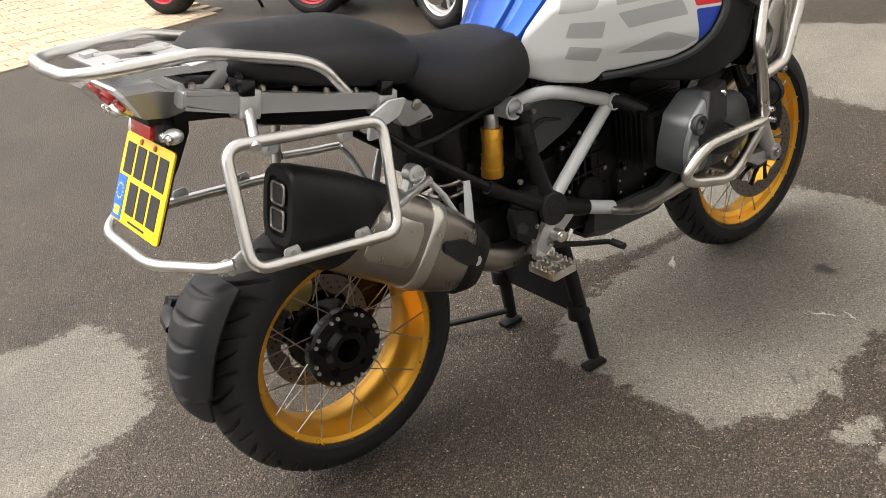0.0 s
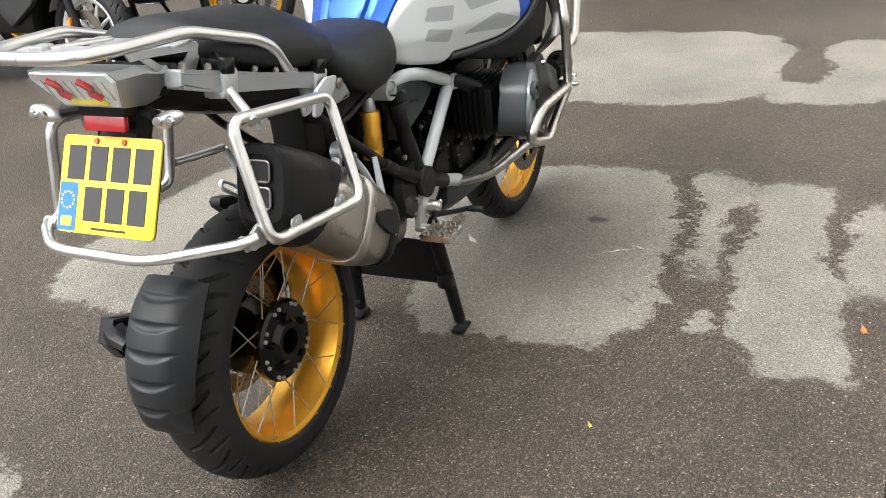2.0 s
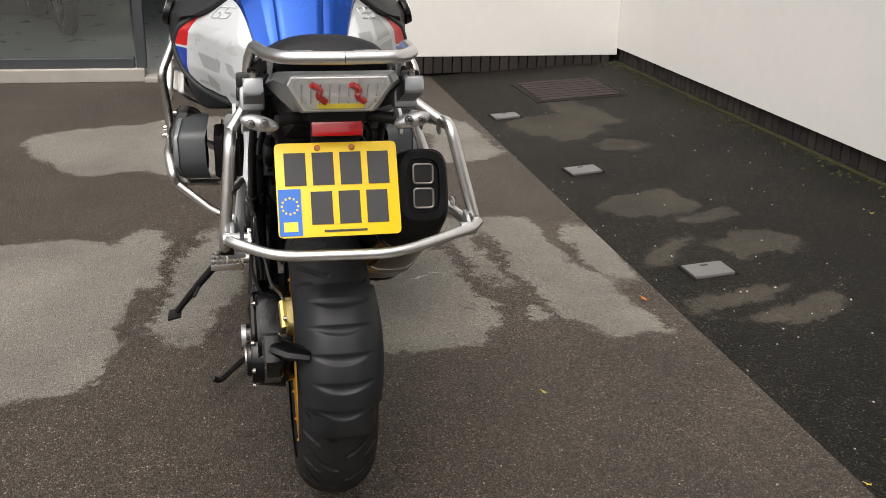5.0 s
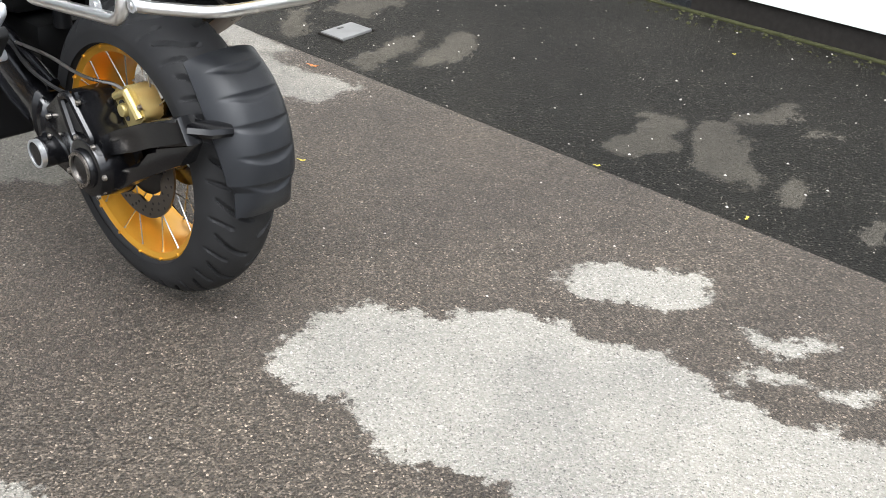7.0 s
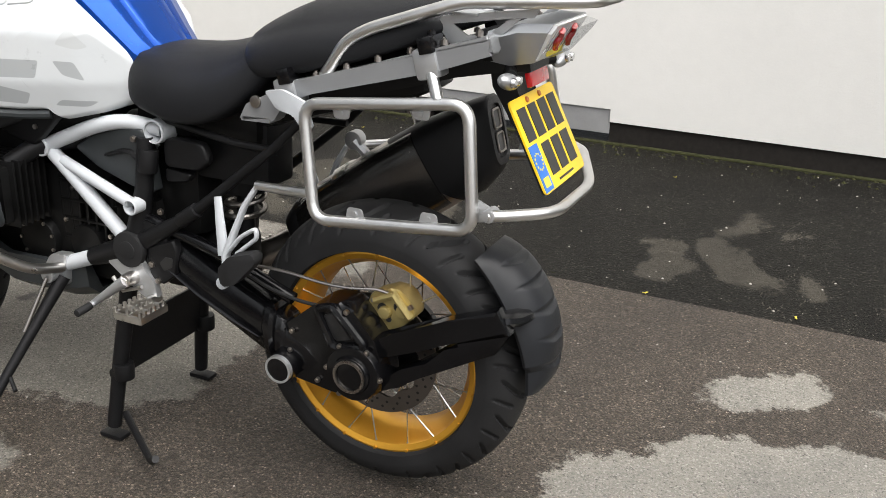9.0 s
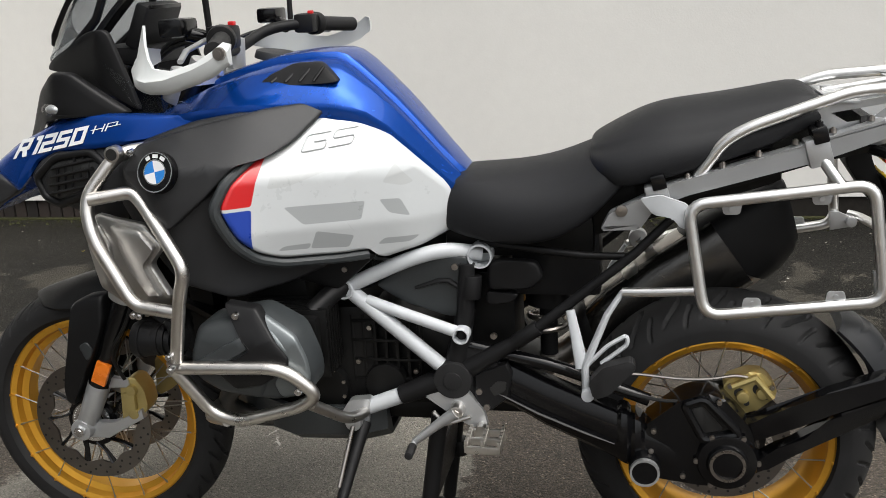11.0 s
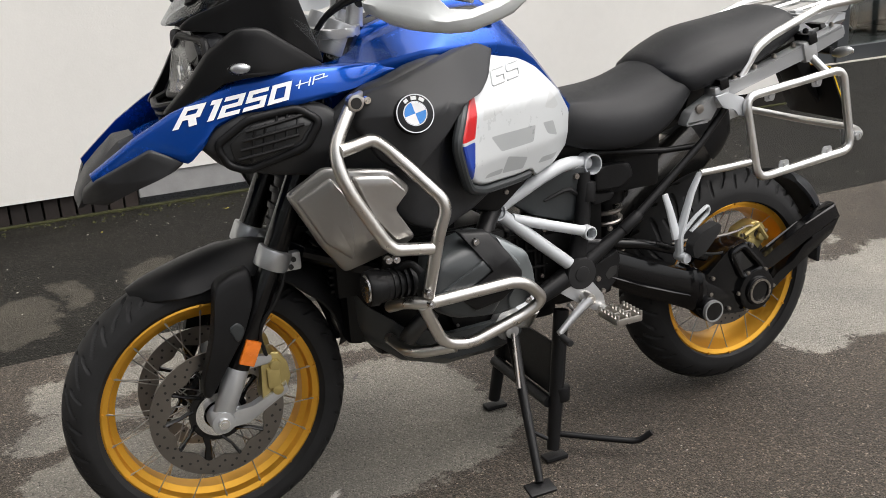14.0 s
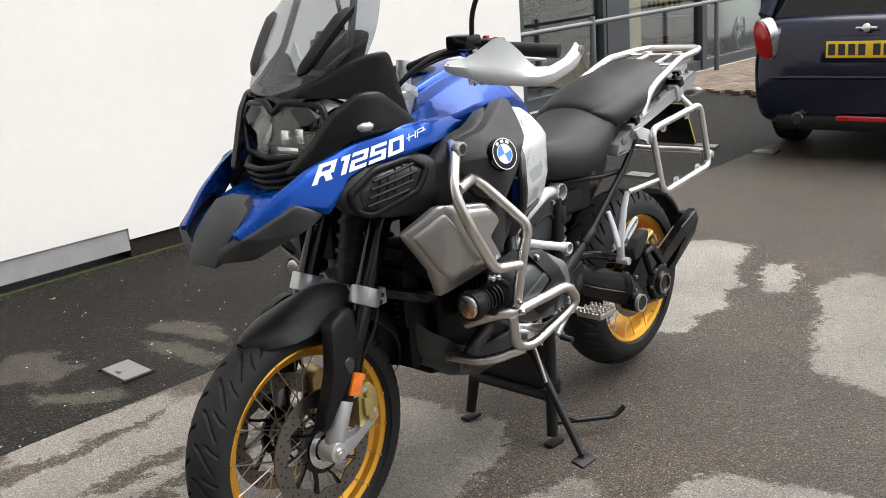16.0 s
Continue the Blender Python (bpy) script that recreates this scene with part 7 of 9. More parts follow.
for s in (1, -1):
    CY = [(1.2, 0.215), (1.3, 0.232), (1.37, 0.229), (1.41, 0.208), (1.45, 0.176), (1.5, 0.136), (1.54, 0.105)]
    cy = lambda x, z: s * (lerp_table(CY, x) - 0.12 * max(0, z - 1.1))
    bm = bmesh.new()
    shell(bm, [(1.535, 1.015), (1.488, 1.07), (1.44, 1.14), (1.385, 1.182), (1.336, 1.18), (1.215, 1.094), (1.325, 1.09), (1.39, 1.085), (1.46, 1.065), (1.505, 1.01)], cy, 0.02, 5, 0.006, 0.014)
    part("lamp_cheek", bm, BLACK, bike, "black cheek beside the headlamp", angle=45)
    bm = bmesh.new()
    shell(bm, [(1.478, 1.178), (1.455, 1.2), (1.4, 1.222), (1.32, 1.258), (1.262, 1.264), (1.205, 1.09), (1.27, 1.13), (1.37, 1.165)], lambda x, z: s * min(0.188, 0.092 + 0.53 * (1.465 - x)), 0.012, 5, 0.004, 0.02)
    part("screen_side", bm, BLACK, bike, "black side piece holding the windscreen", angle=45)
    bm = bmesh.new()
    r = bmesh.ops.create_uvsphere(bm, u_segments=16, v_segments=10, radius=1)
    bmesh.ops.transform(bm, matrix=Matrix.Translation((1.392, s * 0.222, 1.106)) @ Matrix.Rotation(radians(-s * 24), 4, "Z") @ Matrix.Diagonal((0.026, 0.014, 0.014, 1)), verts=r["verts"])
    part("indicator", bm, CLEAR, bike, "clear front indicator lens")
    bm = bmesh.new()
    r = bmesh.ops.create_uvsphere(bm, u_segments=16, v_segments=10, radius=1)
    bmesh.ops.transform(bm, matrix=Matrix.Translation((1.39, s * 0.219, 1.106)) @ Matrix.Rotation(radians(-s * 24), 4, "Z") @ Matrix.Diagonal((0.02, 0.011, 0.01, 1)), verts=r["verts"])
    part("indicator_bulb", bm, ALU, bike)
    # clear wind deflector
    bm = bmesh.new()
    shell(bm, [(1.07, 1.098), (1.09, 1.115), (1.18, 1.13), (1.28, 1.2), (1.26, 1.17), (1.2, 1.1), (1.12, 1.085)], lambda x, z: s * (0.2 + 0.12 * (1.3 - x) - 0.1 * (z - 1.1)), 0.004, 4, 0.001, 0.012)
    ob = part("wind_deflector", bm, DEFLECT, bike, "clear wind deflector")
    ob.visible_shadow = False
# windscreen sheet
bm = bmesh.new()
def screen_at(f, u):
    hw = 0.168 + 0.037 * math.sin(math.pi * min(1, f * 1.3 + 0.08)) - 0.09 * max(0, f - 0.75)
    xc, zc = 1.492 - 0.255 * f - 0.02 * f * f, 1.185 + 0.33 * f
    return Vector((xc - (0.045 + 0.115 * (1 - f) ** 2.5) * abs(u) ** 2.4, u * hw, zc + (0.09 * (1 - f) ** 2 - 0.02) * u * u))


rows = [[screen_at(k / 12, q / 8 - 1) for q in range(17)] for k in range(13)]
front = [[bm.verts.new(p) for p in r] for r in rows]
back = [[bm.verts.new(p - Vector((0.003, 0, 0.002))) for p in r] for r in rows]
for a, flip in ((front, 0), (back, 1)):
    for i in range(12):
        for j in range(16):
            bm.faces.new((a[i][j], a[i][j + 1], a[i + 1][j + 1], a[i + 1][j]))
edge = lambda m: [m[0][j] for j in range(17)] + [m[i][16] for i in range(1, 13)] + [m[12][j] for j in range(15, -1, -1)] + [m[i][0] for i in range(11, 0, -1)]
ea, eb = edge(front), edge(back)
for i in range(len(ea)):
    j = (i + 1) % len(ea)
    bm.faces.new((ea[i], ea[j], eb[j], eb[i]))
ob = part("windscreen", bm, SCREEN, bike, "clear smoked windscreen")
ob.visible_shadow = False
# broad rubber fins lying on the sheet
for s in (1, -1):
    bm = bmesh.new()
    rings = []
    for k in range(9):
        g = k / 8
        f, y = 0.09 + 0.45 * g, 0.09 + 0.045 * g
        hw = abs(screen_at(f, 1).y)
        h = 0.012 if 0 < k < 8 else 0.006
        w = 0.0145 if 0 < k < 8 else 0.009
        a, b = screen_at(f, s * (y - w) / hw), screen_at(f, s * (y + w) / hw)
        o = Vector((0.8, s * 0.2, 0.55)) * h
        rings.append([a - o * 0.3, a + o, a.lerp(b, 0.5) + o * 1.3, b + o, b - o * 0.3])
    loft(bm, rings)
    part("screen_fin", bm, BLACK, bike, "black rubber fin on the windscreen", angle=40)
bm = bmesh.new()
box(bm, (0.03, 0.17, 0.1), (1.25, 0, 1.262), 0.01, pose(0, 0, 0, 0, -25, 0))
box(bm, (0.16, 0.16, 0.04), (1.3, 0, 1.2), 0.01)
for s in (1, -1):
    sweep(bm, [(1.42, s * 0.1, 1.2), (1.32, s * 0.12, 1.28), (1.27, s * 0.1, 1.4)], 0.009, 8)
cyl(bm, (1.27, -0.1, 1.4), (1.27, 0.1, 1.4), 0.008, 0.008, 10)
dash = part("dashboard", bm, BLACK, bike, "black dashboard behind the windscreen")
bm = bmesh.new()
box(bm, (0.004, 0.15, 0.08), (1.234, 0, 1.268), 0.002, pose(0, 0, 0, 0, -25, 0))
part("display", bm, GLOSSB, dash)

# pad on the tank
bm = bmesh.new()
box(bm, (0.15, 0.12, 0.012), (1.075, 0, 1.146), 0.005, pose(0, 0, 0, 0, 16, 0))
part("tank_pad", bm, GREYPL, tank, "dark pad ahead of the filler cap")

# handlebar
bm = bmesh.new()
sweep(bm, rounded([(0.925, -0.42, 1.225), (0.975, -0.25, 1.24), (1.05, -0.16, 1.235), (1.085, -0.06, 1.195), (1.085, 0.06, 1.195), (1.05, 0.16, 1.235), (0.975, 0.25, 1.24), (0.925, 0.42, 1.225)], 0.05), 0.0125, 14)
hb = part("handlebar", bm, BLACK, bike, "black tubular handlebar")
bm = bmesh.new()
cyl(bm, (1.17, 0, 1.09), (1.13, 0, 1.175), 0.04, 0.04, 20, 0.004)
for s in (1, -1):
    cyl(bm, (1.09, s * 0.055, 1.15), (1.082, s * 0.055, 1.222), 0.02, 0.018, 16, 0.003)
    cyl(bm, (1.165, s * 0.105, 1.1), (1.135, s * 0.105, 1.165), 0.033, 0.033, 20, 0.004)
prism(bm, [(1.19, -0.14), (1.19, 0.14), (1.12, 0.14), (1.08, 0.07), (1.08, -0.07), (1.12, -0.14)], 1.135, 1.155, "z", 0.005, 0.02)
part("top_yoke", bm, ALU, bike, "silver handlebar yoke")
for s in (1, -1):
    bm = bmesh.new()
    sweep(bm, [(0.965, s * 0.29, 1.236), (0.922, s * 0.425, 1.225)], 0.0175, 16)
    part("grip", bm, RUBBER, hb, "black rubber grip")
    bm = bmesh.new()
    box(bm, (0.05, 0.06, 0.045), (0.98, s * 0.245, 1.24), 0.01)
    cyl(bm, (0.975, s * 0.265, 1.238), (0.967, s * 0.29, 1.236), 0.028, 0.027, 24, 0.003)
    sc = part("switch_box", bm, BLACK, hb, "black switch housing")
    bm = bmesh.new()
    box(bm, (0.012, 0.014, 0.008), (0.965, s * 0.235, 1.265), 0.002)
    part("switch", bm, RED, sc, "small red switch")
    bm = bmesh.new()
    box(bm, (0.05, 0.075, 0.035), (1.07, s * 0.25, 1.262), 0.008)
    cyl(bm, (1.02, s * 0.21, 1.235), (1.06, s * 0.24, 1.25), 0.015, 0.015, 12)
    part("fluid_reservoir", bm, GLOSSB, hb, "black fluid reservoir")
    bm = bmesh.new()
    sweep(bm, [(1.02, s * 0.24, 1.235), (1.02, s * 0.33, 1.222), (0.985, s * 0.43, 1.21)], [0.008, 0.007, 0.006], 10, flat=0.7)
    part("lever", bm, ALU, hb, "silver hand lever")
    # mirror
    bm = bmesh.new()
    sweep(bm, rounded([(1.015, s * 0.23, 1.25), (1.015, s * 0.235, 1.33), (1.0, s * 0.26, 1.39), (0.975, s * 0.34, 1.425)], 0.04), 0.0065, 10)
    mr = part("mirror_stem", bm, BLACK, hb, "black mirror on a curved stem")
    bm = bmesh.new()
    r = bmesh.ops.create_uvsphere(bm, u_segments=20, v_segments=12, radius=1)
    bmesh.ops.transform(bm, matrix=Matrix.Translation((0.975, s * 0.39, 1.455)) @ Matrix.Diagonal((0.025, 0.08, 0.05, 1)), verts=r["verts"])
    part("mirror_shell", bm, BLACK, mr)
    # white hand guard
    bm = bmesh.new()
    rings = []
    for x, y, z, hb2, ht in ((0.88, 0.452, 1.222, 0.018, 0.016), (0.892, 0.458, 1.222, 0.024, 0.02), (0.912, 0.46, 1.208, 0.024, 0.02), (0.945, 0.46, 1.194, 0.022, 0.016), (1.0, 0.455, 1.178, 0.022, 0.018), (1.04, 0.442, 1.174, 0.019, 0.026), (1.055, 0.433, 1.176, 0.019, 0.04), (1.07, 0.42, 1.18, 0.021, 0.06), (1.083, 0.402, 1.184, 0.023, 0.076), (1.096, 0.38, 1.19, 0.026, 0.083), (1.104, 0.362, 1.193, 0.026, 0.076), (1.112, 0.34, 1.197, 0.026, 0.058), (1.122, 0.316, 1.203, 0.023, 0.036), (1.128, 0.298, 1.206, 0.021, 0.024), (1.132, 0.27, 1.208, 0.018, 0.018), (1.125, 0.24, 1.21, 0.012, 0.012)):
        o = Vector((0.55 * (x - 0.9) + 0.02, s * max(0.02, y - 0.3), 0)).normalized()
        c = Vector((x, s * y, z))
        up = Vector((0, 0, 1))
        rings.append([c + o * 0.002 - up * hb2, c + o * 0.01 - up * hb2 * 0.7, c + o * 0.012 + up * 0.004, c + o * 0.002 + up * (0.008 + ht * 0.1), c - o * ht * 0.22 + up * ht, c - o * (ht * 0.22 + 0.005) + up * ht, c - o * 0.005 + up * 0.006, c - o * 0.005 - up * hb2])
    loft(bm, rings)
    gd = part("hand_guard", bm, HGW, hb, "white plastic hand guard", angle=55)
    bm = bmesh.new()
    bolt(bm, (0.893, s * 0.466, 1.224), (0, s, 0), 0.012, 0.006)
    part("guard_screw", bm, DSTEEL, gd)
    bm = bmesh.new()
    bolt(bm, (1.132, s * 0.255, 1.212), (1, 0, 0), 0.006, 0.005)
    part("guard_screw", bm, DSTEEL, gd)
for s, r0 in ((1, 0.005), (-1, 0.005), (1, 0.0065)):
    tube("cable", [(1.0, s * 0.22, 1.235), (1.1, s * 0.2, 1.23 + 10 * (r0 - 0.005)), (1.2, s * 0.14, 1.18), (1.22, s * 0.08, 1.06), (1.16, s * 0.06, 0.95)], r0, HOSE, bike, 0.08, seg=8)

# ---- seats ----
def seat_loft(name, table, mat, label):
    """Padded seat: centre height, seam width and height, side width and lower edge at each station."""
    bm = bmesh.new()
    rings = []
    for x, zt, yc, zc, ym, zl in table:
        h = zc - zl
        pts = [(0, zt), (yc * 0.5, zt - (zt - zc) * 0.12), (yc * 0.85, zc + (zt - zc) * 0.42), (yc * 0.97, zc + 0.005), (yc + 0.004, zc - 0.004), (yc + (ym - yc) * 0.7, zc - h * 0.22), (ym, zc - h * 0.5), (ym * 0.995, zl + h * 0.2), (ym * 0.96, zl + 0.006), (ym * 0.86, zl), (0, zl)]
        rings.append([Vector((x, y, z)) for y, z in pts] + [Vector((x, -y, z)) for y, z in reversed(pts[1:-1])])
    loft(bm, rings)
    ob = part(name, bm, mat, bike, label, angle=70)
    sub = ob.modifiers.new("soft", "SUBSURF")
    sub.levels = sub.render_levels = 1
    return ob


rider = seat_loft("rider_seat", [(0.614, 0.893, 0.04, 0.885, 0.06, 0.862), (0.61, 0.912, 0.07, 0.9, 0.09, 0.838), (0.595, 0.927, 0.088, 0.912, 0.112, 0.82), (0.57, 0.935, 0.102, 0.918, 0.13, 0.81), (0.52, 0.939, 0.115, 0.914, 0.146, 0.8), (0.45, 0.943, 0.122, 0.908, 0.158, 0.79), (0.38, 0.955, 0.128, 0.909, 0.164, 0.797), (0.33, 0.971, 0.13, 0.92, 0.164, 0.817), (0.28, 0.99, 0.128, 0.942, 0.158, 0.85), (0.235, 1.01, 0.12, 0.975, 0.148, 0.9), (0.2, 1.02, 0.11, 0.99, 0.13, 0.93)],
                  SEAT, "black textured vinyl rider seat")
seat_loft("passenger_seat", [(0.292, 0.985, 0.07, 0.975, 0.085, 0.962), (0.286, 1.0, 0.088, 0.98, 0.115, 0.945), (0.262, 1.014, 0.106, 0.985, 0.146, 0.925), (0.24, 1.026, 0.114, 0.992, 0.156, 0.912), (0.22, 1.037, 0.118, 0.999, 0.161, 0.912), (0.19, 1.051, 0.122, 1.008, 0.165, 0.917), (0.15, 1.066, 0.126, 1.02, 0.166, 0.927), (0.08, 1.074, 0.124, 1.03, 0.163, 0.945), (0.0, 1.083, 0.12, 1.043, 0.155, 0.969), (-0.08, 1.098, 0.11, 1.064, 0.145, 1.0), (-0.115, 1.1, 0.102, 1.076, 0.136, 1.014), (-0.135, 1.09, 0.096, 1.072, 0.126, 1.021), (-0.158, 1.066, 0.086, 1.058, 0.112, 1.03), (-0.166, 1.052, 0.07, 1.048, 0.09, 1.035)],
                 SEAT, "black textured vinyl passenger seat")
# ---- tail ----
for s in (1, -1):
    bm = bmesh.new()
    prism(bm, [(0.267, 0.832), (0.249, 0.866), (0.2, 0.89), (0.137, 0.924), (0.015, 0.958), (-0.25, 1.042), (-0.26, 1.01), (-0.146, 0.968), (0.1, 0.902), (0.16, 0.878), (0.19, 0.834)], s * 0.132, s * 0.168, "y", 0.009, 0.006)
    rail = part("tail_rail", bm, SILVER, bike, "silver painted tail rail")
    for x, z in ((-0.135, 0.985), (0.155, 0.9)):
        bm = bmesh.new()
        box(bm, (0.045, 0.048, 0.056), (x, s * 0.151, z - 0.002), 0.008, pose(0, 0, 0, 0, 15, 0))
        part("rail_clamp", bm, ALU, rail, "cast alloy clamp")
        bm = bmesh.new()
        box(bm, (0.028, 0.056, 0.03), (x, s * 0.152, z + 0.03), 0.004, pose(0, 0, 0, 0, 15, 0))
        bolt(bm, (x, s * 0.15, z + 0.045), (0, 0, 1), 0.008, 0.008)
        part("clamp_bolt", bm, GLOSSB, rail)
    for k in range(6):
        bm = bmesh.new()
        x = 0.1 - 0.065 * k
        bolt(bm, (x, s * 0.15, 0.932 + 0.0209 * k), (0, 0, 1), 0.007, 0.009)
        part("rail_bolt", bm, DSTEEL, rail)
    bm = bmesh.new()
    cyl(bm, (0.225, s * 0.165, 0.873), (0.225, s * 0.173, 0.873), 0.012, 0.012, 18, 0.002)
    part("seat_lock", bm, DSTEEL, rail)
    bm = bmesh.new()
    prism(bm, [(0.19, 0.902), (0.15, 0.908), (0.1, 0.89), (0.086, 0.842), (0.112, 0.842), (0.128, 0.862), (0.165, 0.87)], s * 0.182, s * 0.19, "y", 0.002, 0.006)
    part("rack_bracket", bm, FRAMEW, rail, "pale rack bracket")
# under-tray and plate holder
bm = bmesh.new()
rings = []
for x, z, hw, h in ((0.2, 0.85, 0.1, 0.06), (0.0, 0.9, 0.1, 0.06), (-0.15, 0.945, 0.095, 0.055), (-0.25, 0.965, 0.085, 0.05), (-0.285, 0.965, 0.06, 0.03)):
    rings.append([(x, -hw, z + h), (x, -hw * 0.8, z), (x, hw * 0.8, z), (x, hw, z + h)])
loft(bm, rings)
part("tail_tray", bm, BLACK, bike, "black tail under-tray", angle=40)
bm = bmesh.new()
prism(bm, [(-0.2, 0.98), (-0.255, 0.985), (-0.248, 0.945), (-0.272, 0.9), (-0.315, 0.81), (-0.3, 0.806), (-0.25, 0.87), (-0.21, 0.93)], -0.045, 0.045, "y", 0.006)
part("plate_bracket", bm, BLACK, bike)
bm = bmesh.new()
rings = []
for x, hw, zt, zb in ((-0.22, 0.13, 1.04, 0.985), (-0.27, 0.115, 1.058, 0.978), (-0.315, 0.098, 1.06, 0.985), (-0.338, 0.085, 1.052, 0.998)):
    rings.append([(x, -hw * 0.68, zb), (x, -hw, zt - 0.016), (x, -hw * 0.93, zt), (x, hw * 0.93, zt), (x, hw, zt - 0.016), (x, hw * 0.68, zb)])
rings = [[(x - k * (z - 1.02), y, z) for x, y, z in r] for r, k in zip(rings, (0.15, 0.35, 0.55, 0.75))]
loft(bm, rings[:2] + [rings[2]])
tl = part("tail_lamp", bm, SILVER, bike, "tail lamp with a clear lens over red elements", angle=40)
bm = bmesh.new()
loft(bm, [[Vector((p[0] + 0.003, p[1] * 0.96, p[2] * 0.93 + 1.02 * 0.07)) for p in rings[2]], [Vector((p[0] - 0.005, p[1] * 0.93, p[2] * 0.9 + 1.02 * 0.1)) for p in rings[2]]])
part("lamp_reflector", bm, LETTER, tl, "bright ribbed reflector")
bm = bmesh.new()
box(bm, (0.004, 0.085, 0.01), (-0.3085, -0.005, 0.9985), 0.001)
part("amber_field", bm, YELLOW, tl, "amber field under the reflector")
bm = bmesh.new()
r3 = [Vector((p[0] - 0.001, p[1] * 0.9, p[2] * 0.9 + 1.02 * 0.1)) for p in rings[2]]
r4 = [Vector((p[0] - 0.006, p[1] * 0.86, p[2])) for p in rings[3]]
loft(bm, [r3, r4])
part("lens", bm, CLEAR, tl, "clear ribbed lens")
bm = bmesh.new()
loft(bm, [[Vector((-0.212, p[1] * 1.03, (p[2] - 1.01) * 1.06 + 1.01)) for p in rings[0]], [Vector((-0.228, p[1] * 1.03, (p[2] - 1.01) * 1.06 + 1.012)) for p in rings[0]]])
part("lamp_collar", bm, BLACK, tl, "black collar of the tail lamp", angle=40)
for s in (1, -1):
    bm = bmesh.new()
    sweep(bm, rounded([(-0.319, s * 0.035 - 0.012, 1.008), (-0.326, s * 0.035 + 0.004, 1.02), (-0.332, s * 0.035 - 0.002, 1.032), (-0.339, s * 0.035 + 0.016, 1.044)], 0.006), 0.006, 8)
    part("red_element", bm, REDLENS, tl, "curved red light element")
bm = bmesh.new()
for k in range(9):
    box(bm, (0.004, 0.002, 0.046), (-0.323, -0.068 + 0.017 * k, 1.025), 0.0005, pose(0, 0, 0, 0, -29, 0))
part("lens_ribs", bm, CHROME, tl)
bm = bmesh.new()
box(bm, (0.012, 0.095, 0.028), (-0.281, 0, 0.95), 0.004, pose(0, 0, 0, 0, 15, 0))
part("rear_reflector", bm, REDLENS, bike, "red rear reflector")
for s in (1, -1):
    bm = bmesh.new()
    sweep(bm, [(-0.25, s * 0.06, 0.968), (-0.272, s * 0.11, 0.965)], 0.011, 10)
    stem = part("indicator_stem", bm, BLACK, bike)
    bm = bmesh.new()
    r = bmesh.ops.create_uvsphere(bm, u_segments=20, v_segments=12, radius=1)
    bmesh.ops.transform(bm, matrix=Matrix.Translation((-0.279, s * 0.142, 0.963)) @ Matrix.Rotation(radians(s * 14), 4, "X") @ Matrix.Diagonal((0.016, 0.036, 0.0145, 1)), verts=r["verts"])
    part("indicator", bm, ALU, bike, "rear indicator with a clear lens")
    for q in (-0.012, 0.012):
        bm = bmesh.new()
        cyl(bm, (-0.292, s * 0.146 + q, 0.965), (-0.299, s * 0.146 + q, 0.965), 0.0095, 0.008, 14, 0.001)
        part("indicator_eye", bm, CHROME, bike)
# number plate: bars stand for its characters
PLX = Vector((-0.311, 0.003, 0.842))
pn = Matrix.Translation(PLX) @ pose(0, 0, 0, 0, 27.5, 0)
bm = bmesh.new()
prism(bm, [(-0.1145, -0.089), (0.1145, -0.089), (0.1145, 0.089), (-0.1145, 0.089)], -0.002, 0.002, "x", 0.0008, 0.01)
bmesh.ops.transform(bm, matrix=pn, verts=bm.verts)
plate = part("number_plate", bm, PLATE, bike, "yellow rear number plate with black bars")
bm = bmesh.new()
prism(bm, [(-0.1135, -0.088), (0.1135, -0.088), (0.1135, 0.088), (-0.1135, 0.088)], 0.0024, 0.006, "x", 0.0008, 0.01)
bmesh.ops.transform(bm, matrix=pn, verts=bm.verts)
part("plate_backing", bm, BLACK, plate, "black plastic backing of the plate")


def plate_bar(name, y0, y1, z0, z1, mat, x=-0.0027):
    bm = bmesh.new()
    box(bm, (0.0012, abs(y1 - y0), abs(z1 - z0)), (x, (y0 + y1) / 2, (z0 + z1) / 2), 0.0)
    bmesh.ops.transform(bm, matrix=pn, verts=bm.verts)
    return part(name, bm, mat, plate, smooth=False)


for k in range(4):
    y = 0.098 - 0.052 * k
    plate_bar("plate_bar", y, y - 0.04, 0.008, 0.07, INK)
for k in range(3):
    y = 0.052 - 0.052 * k
    plate_bar("plate_bar", y, y - 0.04, -0.066, -0.004, INK)
plate_bar("plate_band", 0.112, 0.07, -0.086, 0.002, EUBLUE, -0.0025)
plate_bar("plate_band_mark", 0.104, 0.078, -0.078, -0.06, YELLOW, -0.0032)
for k in range(12):
    a = 2 * math.pi * k / 12
    plate_bar("plate_star", 0.091 + 0.015 * math.cos(a) - 0.0018, 0.091 + 0.015 * math.cos(a) + 0.0018, -0.03 + 0.015 * math.sin(a) - 0.0018, -0.03 + 0.015 * math.sin(a) + 0.0018, YELLOW, -0.0032)
plate_bar("plate_small_print", 0.03, -0.05, -0.081, -0.077, INK)
for y in (0.035, -0.03):
    bm = bmesh.new()
    cyl(bm, (-0.002, y, 0.079), (-0.0055, y, 0.079), 0.006, 0.005, 12)
    bmesh.ops.transform(bm, matrix=pn, verts=bm.verts)
    part("plate_screw", bm, RUST, plate)

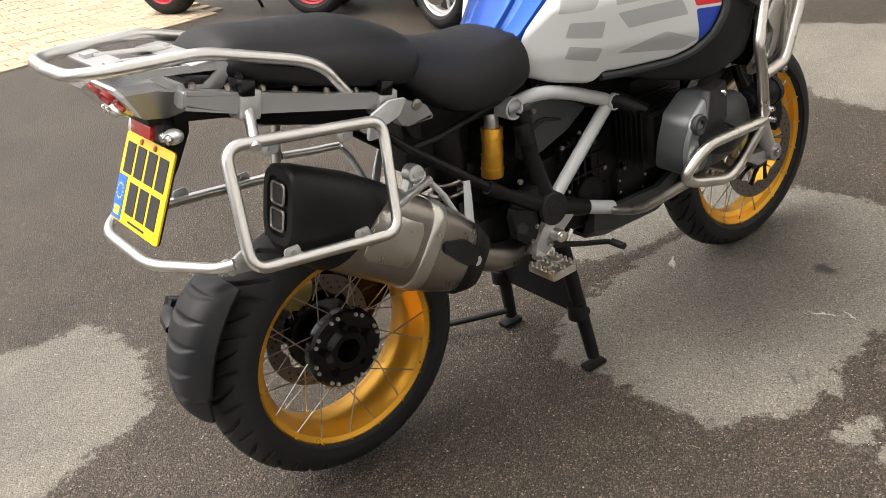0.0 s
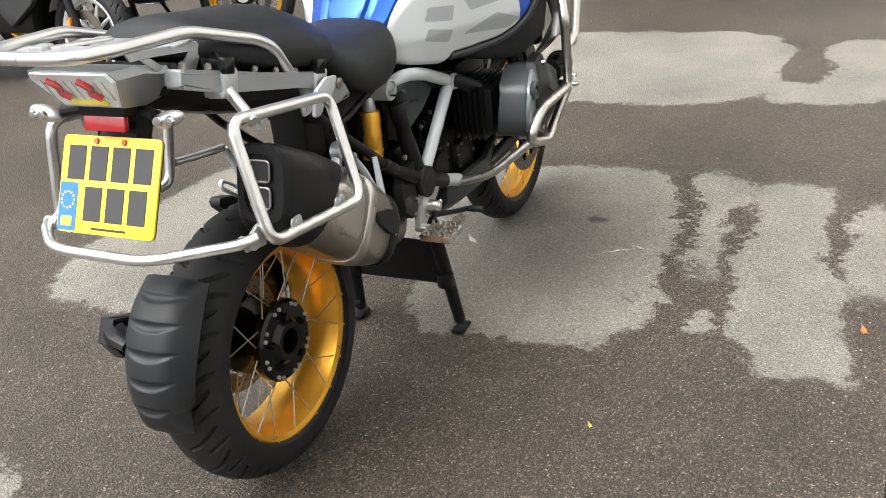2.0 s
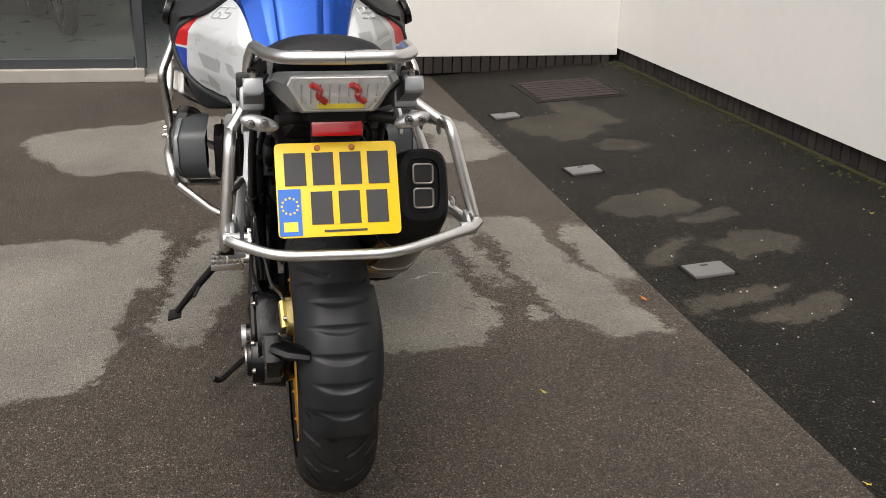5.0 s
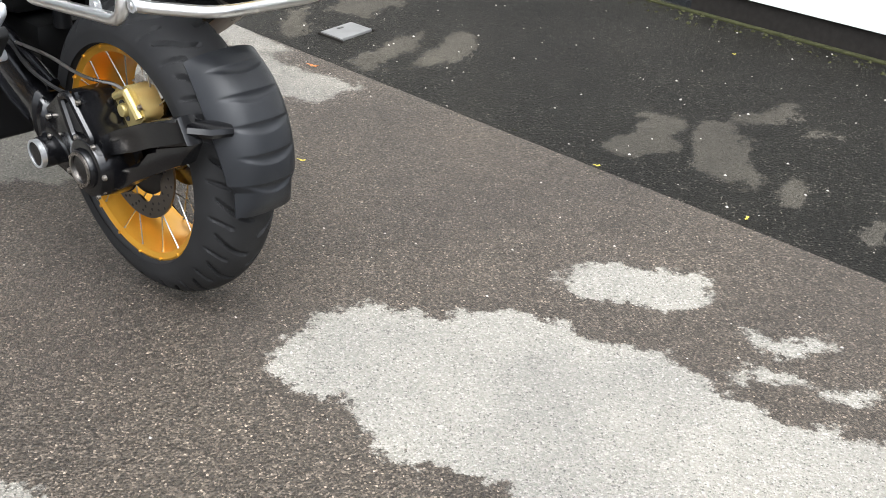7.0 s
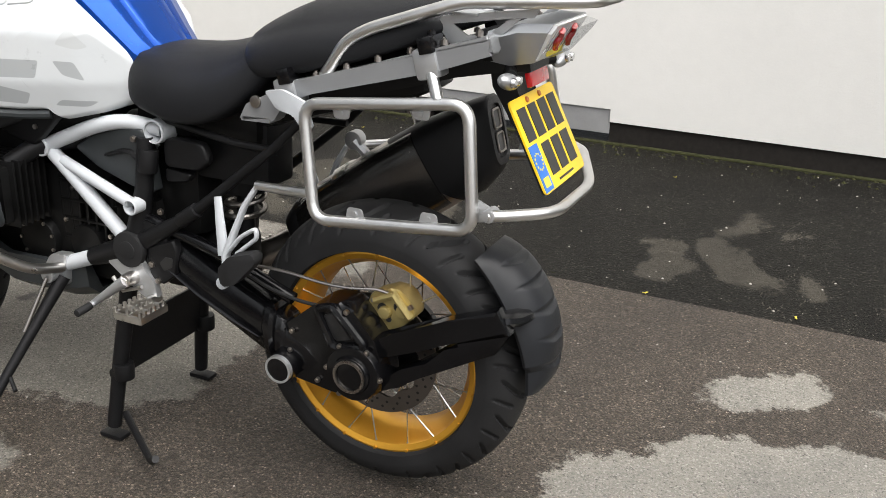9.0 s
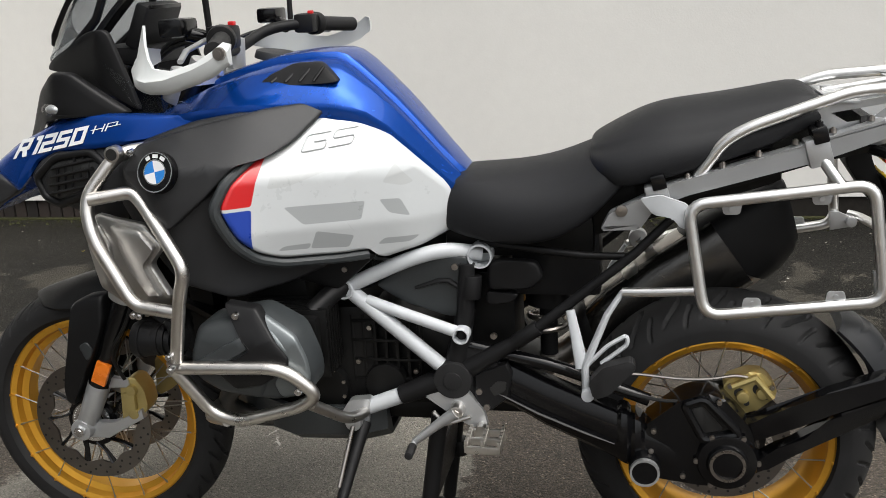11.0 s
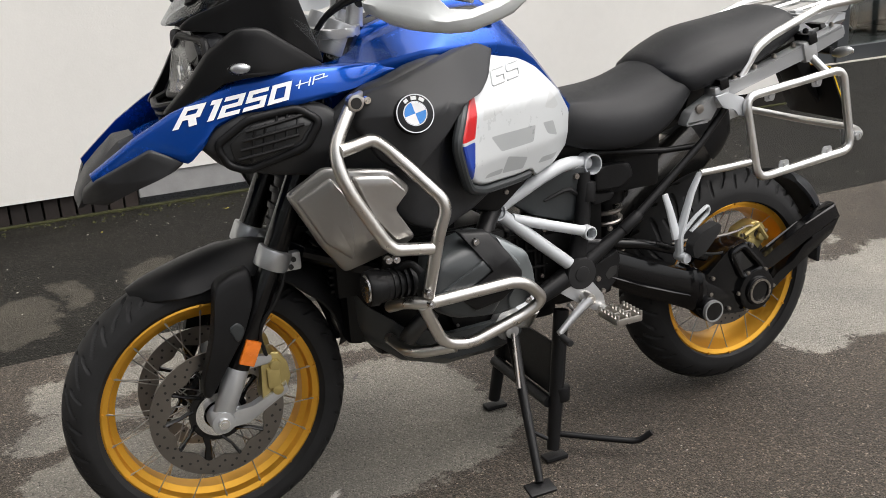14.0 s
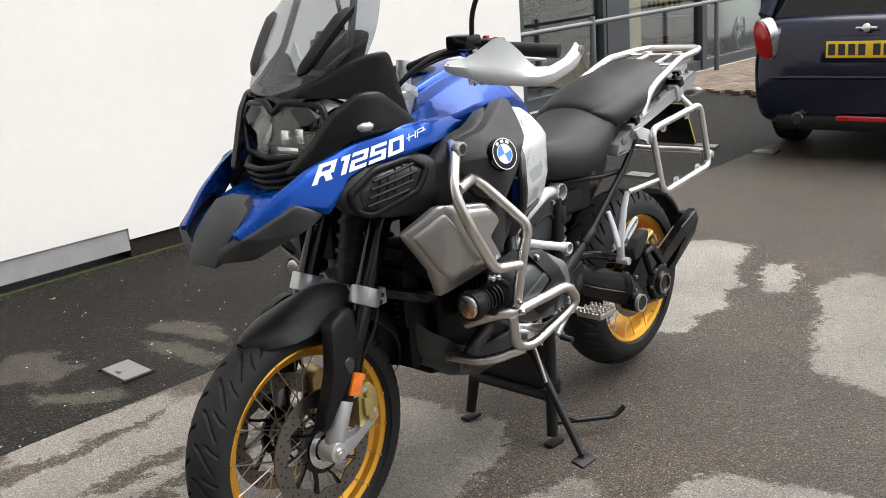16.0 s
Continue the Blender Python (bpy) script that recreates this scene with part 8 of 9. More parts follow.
# ---- luggage racks and rear carrier ----
for s, yy in ((1, 0.207), (-1, -0.255)):
    if s > 0:
        loop = [(0.1, 0.196, 0.89), (-0.23, 0.196, 0.928), (-0.256, 0.218, 0.71), (0.068, 0.218, 0.676)]
    else:
        loop = [(0.11, -0.212, 0.885), (-0.226, -0.226, 0.944), (-0.252, -0.284, 0.73), (0.062, -0.284, 0.682)]
    o = s * (0.012 if s > 0 else 0.02)
    tube("luggage_rack", loop, 0.0115, RACKST, bike, 0.035, True, "bare steel luggage rack loop")
    bm = bmesh.new()
    sweep(bm, [(-0.135, s * 0.155, 0.98), (-0.172, yy - o, 0.925)], 0.011, 12)
    part("rack_stay", bm, RACKST, bike, "steel stay of the luggage rack")
    bm = bmesh.new()
    sweep(bm, [(0.223, s * 0.178, 0.708), (0.15, (yy + s * 0.178) / 2, 0.714), (0.085, yy, 0.722)], 0.0095, 12)
    part("rack_stay", bm, RACKST, bike, "steel stay of the luggage rack")
    bm = bmesh.new()
    prism(bm, [(-0.235, 0.765), (-0.255, 0.765), (-0.3, 0.745), (-0.295, 0.73), (-0.24, 0.72)], yy - 0.01, yy - 0.002, "y", 0.002)
    cyl(bm, (-0.283, yy - 0.02, 0.742), (-0.283, yy + 0.012, 0.742), 0.012, 0.012, 16, 0.002)
    part("rack_lug", bm, ALU, bike, "small bracket on the rack")
    (ax0, ay0, az0), (ax1, ay1, az1), (bx1, by1, bz1), (bx0, by0, bz0) = loop
    for x, d in ((0.02, -1), (-0.14, -1), (-0.02, 1), (-0.17, 1)):
        if d < 0:
            f = (x - ax0) / (ax1 - ax0)
            yl, z = ay0 + (ay1 - ay0) * f, az0 + (az1 - az0) * f
        else:
            f = (x - bx0) / (bx1 - bx0)
            yl, z = by0 + (by1 - by0) * f, bz0 + (bz1 - bz0) * f
        bm = bmesh.new()
        prism(bm, [(x - 0.02, z), (x + 0.02, z), (x + 0.015, z + d * 0.028), (x - 0.015, z + d * 0.028)], yl - 0.003, yl, "y", 0.001, 0.006)
        cyl(bm, (x, yl - 0.006, z + d * 0.017), (x, yl + 0.003, z + d * 0.017), 0.005, 0.005, 10)
        part("case_lug", bm, ALU, bike, "small steel case lug")
tube("rack_tie", [(-0.28, 0.212, 0.742), (-0.305, 0.2, 0.742), (-0.374, 0.12, 0.736), (-0.372, -0.1, 0.731), (-0.305, -0.262, 0.75), (-0.28, -0.278, 0.754)], 0.0105, RACKST, bike, 0.045, label="steel tie tube behind the wheel")
for s in (1, -1):
    tube("carrier_rail", [(0.082, s * 0.151, 0.935), (0.034, s * 0.154, 1.004), (-0.012, s * 0.153, 1.03), (-0.121, s * 0.149, 1.067), (-0.19, s * 0.144, 1.09), (-0.34, s * 0.13, 1.1), (-0.412, s * 0.1, 1.104), (-0.418, 0, 1.104)], 0.0115, RACKST, bike, 0.028, label="bare steel carrier tube")
    bm = bmesh.new()
    for strip in ([(-0.13, 1.045), (-0.14, 1.06), (-0.32, 1.087), (-0.31, 1.07), (-0.27, 1.066), (-0.16, 1.048)],
                  [(-0.13, 1.045), (-0.16, 1.048), (-0.19, 1.03), (-0.186, 1.014), (-0.16, 1.01)],
                  [(-0.19, 1.03), (-0.23, 1.036), (-0.265, 1.064), (-0.285, 1.066), (-0.24, 1.024), (-0.186, 1.014)]):
        prism(bm, strip, s * 0.115, s * 0.12, "y", 0.0)
    part("carrier_bracket", bm, ALU, bike, "alloy carrier bracket")
for x, z, w in ((-0.185, 1.068, 0.13), (-0.32, 1.09, 0.12)):
    bm = bmesh.new()
    box(bm, (0.05, w * 2, 0.005), (x, 0, z), 0.001)
    for yv in (-0.06, 0.06):
        box(bm, (0.03, 0.03, 0.012), (x, yv, z + 0.004), 0.003)
    part("carrier_plate", bm, ALU, bike, "alloy cross plate of the carrier")
for s in (1, -1):
    tube("carrier_bar", [(-0.17, s * 0.05, 1.069), (-0.32, s * 0.045, 1.092)], 0.007, RACKST, bike, label="thin carrier bar")

# ---- covers let into the asphalt ----
def cover(x, y, w, d, label, turn=0.0, tip=0.0):
    ob = thing("drain_cover", label, "drain cover", (x, y, ground_z(y)), "covers along the strip")
    bm = bmesh.new()
    box(bm, (w, d, 0.014), (0, 0, 0.004), 0.003)
    part("lid", bm, IRON, ob)
    bm = bmesh.new()
    box(bm, (w + 0.02, 0.008, 0.01), (0, d / 2 + 0.006, 0.003), 0.002)
    part("frame_edge", bm, MORTAR, ob)
    bm = bmesh.new()
    box(bm, (w + 0.02, 0.008, 0.01), (0, -d / 2 - 0.006, 0.003), 0.002)
    part("frame_edge", bm, MORTAR, ob)
    # raised black bar paints the shade in the lid's lifting slot
    bm = bmesh.new()
    box(bm, (0.012, 0.03, 0.004), (w * 0.3, 0, 0.011), 0.001)
    part("lift_slot", bm, INK, ob)
    ob.rotation_euler = (math.atan(-RISE) if y < LINE_Y else 0, 0, radians(turn))
    return ob


for x, y, t in ((1.12, -1.59, 1), (2.53, -1.59, 4), (3.82, -1.53, 2), (-2.85, -1.63, 10), (-3.95, -1.7, 12), (-3.98, -1.24, 6)):
    cover(x, y, 0.12, 0.165, "small square grey metal drain cover in the asphalt", t)
big = thing("grating", "wide rusty grating sunk in the dark asphalt", "grating", (4.43, -2.15, ground_z(-2.15)))
bm = bmesh.new()
box(bm, (0.66, 0.64, 0.012), (0, 0, 0.0), 0.002)
part("frame", bm, MORTAR, big)
for k in range(8):
    bm = bmesh.new()
    box(bm, (0.06, 0.56, 0.012), (-0.27 + 0.077 * k, 0, 0.008), 0.003)
    part("slat", bm, BRICK, big)
big.rotation_euler = (math.atan(-RISE), 0, 0)


def leaf(x, y, mat, label, r=0.018, turn=0.0):
    bm = bmesh.new()
    n = 10
    vs = []
    for k in range(n):
        a = 2 * math.pi * k / n
        q = r * (1 + 0.35 * math.cos(2 * a)) * (0.75 + 0.25 * math.cos(5 * a))
        vs.append((q * math.cos(a), q * 0.6 * math.sin(a), 0.002 + 0.004 * math.cos(a) ** 2))
    top = [bm.verts.new(v) for v in vs]
    low = [bm.verts.new((a, b, c - 0.0012)) for a, b, c in vs]
    bm.faces.new(top)
    bm.faces.new(low)
    for k in range(n):
        bm.faces.new((top[k], top[(k + 1) % n], low[(k + 1) % n], low[k]))
    ob = part("leaf", bm, mat)
    ob.location = (x, y, ground_z(y) + 0.001)
    ob.rotation_euler = (0, 0, turn)
    return tagged(ob, label, "leaf", "fallen leaves")


leaf(0.33, -0.68, LEAF, "small yellow leaf lying on damp asphalt", 0.012, 0.6)
leaf(0.934, -1.25, RUST, "small orange leaf lying on damp asphalt", 0.022, 0.3)
for k, (x, y) in enumerate(((0.07, -1.355), (-0.26, -1.34), (-0.74, -1.37), (2.2, -1.62), (3.0, -2.3), (1.5, -2.55), (-1.2, -2.2), (0.9, -2.6), (-0.1, -2.5), (4.3, -2.6))):
    leaf(x, y, LEAF if k % 3 else MOSS, "tiny withered leaf by the wall strip", 0.008 + 0.002 * (k % 4), k * 0.9)
# grit: pale chips scattered over the yard
bm = bmesh.new()
rng = random.Random(5)
for k in range(900):
    x, y = rng.uniform(-2.2, 4.5), rng.uniform(-2.8, 2.2)
    r = rng.uniform(0.0015, 0.0045) * (1.5 if y < LINE_Y else 1.0)
    z = ground_z(y)
    a = [bm.verts.new((x + r * math.cos(q + k), y + r * math.sin(q + k) * 0.8, z)) for q in (0, 1.6, 3.1, 4.7)]
    t = bm.verts.new((x, y, z + r * 0.8))
    for i in range(4):
        bm.faces.new((a[i], a[(i + 1) % 4], t))
tagged(part("grit", bm, SILL, None, smooth=False), "pale grit chips scattered on the asphalt", "grit", "", "stuff")
# moss tufts along the wall foot
bm = bmesh.new()
for k in range(700):
    x = rng.uniform(-2.5, FRONT_X)
    y = WALL_Y + abs(rng.gauss(0, 0.08)) + 0.01
    r = rng.uniform(0.004, 0.014)
    z = ground_z(y)
    a = [bm.verts.new((x + r * math.cos(q + k), y + r * math.sin(q + k), z)) for q in (0, 1.3, 2.5, 3.8, 5.1)]
    t = bm.verts.new((x + rng.uniform(-r, r) * 0.4, y, z + r * rng.uniform(0.4, 1.1)))
    for i in range(5):
        bm.faces.new((a[i], a[(i + 1) % 5], t))
tagged(part("moss", bm, MOSS, None), "ragged moss tufts along the wall foot", "moss", "", "stuff")


# ---- parked motorcycles by the shop ----
def repaint(root, swaps):
    for o in root.children_recursive:
        if o.type == "MESH" and o.data.materials and o.data.materials[0] in swaps:
            o.material_slots[0].link = "OBJECT"
            o.material_slots[0].material = swaps[o.data.materials[0]]


B_POSE = pose(3.75, 2.68, 0, 0, 0, -72) @ pose(0, 0, 0, -7, 0, 0) @ pose(-1.504, 0, 0)
second = copy_thing(bike, B_POSE)
second.name = "motorcycle_parked"
tagged(second, "black and grey touring motorcycle with gold wheels on its side stand", "motorcycle", "motorcycles by the shop")
repaint(second, {BLUE: GLOSSB, WHITE: DCOVER, RED: SAND, DBLUE: INK, RADP: RIMW, HGW: BLACK, DECAL: GREYPL, LETTER: SAND, PANEL: DCOVER, FRAMEW: DCOVER})


def road_bike(at, yaw, body, rimmat, label, edge=None, lean=-7):
    """A slim sports tourer leaning on its side stand; the origin is the front tyre's foot."""
    root = thing("motorcycle_parked", label, "motorcycle", (0, 0, 0), "motorcycles by the shop")
    for x, w in ((0, 0.12), (-1.42, 0.18)):
        wh = wire_wheel("wheel", (x, 0, 0.31), 0.31, w, 0.218, w * 0.7, 20, 0.8, rimmat, root, 10, "cast alloy wheel rim")
        for k in range(10):
            th = 2 * math.pi * k / 10
            bm = bmesh.new()
            sweep(bm, [(0.03 * math.cos(th + 0.25), 0, 0.03 * math.sin(th + 0.25)), (0.2 * math.cos(th), 0, 0.2 * math.sin(th))], [0.014, 0.009], 8)
            part("wheel_spoke", bm, rimmat if edge is None else GLOSSB, wh)
        bm = bmesh.new()
        cyl(bm, (0, -0.06, 0), (0, 0.06, 0), 0.045, 0.045, 24, 0.004)
        part("hub", bm, GLOSSB, wh)
        for q in ((1, -1) if x == 0 else (1,)):
            part("brake_disc", disc_mesh(0.155 if x == 0 else 0.13, 0.1, q * 0.07), DISC, wh)
    for q in (1, -1):
        bm = bmesh.new()
        cyl(bm, (0, q * 0.1, 0.3), (-0.17, q * 0.1, 0.78), 0.026, 0.026, 16)
        part("fork_leg", bm, GLOSSB, root)
        bm = bmesh.new()
        prism(bm, [(0.02, 0.3), (-0.05, 0.42), (-0.1, 0.4), (-0.09, 0.32)], q * 0.075, q * 0.12, "y", 0.008, 0.01)
        part("brake_caliper", bm, BRASS, root)
        bm = bmesh.new()
        fy = lambda x, z: q * (0.2 - 0.6 * max(0, x + 0.15) - 0.25 * max(0, z - 0.8))
        shell(bm, [(0.1, 0.87), (-0.05, 0.98), (-0.35, 0.98), (-0.6, 0.88), (-0.5, 0.8), (-0.25, 0.84), (-0.08, 0.8)], fy, 0.03, 5, 0.01, 0.03)
        part("side_fairing", bm, body, root, "moulded side fairing")
        bm = bmesh.new()
        shell(bm, [(-0.08, 0.79), (-0.25, 0.82), (-0.5, 0.79), (-0.66, 0.74), (-0.72, 0.55), (-0.5, 0.36), (-0.28, 0.5)], lambda x, z: fy(x, z) - q * 0.012, 0.03, 4, 0.01, 0.03)
        part("lower_fairing", bm, GREYPL, root, "dark lower fairing")
        bm = bmesh.new()
        box(bm, (0.012, 0.02, 0.05), (-0.035, q * 0.135, 0.4), 0.003)
        part("reflector", bm, ORANGE, root)
    bm = bmesh.new()
    rings = []
    for k in range(13):
        th = radians(55 + 100 * k / 12)
        rings.append([Vector((r * math.cos(th), u, 0.31 + r * math.sin(th))) for r, u in ((0.32, -0.07), (0.345, -0.05), (0.35, 0), (0.345, 0.05), (0.32, 0.07), (0.33, 0.04), (0.338, 0), (0.33, -0.04))])
    loft(bm, rings)
    part("front_mudguard", bm, body, root)
    bm = bmesh.new()
    rings = []
    for x, hw, zt, zb in ((0.12, 0.04, 0.9, 0.86), (0.02, 0.12, 1.02, 0.84), (-0.15, 0.17, 1.06, 0.86), (-0.4, 0.16, 1.04, 0.8), (-0.65, 0.14, 0.95, 0.75), (-0.75, 0.1, 0.84, 0.74)):
        rings.append([(x, -hw, (zt + zb) / 2), (x, -hw * 0.6, zt), (x, hw * 0.6, zt), (x, hw, (zt + zb) / 2), (x, hw * 0.6, zb), (x, -hw * 0.6, zb)])
    loft(bm, rings)
    part("tank_fairing", bm, body, root, angle=50)
    bm = bmesh.new()
    rings = []
    for x, hw, zt, zb in ((-0.66, 0.11, 0.84, 0.76), (-0.85, 0.15, 0.83, 0.74), (-1.1, 0.14, 0.88, 0.78), (-1.35, 0.1, 0.94, 0.84), (-1.6, 0.05, 0.97, 0.9)):
        rings.append([(x, -hw, (zt + zb) / 2), (x, -hw * 0.6, zt), (x, hw * 0.6, zt), (x, hw, (zt + zb) / 2), (x, hw * 0.6, zb), (x, -hw * 0.6, zb)])
    loft(bm, rings)
    part("seat", bm, SEAT, root, angle=50)
    bm = bmesh.new()
    box(bm, (0.5, 0.3, 0.36), (-0.6, 0, 0.5), 0.05)
    box(bm, (0.4, 0.12, 0.1), (-1.15, -0.05, 0.36), 0.03)
    part("engine", bm, ENGINE, root)
    bm = bmesh.new()
    cyl(bm, (-0.9, -0.16, 0.38), (-1.4, -0.19, 0.58), 0.05, 0.06, 20, 0.008)
    part("silencer", bm, DSTEEL, root)
    tube("handlebar", [(-0.4, -0.36, 1.08), (-0.25, -0.2, 1.12), (-0.2, 0, 1.1), (-0.25, 0.2, 1.12), (-0.4, 0.36, 1.08)], 0.014, BLACK, root, 0.06)
    bm = bmesh.new()
    rings = []
    for x, z, hw in ((0.06, 1.0, 0.1), (-0.02, 1.1, 0.13), (-0.12, 1.22, 0.12), (-0.18, 1.28, 0.08)):
        rings.append([Vector((x - 0.05 * abs(u) ** 2, u * hw, z)) for u in (-1, -0.5, 0, 0.5, 1)] + [Vector((x - 0.05 * abs(u) ** 2 - 0.004, u * hw, z)) for u in (1, 0.5, 0, -0.5, -1)])
    loft(bm, rings)
    ob = part("windscreen", bm, SCREEN, root)
    ob.visible_shadow = False
    tube("side_stand", [(-0.75, 0.12, 0.3), (-0.7, 0.24, 0.02)], 0.012, BLACK, root)
    root.matrix_basis = Matrix.Translation((*at, 0)) @ pose(0, 0, 0, 0, 0, yaw) @ pose(0, 0, 0, lean, 0, 0)
    return root


white_bike = road_bike((2.74, 3.08), -95, WRED, RIMW, "white and grey sports tourer parked in a row")
black_bike = road_bike((2.55, 4.3), -68, GLOSSB, RIMR, "black roadster with red-edged wheels parked in a row", edge=1)
third = copy_thing(white_bike, Matrix.Translation((7.4, 1.6, 0.03)) @ pose(0, 0, 0, 0, 0, 200))
tagged(third, "dark sports motorcycle standing inside the shop")
repaint(third, {WRED: GLOSSB, RIMW: DISC})
fourth = copy_thing(white_bike, Matrix.Translation((7.8, 0.45, 0.03)) @ pose(0, 0, 0, 0, 0, 165))
tagged(fourth, "black motorcycle standing inside the shop doorway")
repaint(fourth, {WRED: DCOVER, RIMW: DISC})
fifth = copy_thing(white_bike, Matrix.Translation((6.9, 4.0, 0.03)) @ pose(0, 0, 0, 0, 0, 150))
tagged(fifth, "white sports motorcycle standing inside the shop")
bm = bmesh.new()
box(bm, (0.004, 0.2, 0.28), (0, 0, 0), 0)
poster = part("poster", bm, LETTER, None, "small white notice stuck inside the shop glass", smooth=False)
poster.location = (FRONT_X + 0.06, 2.95, 1.2)
tagged(poster, "small white notice stuck inside the shop glass", "notice")
for k in range(5):
    bm = bmesh.new()
    box(bm, (0.002, 0.13 - 0.02 * (k % 2), 0.008), (-0.0035, 0, 0.0 - 0.025 * k), 0)
    part("print_line", bm, GREYPL, poster, smooth=False)
counter = thing("shop_counter", "pale-topped counter inside the motorcycle shop", "counter", (9.2, 3.2, 0.03))
bm = bmesh.new()
box(bm, (0.6, 2.4, 0.9), (0, 0, 0.45), 0.01)
part("counter_body", bm, ANTHRA, counter)
bm = bmesh.new()
box(bm, (0.7, 2.5, 0.04), (0, 0, 0.92), 0.006)
part("counter_top", bm, RIMW, counter)


# ---- cars ----
def hatchback(at, yaw, paint, label, group=""):
    """A small rounded hatchback; the origin is under the middle of its tail, x ahead."""
    root = thing("car", label, "car", (0, 0, 0), group)
    W = 0.86
    bm = bmesh.new()
    rings = []
    for x, hw, zb, zm, zt in ((0.0, 0.70, 0.3, 0.55, 0.78), (0.03, 0.78, 0.25, 0.55, 0.92), (0.12, 0.84, 0.2, 0.58, 0.99), (0.4, W, 0.18, 0.6, 1.0), (1.0, W, 0.16, 0.6, 0.98), (2.0, W, 0.16, 0.58, 0.95), (2.7, W, 0.16, 0.56, 0.93), (3.2, 0.84, 0.17, 0.54, 0.9), (3.6, 0.8, 0.2, 0.5, 0.8), (3.8, 0.66, 0.26, 0.46, 0.66), (3.84, 0.55, 0.3, 0.45, 0.58)):
        half = [(0, zb), (hw * 0.86, zb), (hw * 0.97, zb + 0.08), (hw, zm), (hw * 0.985, zm + (zt - zm) * 0.55), (hw * 0.93, zt - 0.03), (hw * 0.85, zt), (0, zt + 0.01)]
        rings.append([Vector((x, y, z)) for y, z in half] + [Vector((x, -y, z)) for y, z in reversed(half[1:-1])])
    loft(bm, rings)
    body = part("body", bm, paint, root, "glossy painted body", angle=50)
    md = body.modifiers.new("soft", "SUBSURF")
    md.levels = md.render_levels = 2
    # cabin: glass all round, painted roof
    bm = bmesh.new()
    rings = []
    for z, x0, x1, hw in ((0.97, 0.16, 2.95, 0.8), (1.15, 0.24, 2.6, 0.74), (1.32, 0.36, 2.35, 0.67)):
        rings.append([Vector(p) for p in rounded([(x0, -hw, z), (x1, -hw, z), (x1, hw, z), (x0, hw, z)], 0.18, 5, True)])
    loft(bm, rings)
    part("cabin_glass", bm, CARGLASS, root, "dark tinted cabin glass", angle=50)
    bm = bmesh.new()
    rings = []
    for z, x0, x1, hw in ((1.31, 0.33, 2.37, 0.68), (1.36, 0.36, 2.3, 0.66), (1.41, 0.5, 2.1, 0.56)):
        rings.append([Vector(p) for p in rounded([(x0, -hw, z), (x1, -hw, z), (x1, hw, z), (x0, hw, z)], 0.18, 5, True)])
    loft(bm, rings)
    part("roof", bm, paint, root, angle=50)
    for q in (1, -1):
        bm = bmesh.new()
        sweep(bm, [(0.2, q * 0.78, 0.98), (0.28, q * 0.74, 1.15), (0.4, q * 0.67, 1.33)], [0.06, 0.05, 0.05], 10)
        part("rear_pillar", bm, paint, root)
        # tail lamp in a bright frame
        lq = Matrix.Translation((0.02, q * 0.7, 0.83)) @ pose(0, 0, 0, 0, -12, -q * 28)
        bm = bmesh.new()
        prism(bm, [(-0.085, -0.14), (0.085, -0.14), (0.095, 0.06), (0.05, 0.15), (-0.05, 0.15), (-0.09, 0.06)], -0.02, 0.05, "x", 0.006, 0.04)
        bmesh.ops.transform(bm, matrix=lq, verts=bm.verts)
        lm = part("tail_lamp", bm, CHROME, root, "bright-framed tail lamp")
        bm = bmesh.new()
        prism(bm, [(-0.07, -0.125), (0.07, -0.125), (0.08, 0.055), (0.04, 0.135), (-0.04, 0.135), (-0.076, 0.055)], -0.035, 0.0, "x", 0.01, 0.035)
        bmesh.ops.transform(bm, matrix=lq, verts=bm.verts)
        part("lamp_lens", bm, REDLENS, lm, "red lamp lens")
        bm = bmesh.new()
        cyl(bm, (-0.03, q * 0.44, 0.29), (0.12, q * 0.44, 0.29), 0.042, 0.042, 24)
        ex = part("exhaust_tip", bm, CHROME, root, "bright round exhaust tip")
        # pipe is solid; this black disc colours in the dark of its mouth
        bm = bmesh.new()
        cyl(bm, (-0.032, q * 0.44, 0.29), (-0.02, q * 0.44, 0.29), 0.034, 0.034, 24)
        part("exhaust_hole", bm, INK, ex)
    bm = bmesh.new()
    box(bm, (0.06, 1.2, 0.1), (0.0, 0, 0.26), 0.02)
    part("valance", bm, BLACK, root, "black lower valance")
    bm = bmesh.new()
    box(bm, (0.02, 0.34, 0.035), (-0.028, 0, 0.3), 0.006)
    part("fog_reflector", bm, REDLENS, root, "red bar in the lower valance")
    bm = bmesh.new()
    sweep(bm, [(0.03, -0.7, 0.56), (0.0, -0.5, 0.57), (-0.01, 0, 0.575), (0.0, 0.5, 0.57), (0.03, 0.7, 0.56)], 0.014, 8)
    part("bumper_crease", bm, paint, root)
    bm = bmesh.new()
    box(bm, (0.02, 0.6, 0.18), (0.005, 0, 0.76), 0.01)
    pr = part("plate_recess", bm, paint, root)
    bm = bmesh.new()
    box(bm, (0.006, 0.52, 0.111), (-0.008, 0, 0.76), 0.002)
    pl = part("number_plate", bm, PLATE, root, "yellow number plate with black bars")
    for k in range(7):
        bm = bmesh.new()
        y = 0.22 - 0.066 * k - (0.03 if k > 3 else 0)
        box(bm, (0.002, 0.046, 0.075), (-0.0118, y, 0.76), 0)
        part("plate_bar", bm, INK, pl, smooth=False)
    bm = bmesh.new()
    cyl(bm, (0.0, 0, 0.9), (-0.012, 0, 0.9), 0.03, 0.028, 24, 0.003)
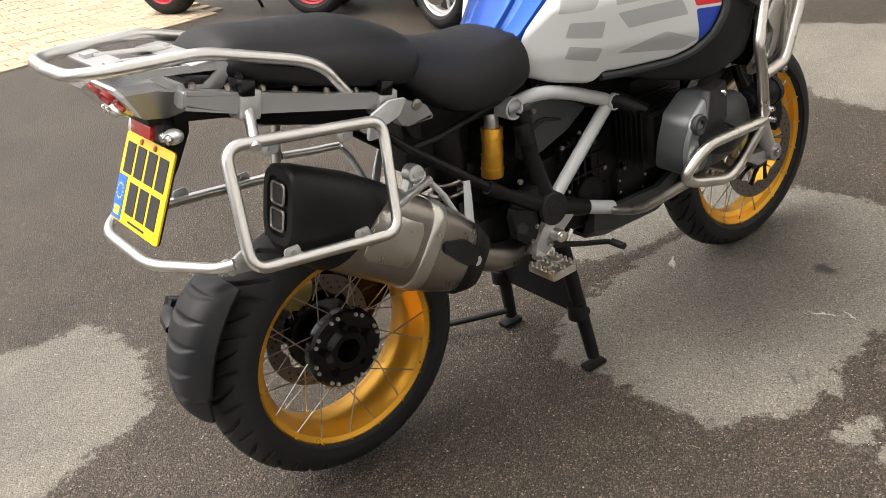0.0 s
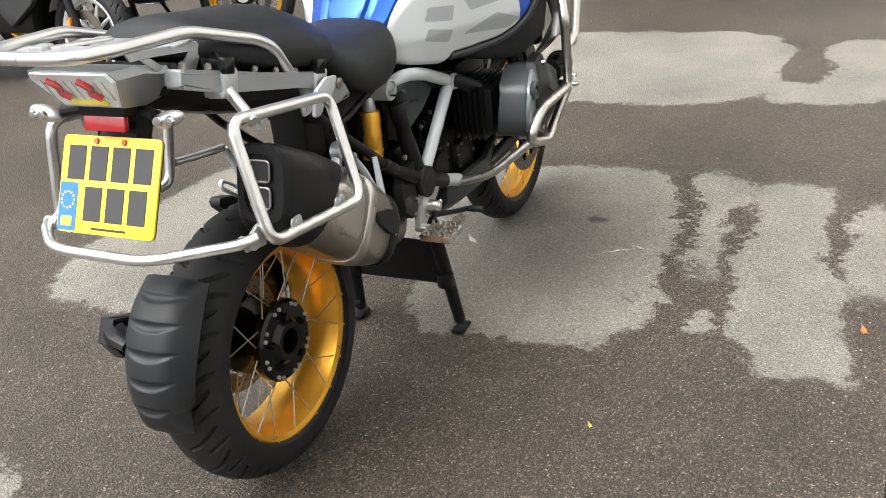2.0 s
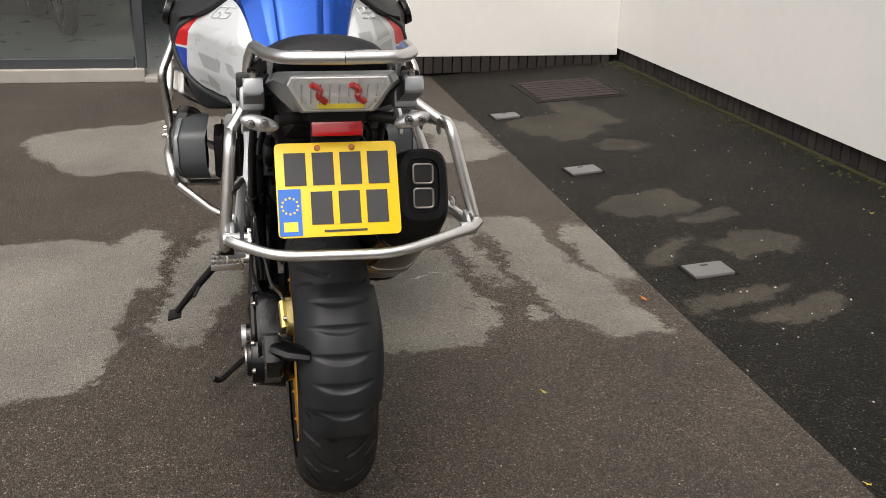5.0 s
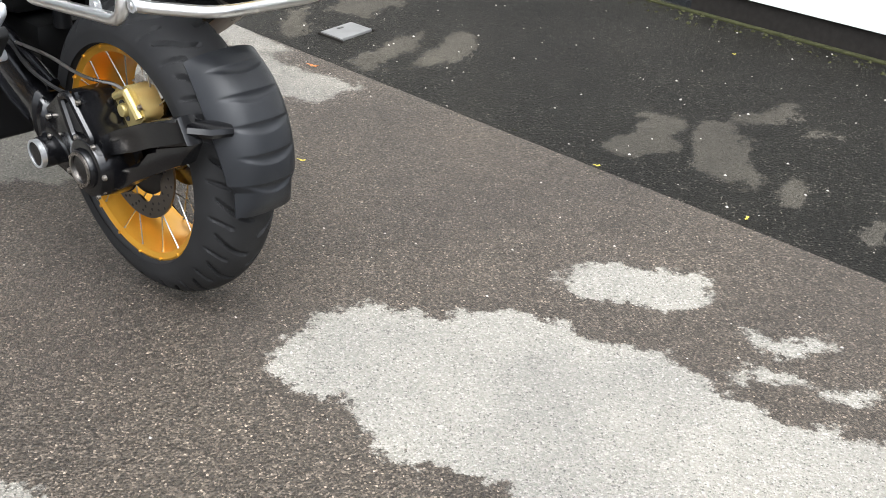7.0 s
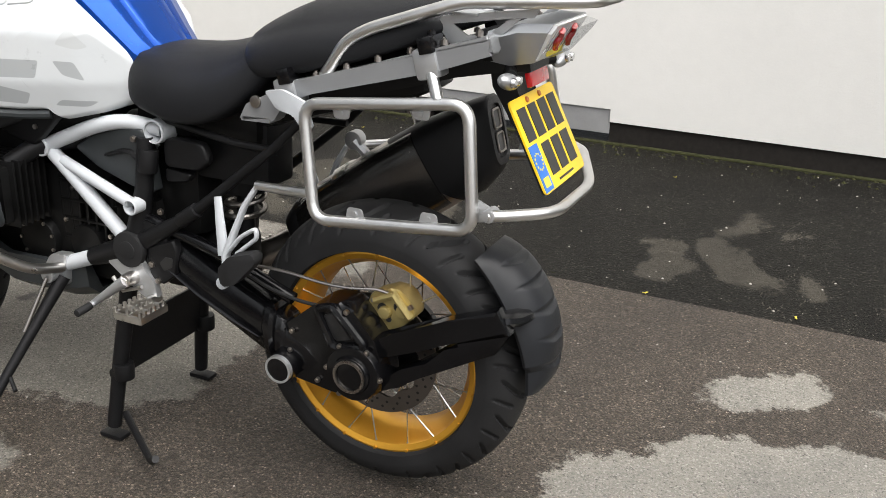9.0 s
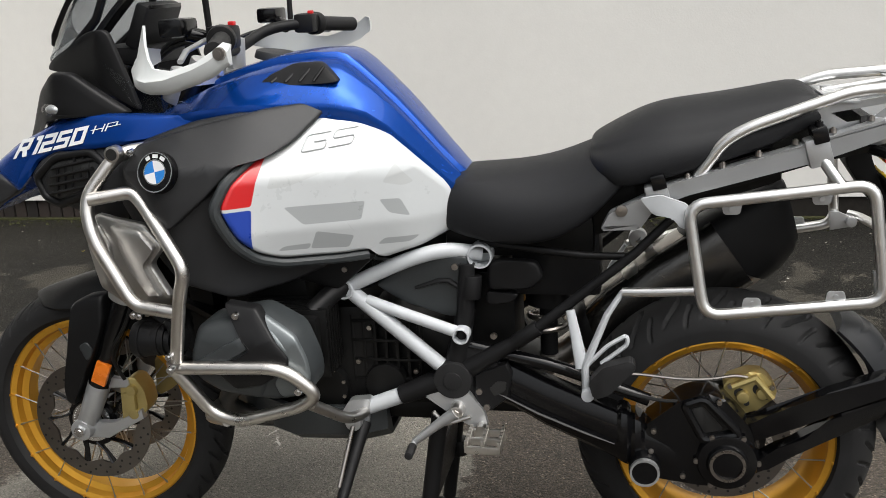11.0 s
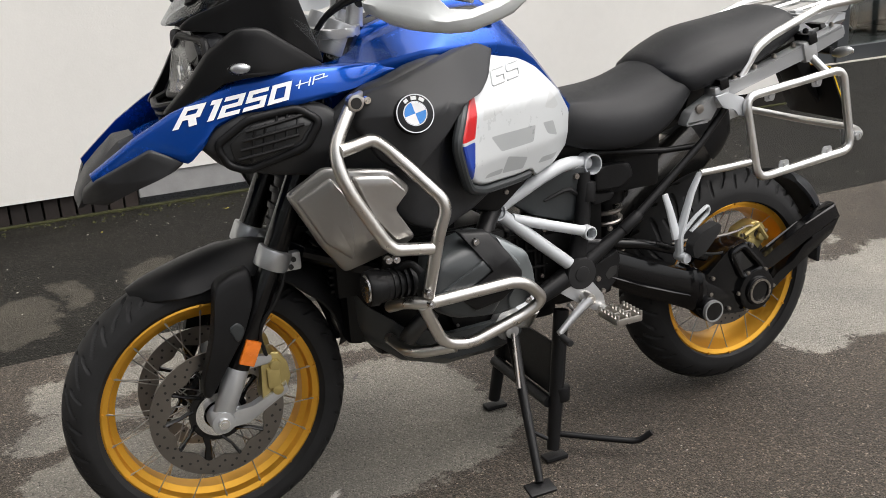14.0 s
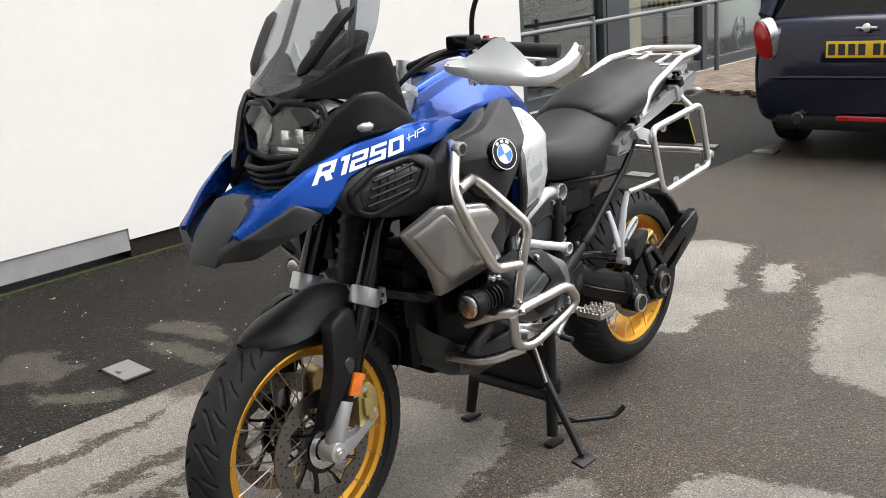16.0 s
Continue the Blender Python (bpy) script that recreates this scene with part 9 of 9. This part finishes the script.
    box(bm, (0.008, 0.14, 0.016), (-0.004, 0, 0.9), 0.003)
    part("tail_badge", bm, CHROME, root, "bright winged badge")
    for x in (0.72, 3.2):
        for q in (1, -1):
            bm = bmesh.new()
            lathe(bm, [(0.2, -0.09), (0.27, -0.095), (0.3, -0.075), (0.305, 0), (0.3, 0.075), (0.27, 0.095), (0.2, 0.09)], 48)
            wh = part("wheel", bm, RUBBER, root, "black tyre")
            wh.location = (x, q * 0.755, 0.305)
            bm = bmesh.new()
            lathe(bm, [(0.02, q * 0.07), (0.06, q * 0.085), (0.2, q * 0.08), (0.205, q * 0.095), (0.19, q * 0.09), (0.17, q * 0.05), (0.02, q * 0.04)], 40)
            part("rim", bm, GLOSSB if paint is NAVY else RIMW, wh, "dark alloy rim")
            for k in range(5):
                th = 2 * math.pi * k / 5
                bm = bmesh.new()
                sweep(bm, [(0.03 * math.cos(th), q * 0.09, 0.03 * math.sin(th)), (0.195 * math.cos(th), q * 0.09, 0.195 * math.sin(th))], [0.02, 0.016], 8, flat=0.5)
                part("rim_spoke", bm, SILVER, wh)
    root.matrix_basis = Matrix.Translation((*at, 0)) @ pose(0, 0, 0, 0, 0, yaw)
    return root


car = hatchback((-3.85, -0.5), 180, NAVY, "dark navy hatchback parked with its tail to the motorcycle")
inside = copy_thing(car, Matrix.Translation((-7.9, -6.0, 0.1)) @ pose(0, 0, 0, 0, 0, 15))
tagged(inside, "black hatchback on show behind the glass", group="cars in the showroom")
repaint(inside, {NAVY: GLOSSB})
inside2 = copy_thing(car, Matrix.Translation((-9.6, -5.2, 0.1)) @ pose(0, 0, 0, 0, 0, 190))
tagged(inside2, "pale silver hatchback on show behind the glass", group="cars in the showroom")
repaint(inside2, {NAVY: RIMW})

# ---- brick courses and block paving ----
def piece_mesh(name, size, mat, bev):
    bm = bmesh.new()
    box(bm, size, (0, 0, 0), 0)
    if bev:
        bmesh.ops.bevel(bm, geom=[e for e in bm.edges if abs(e.verts[0].co.z - e.verts[1].co.z) < 1e-6 and e.verts[0].co.z > 0 or size[2] > 0.09], offset=bev, segments=1, affect="EDGES")
    me = bpy.data.meshes.new(name)
    bm.to_mesh(me)
    bm.free()
    me.materials.append(mat)
    return me


def varied(name, color, spread):
    m = surface(name, color, 0.82, 0.0, 0.2, 14, 0.5, 220)
    nt = m.node_tree
    b = nt.nodes["Principled BSDF"]
    src = b.inputs["Base Color"].links[0].from_socket
    info = nt.nodes.new("ShaderNodeObjectInfo")
    mx = nt.nodes.new("ShaderNodeMix")
    mx.data_type, mx.blend_type = "RGBA", "MULTIPLY"
    mx.inputs[0].default_value = 1.0
    nt.links.new(src, mx.inputs[6])
    nt.links.new(ramp(nt, info.outputs["Random"], [(0.0, (1 - spread,) * 3), (1.0, (1 + spread, 1 + spread * 0.9, 1 + spread * 0.75))]), mx.inputs[7])
    nt.links.new(mx.outputs[2], b.inputs["Base Color"])
    return m


# dark brick, its colour lowered further to hold the shade under the wall
BRICKV = varied("soldier_brick", (0.016, 0.0115, 0.01), 0.5)
BLOCKV = varied("sandy_paving_block", (0.4, 0.33, 0.23), 0.2)
BLOCKD = varied("brown_paving_block", (0.13, 0.1, 0.07), 0.3)
rng = random.Random(11)
sm = piece_mesh("brick", (0.066, 0.05, 0.16), BRICKV, 0.003)
x = 1.31
while x < FRONT_X:
    ob = new("brick", sm)
    ob.parent = foot_right
    ob.location = (x, WALL_Y - 0.046 + rng.uniform(-0.003, 0.003), 0.158)
    x += 0.076
sm2 = piece_mesh("brick", (0.05, 0.066, 0.13), BRICKV, 0.003)
y = -0.41
while y > WALL_Y + 0.03:
    ob = new("brick", sm2)
    ob.parent = foot_front
    ob.location = (FRONT_X + 0.03 + rng.uniform(-0.003, 0.003), y, 0.083 + 0.02 * max(0, -1.3 - y))
    y -= 0.076


def paving(root, mesh, x0, x1, y0, y1, top, near, mat):
    """Blocks in a basket of rows with staggered joints; the nearest are objects, the rest one mesh."""
    rest = bmesh.new()
    made = 0
    cells = []
    r = 0
    y = y0
    while y < y1:
        x = x0 + (0.1 if r % 2 else 0.0)
        while x < x1:
            cells.append((x, y))
            x += 0.206
        y += 0.106
        r += 1
    cells.sort(key=lambda c: (c[0] - near[0]) ** 2 + (c[1] - near[1]) ** 2)
    for x, y in cells:
        dz = rng.uniform(-0.002, 0.002)
        if made < 290:
            ob = new("paving_block", mesh)
            ob.parent = root
            ob.location = (x, y, top - 0.02 + dz)
            ob.rotation_euler = (rng.uniform(-0.008, 0.008), rng.uniform(-0.008, 0.008), rng.uniform(-0.012, 0.012))
            made += 1
        else:
            box(rest, (0.198, 0.098, 0.04), (x, y, top - 0.02 + dz), 0)
    if len(cells) > 290:
        ob = part("paving_rest", rest, mat, root, smooth=False)
        tagged(ob, kind="stuff")
    else:
        rest.free()


pave = thing("pavement", "sandy block paving beyond the asphalt", "pavement", kind="structure")
paving(pave, piece_mesh("paving_block", (0.198, 0.098, 0.04), BLOCKV, 0.004), -1.6, 2.3, 5.25, 8.2, 0.012, (1.0, 5.3), BLOCKV)
pave2 = thing("pavement_2", "brown block paving along the showroom", "pavement", kind="structure")
paving(pave2, piece_mesh("paving_block", (0.198, 0.098, 0.04), BLOCKD, 0.004), -9.8, -6.4, -3.75, -1.4, 0.125, (-6.6, -2.6), BLOCKD)
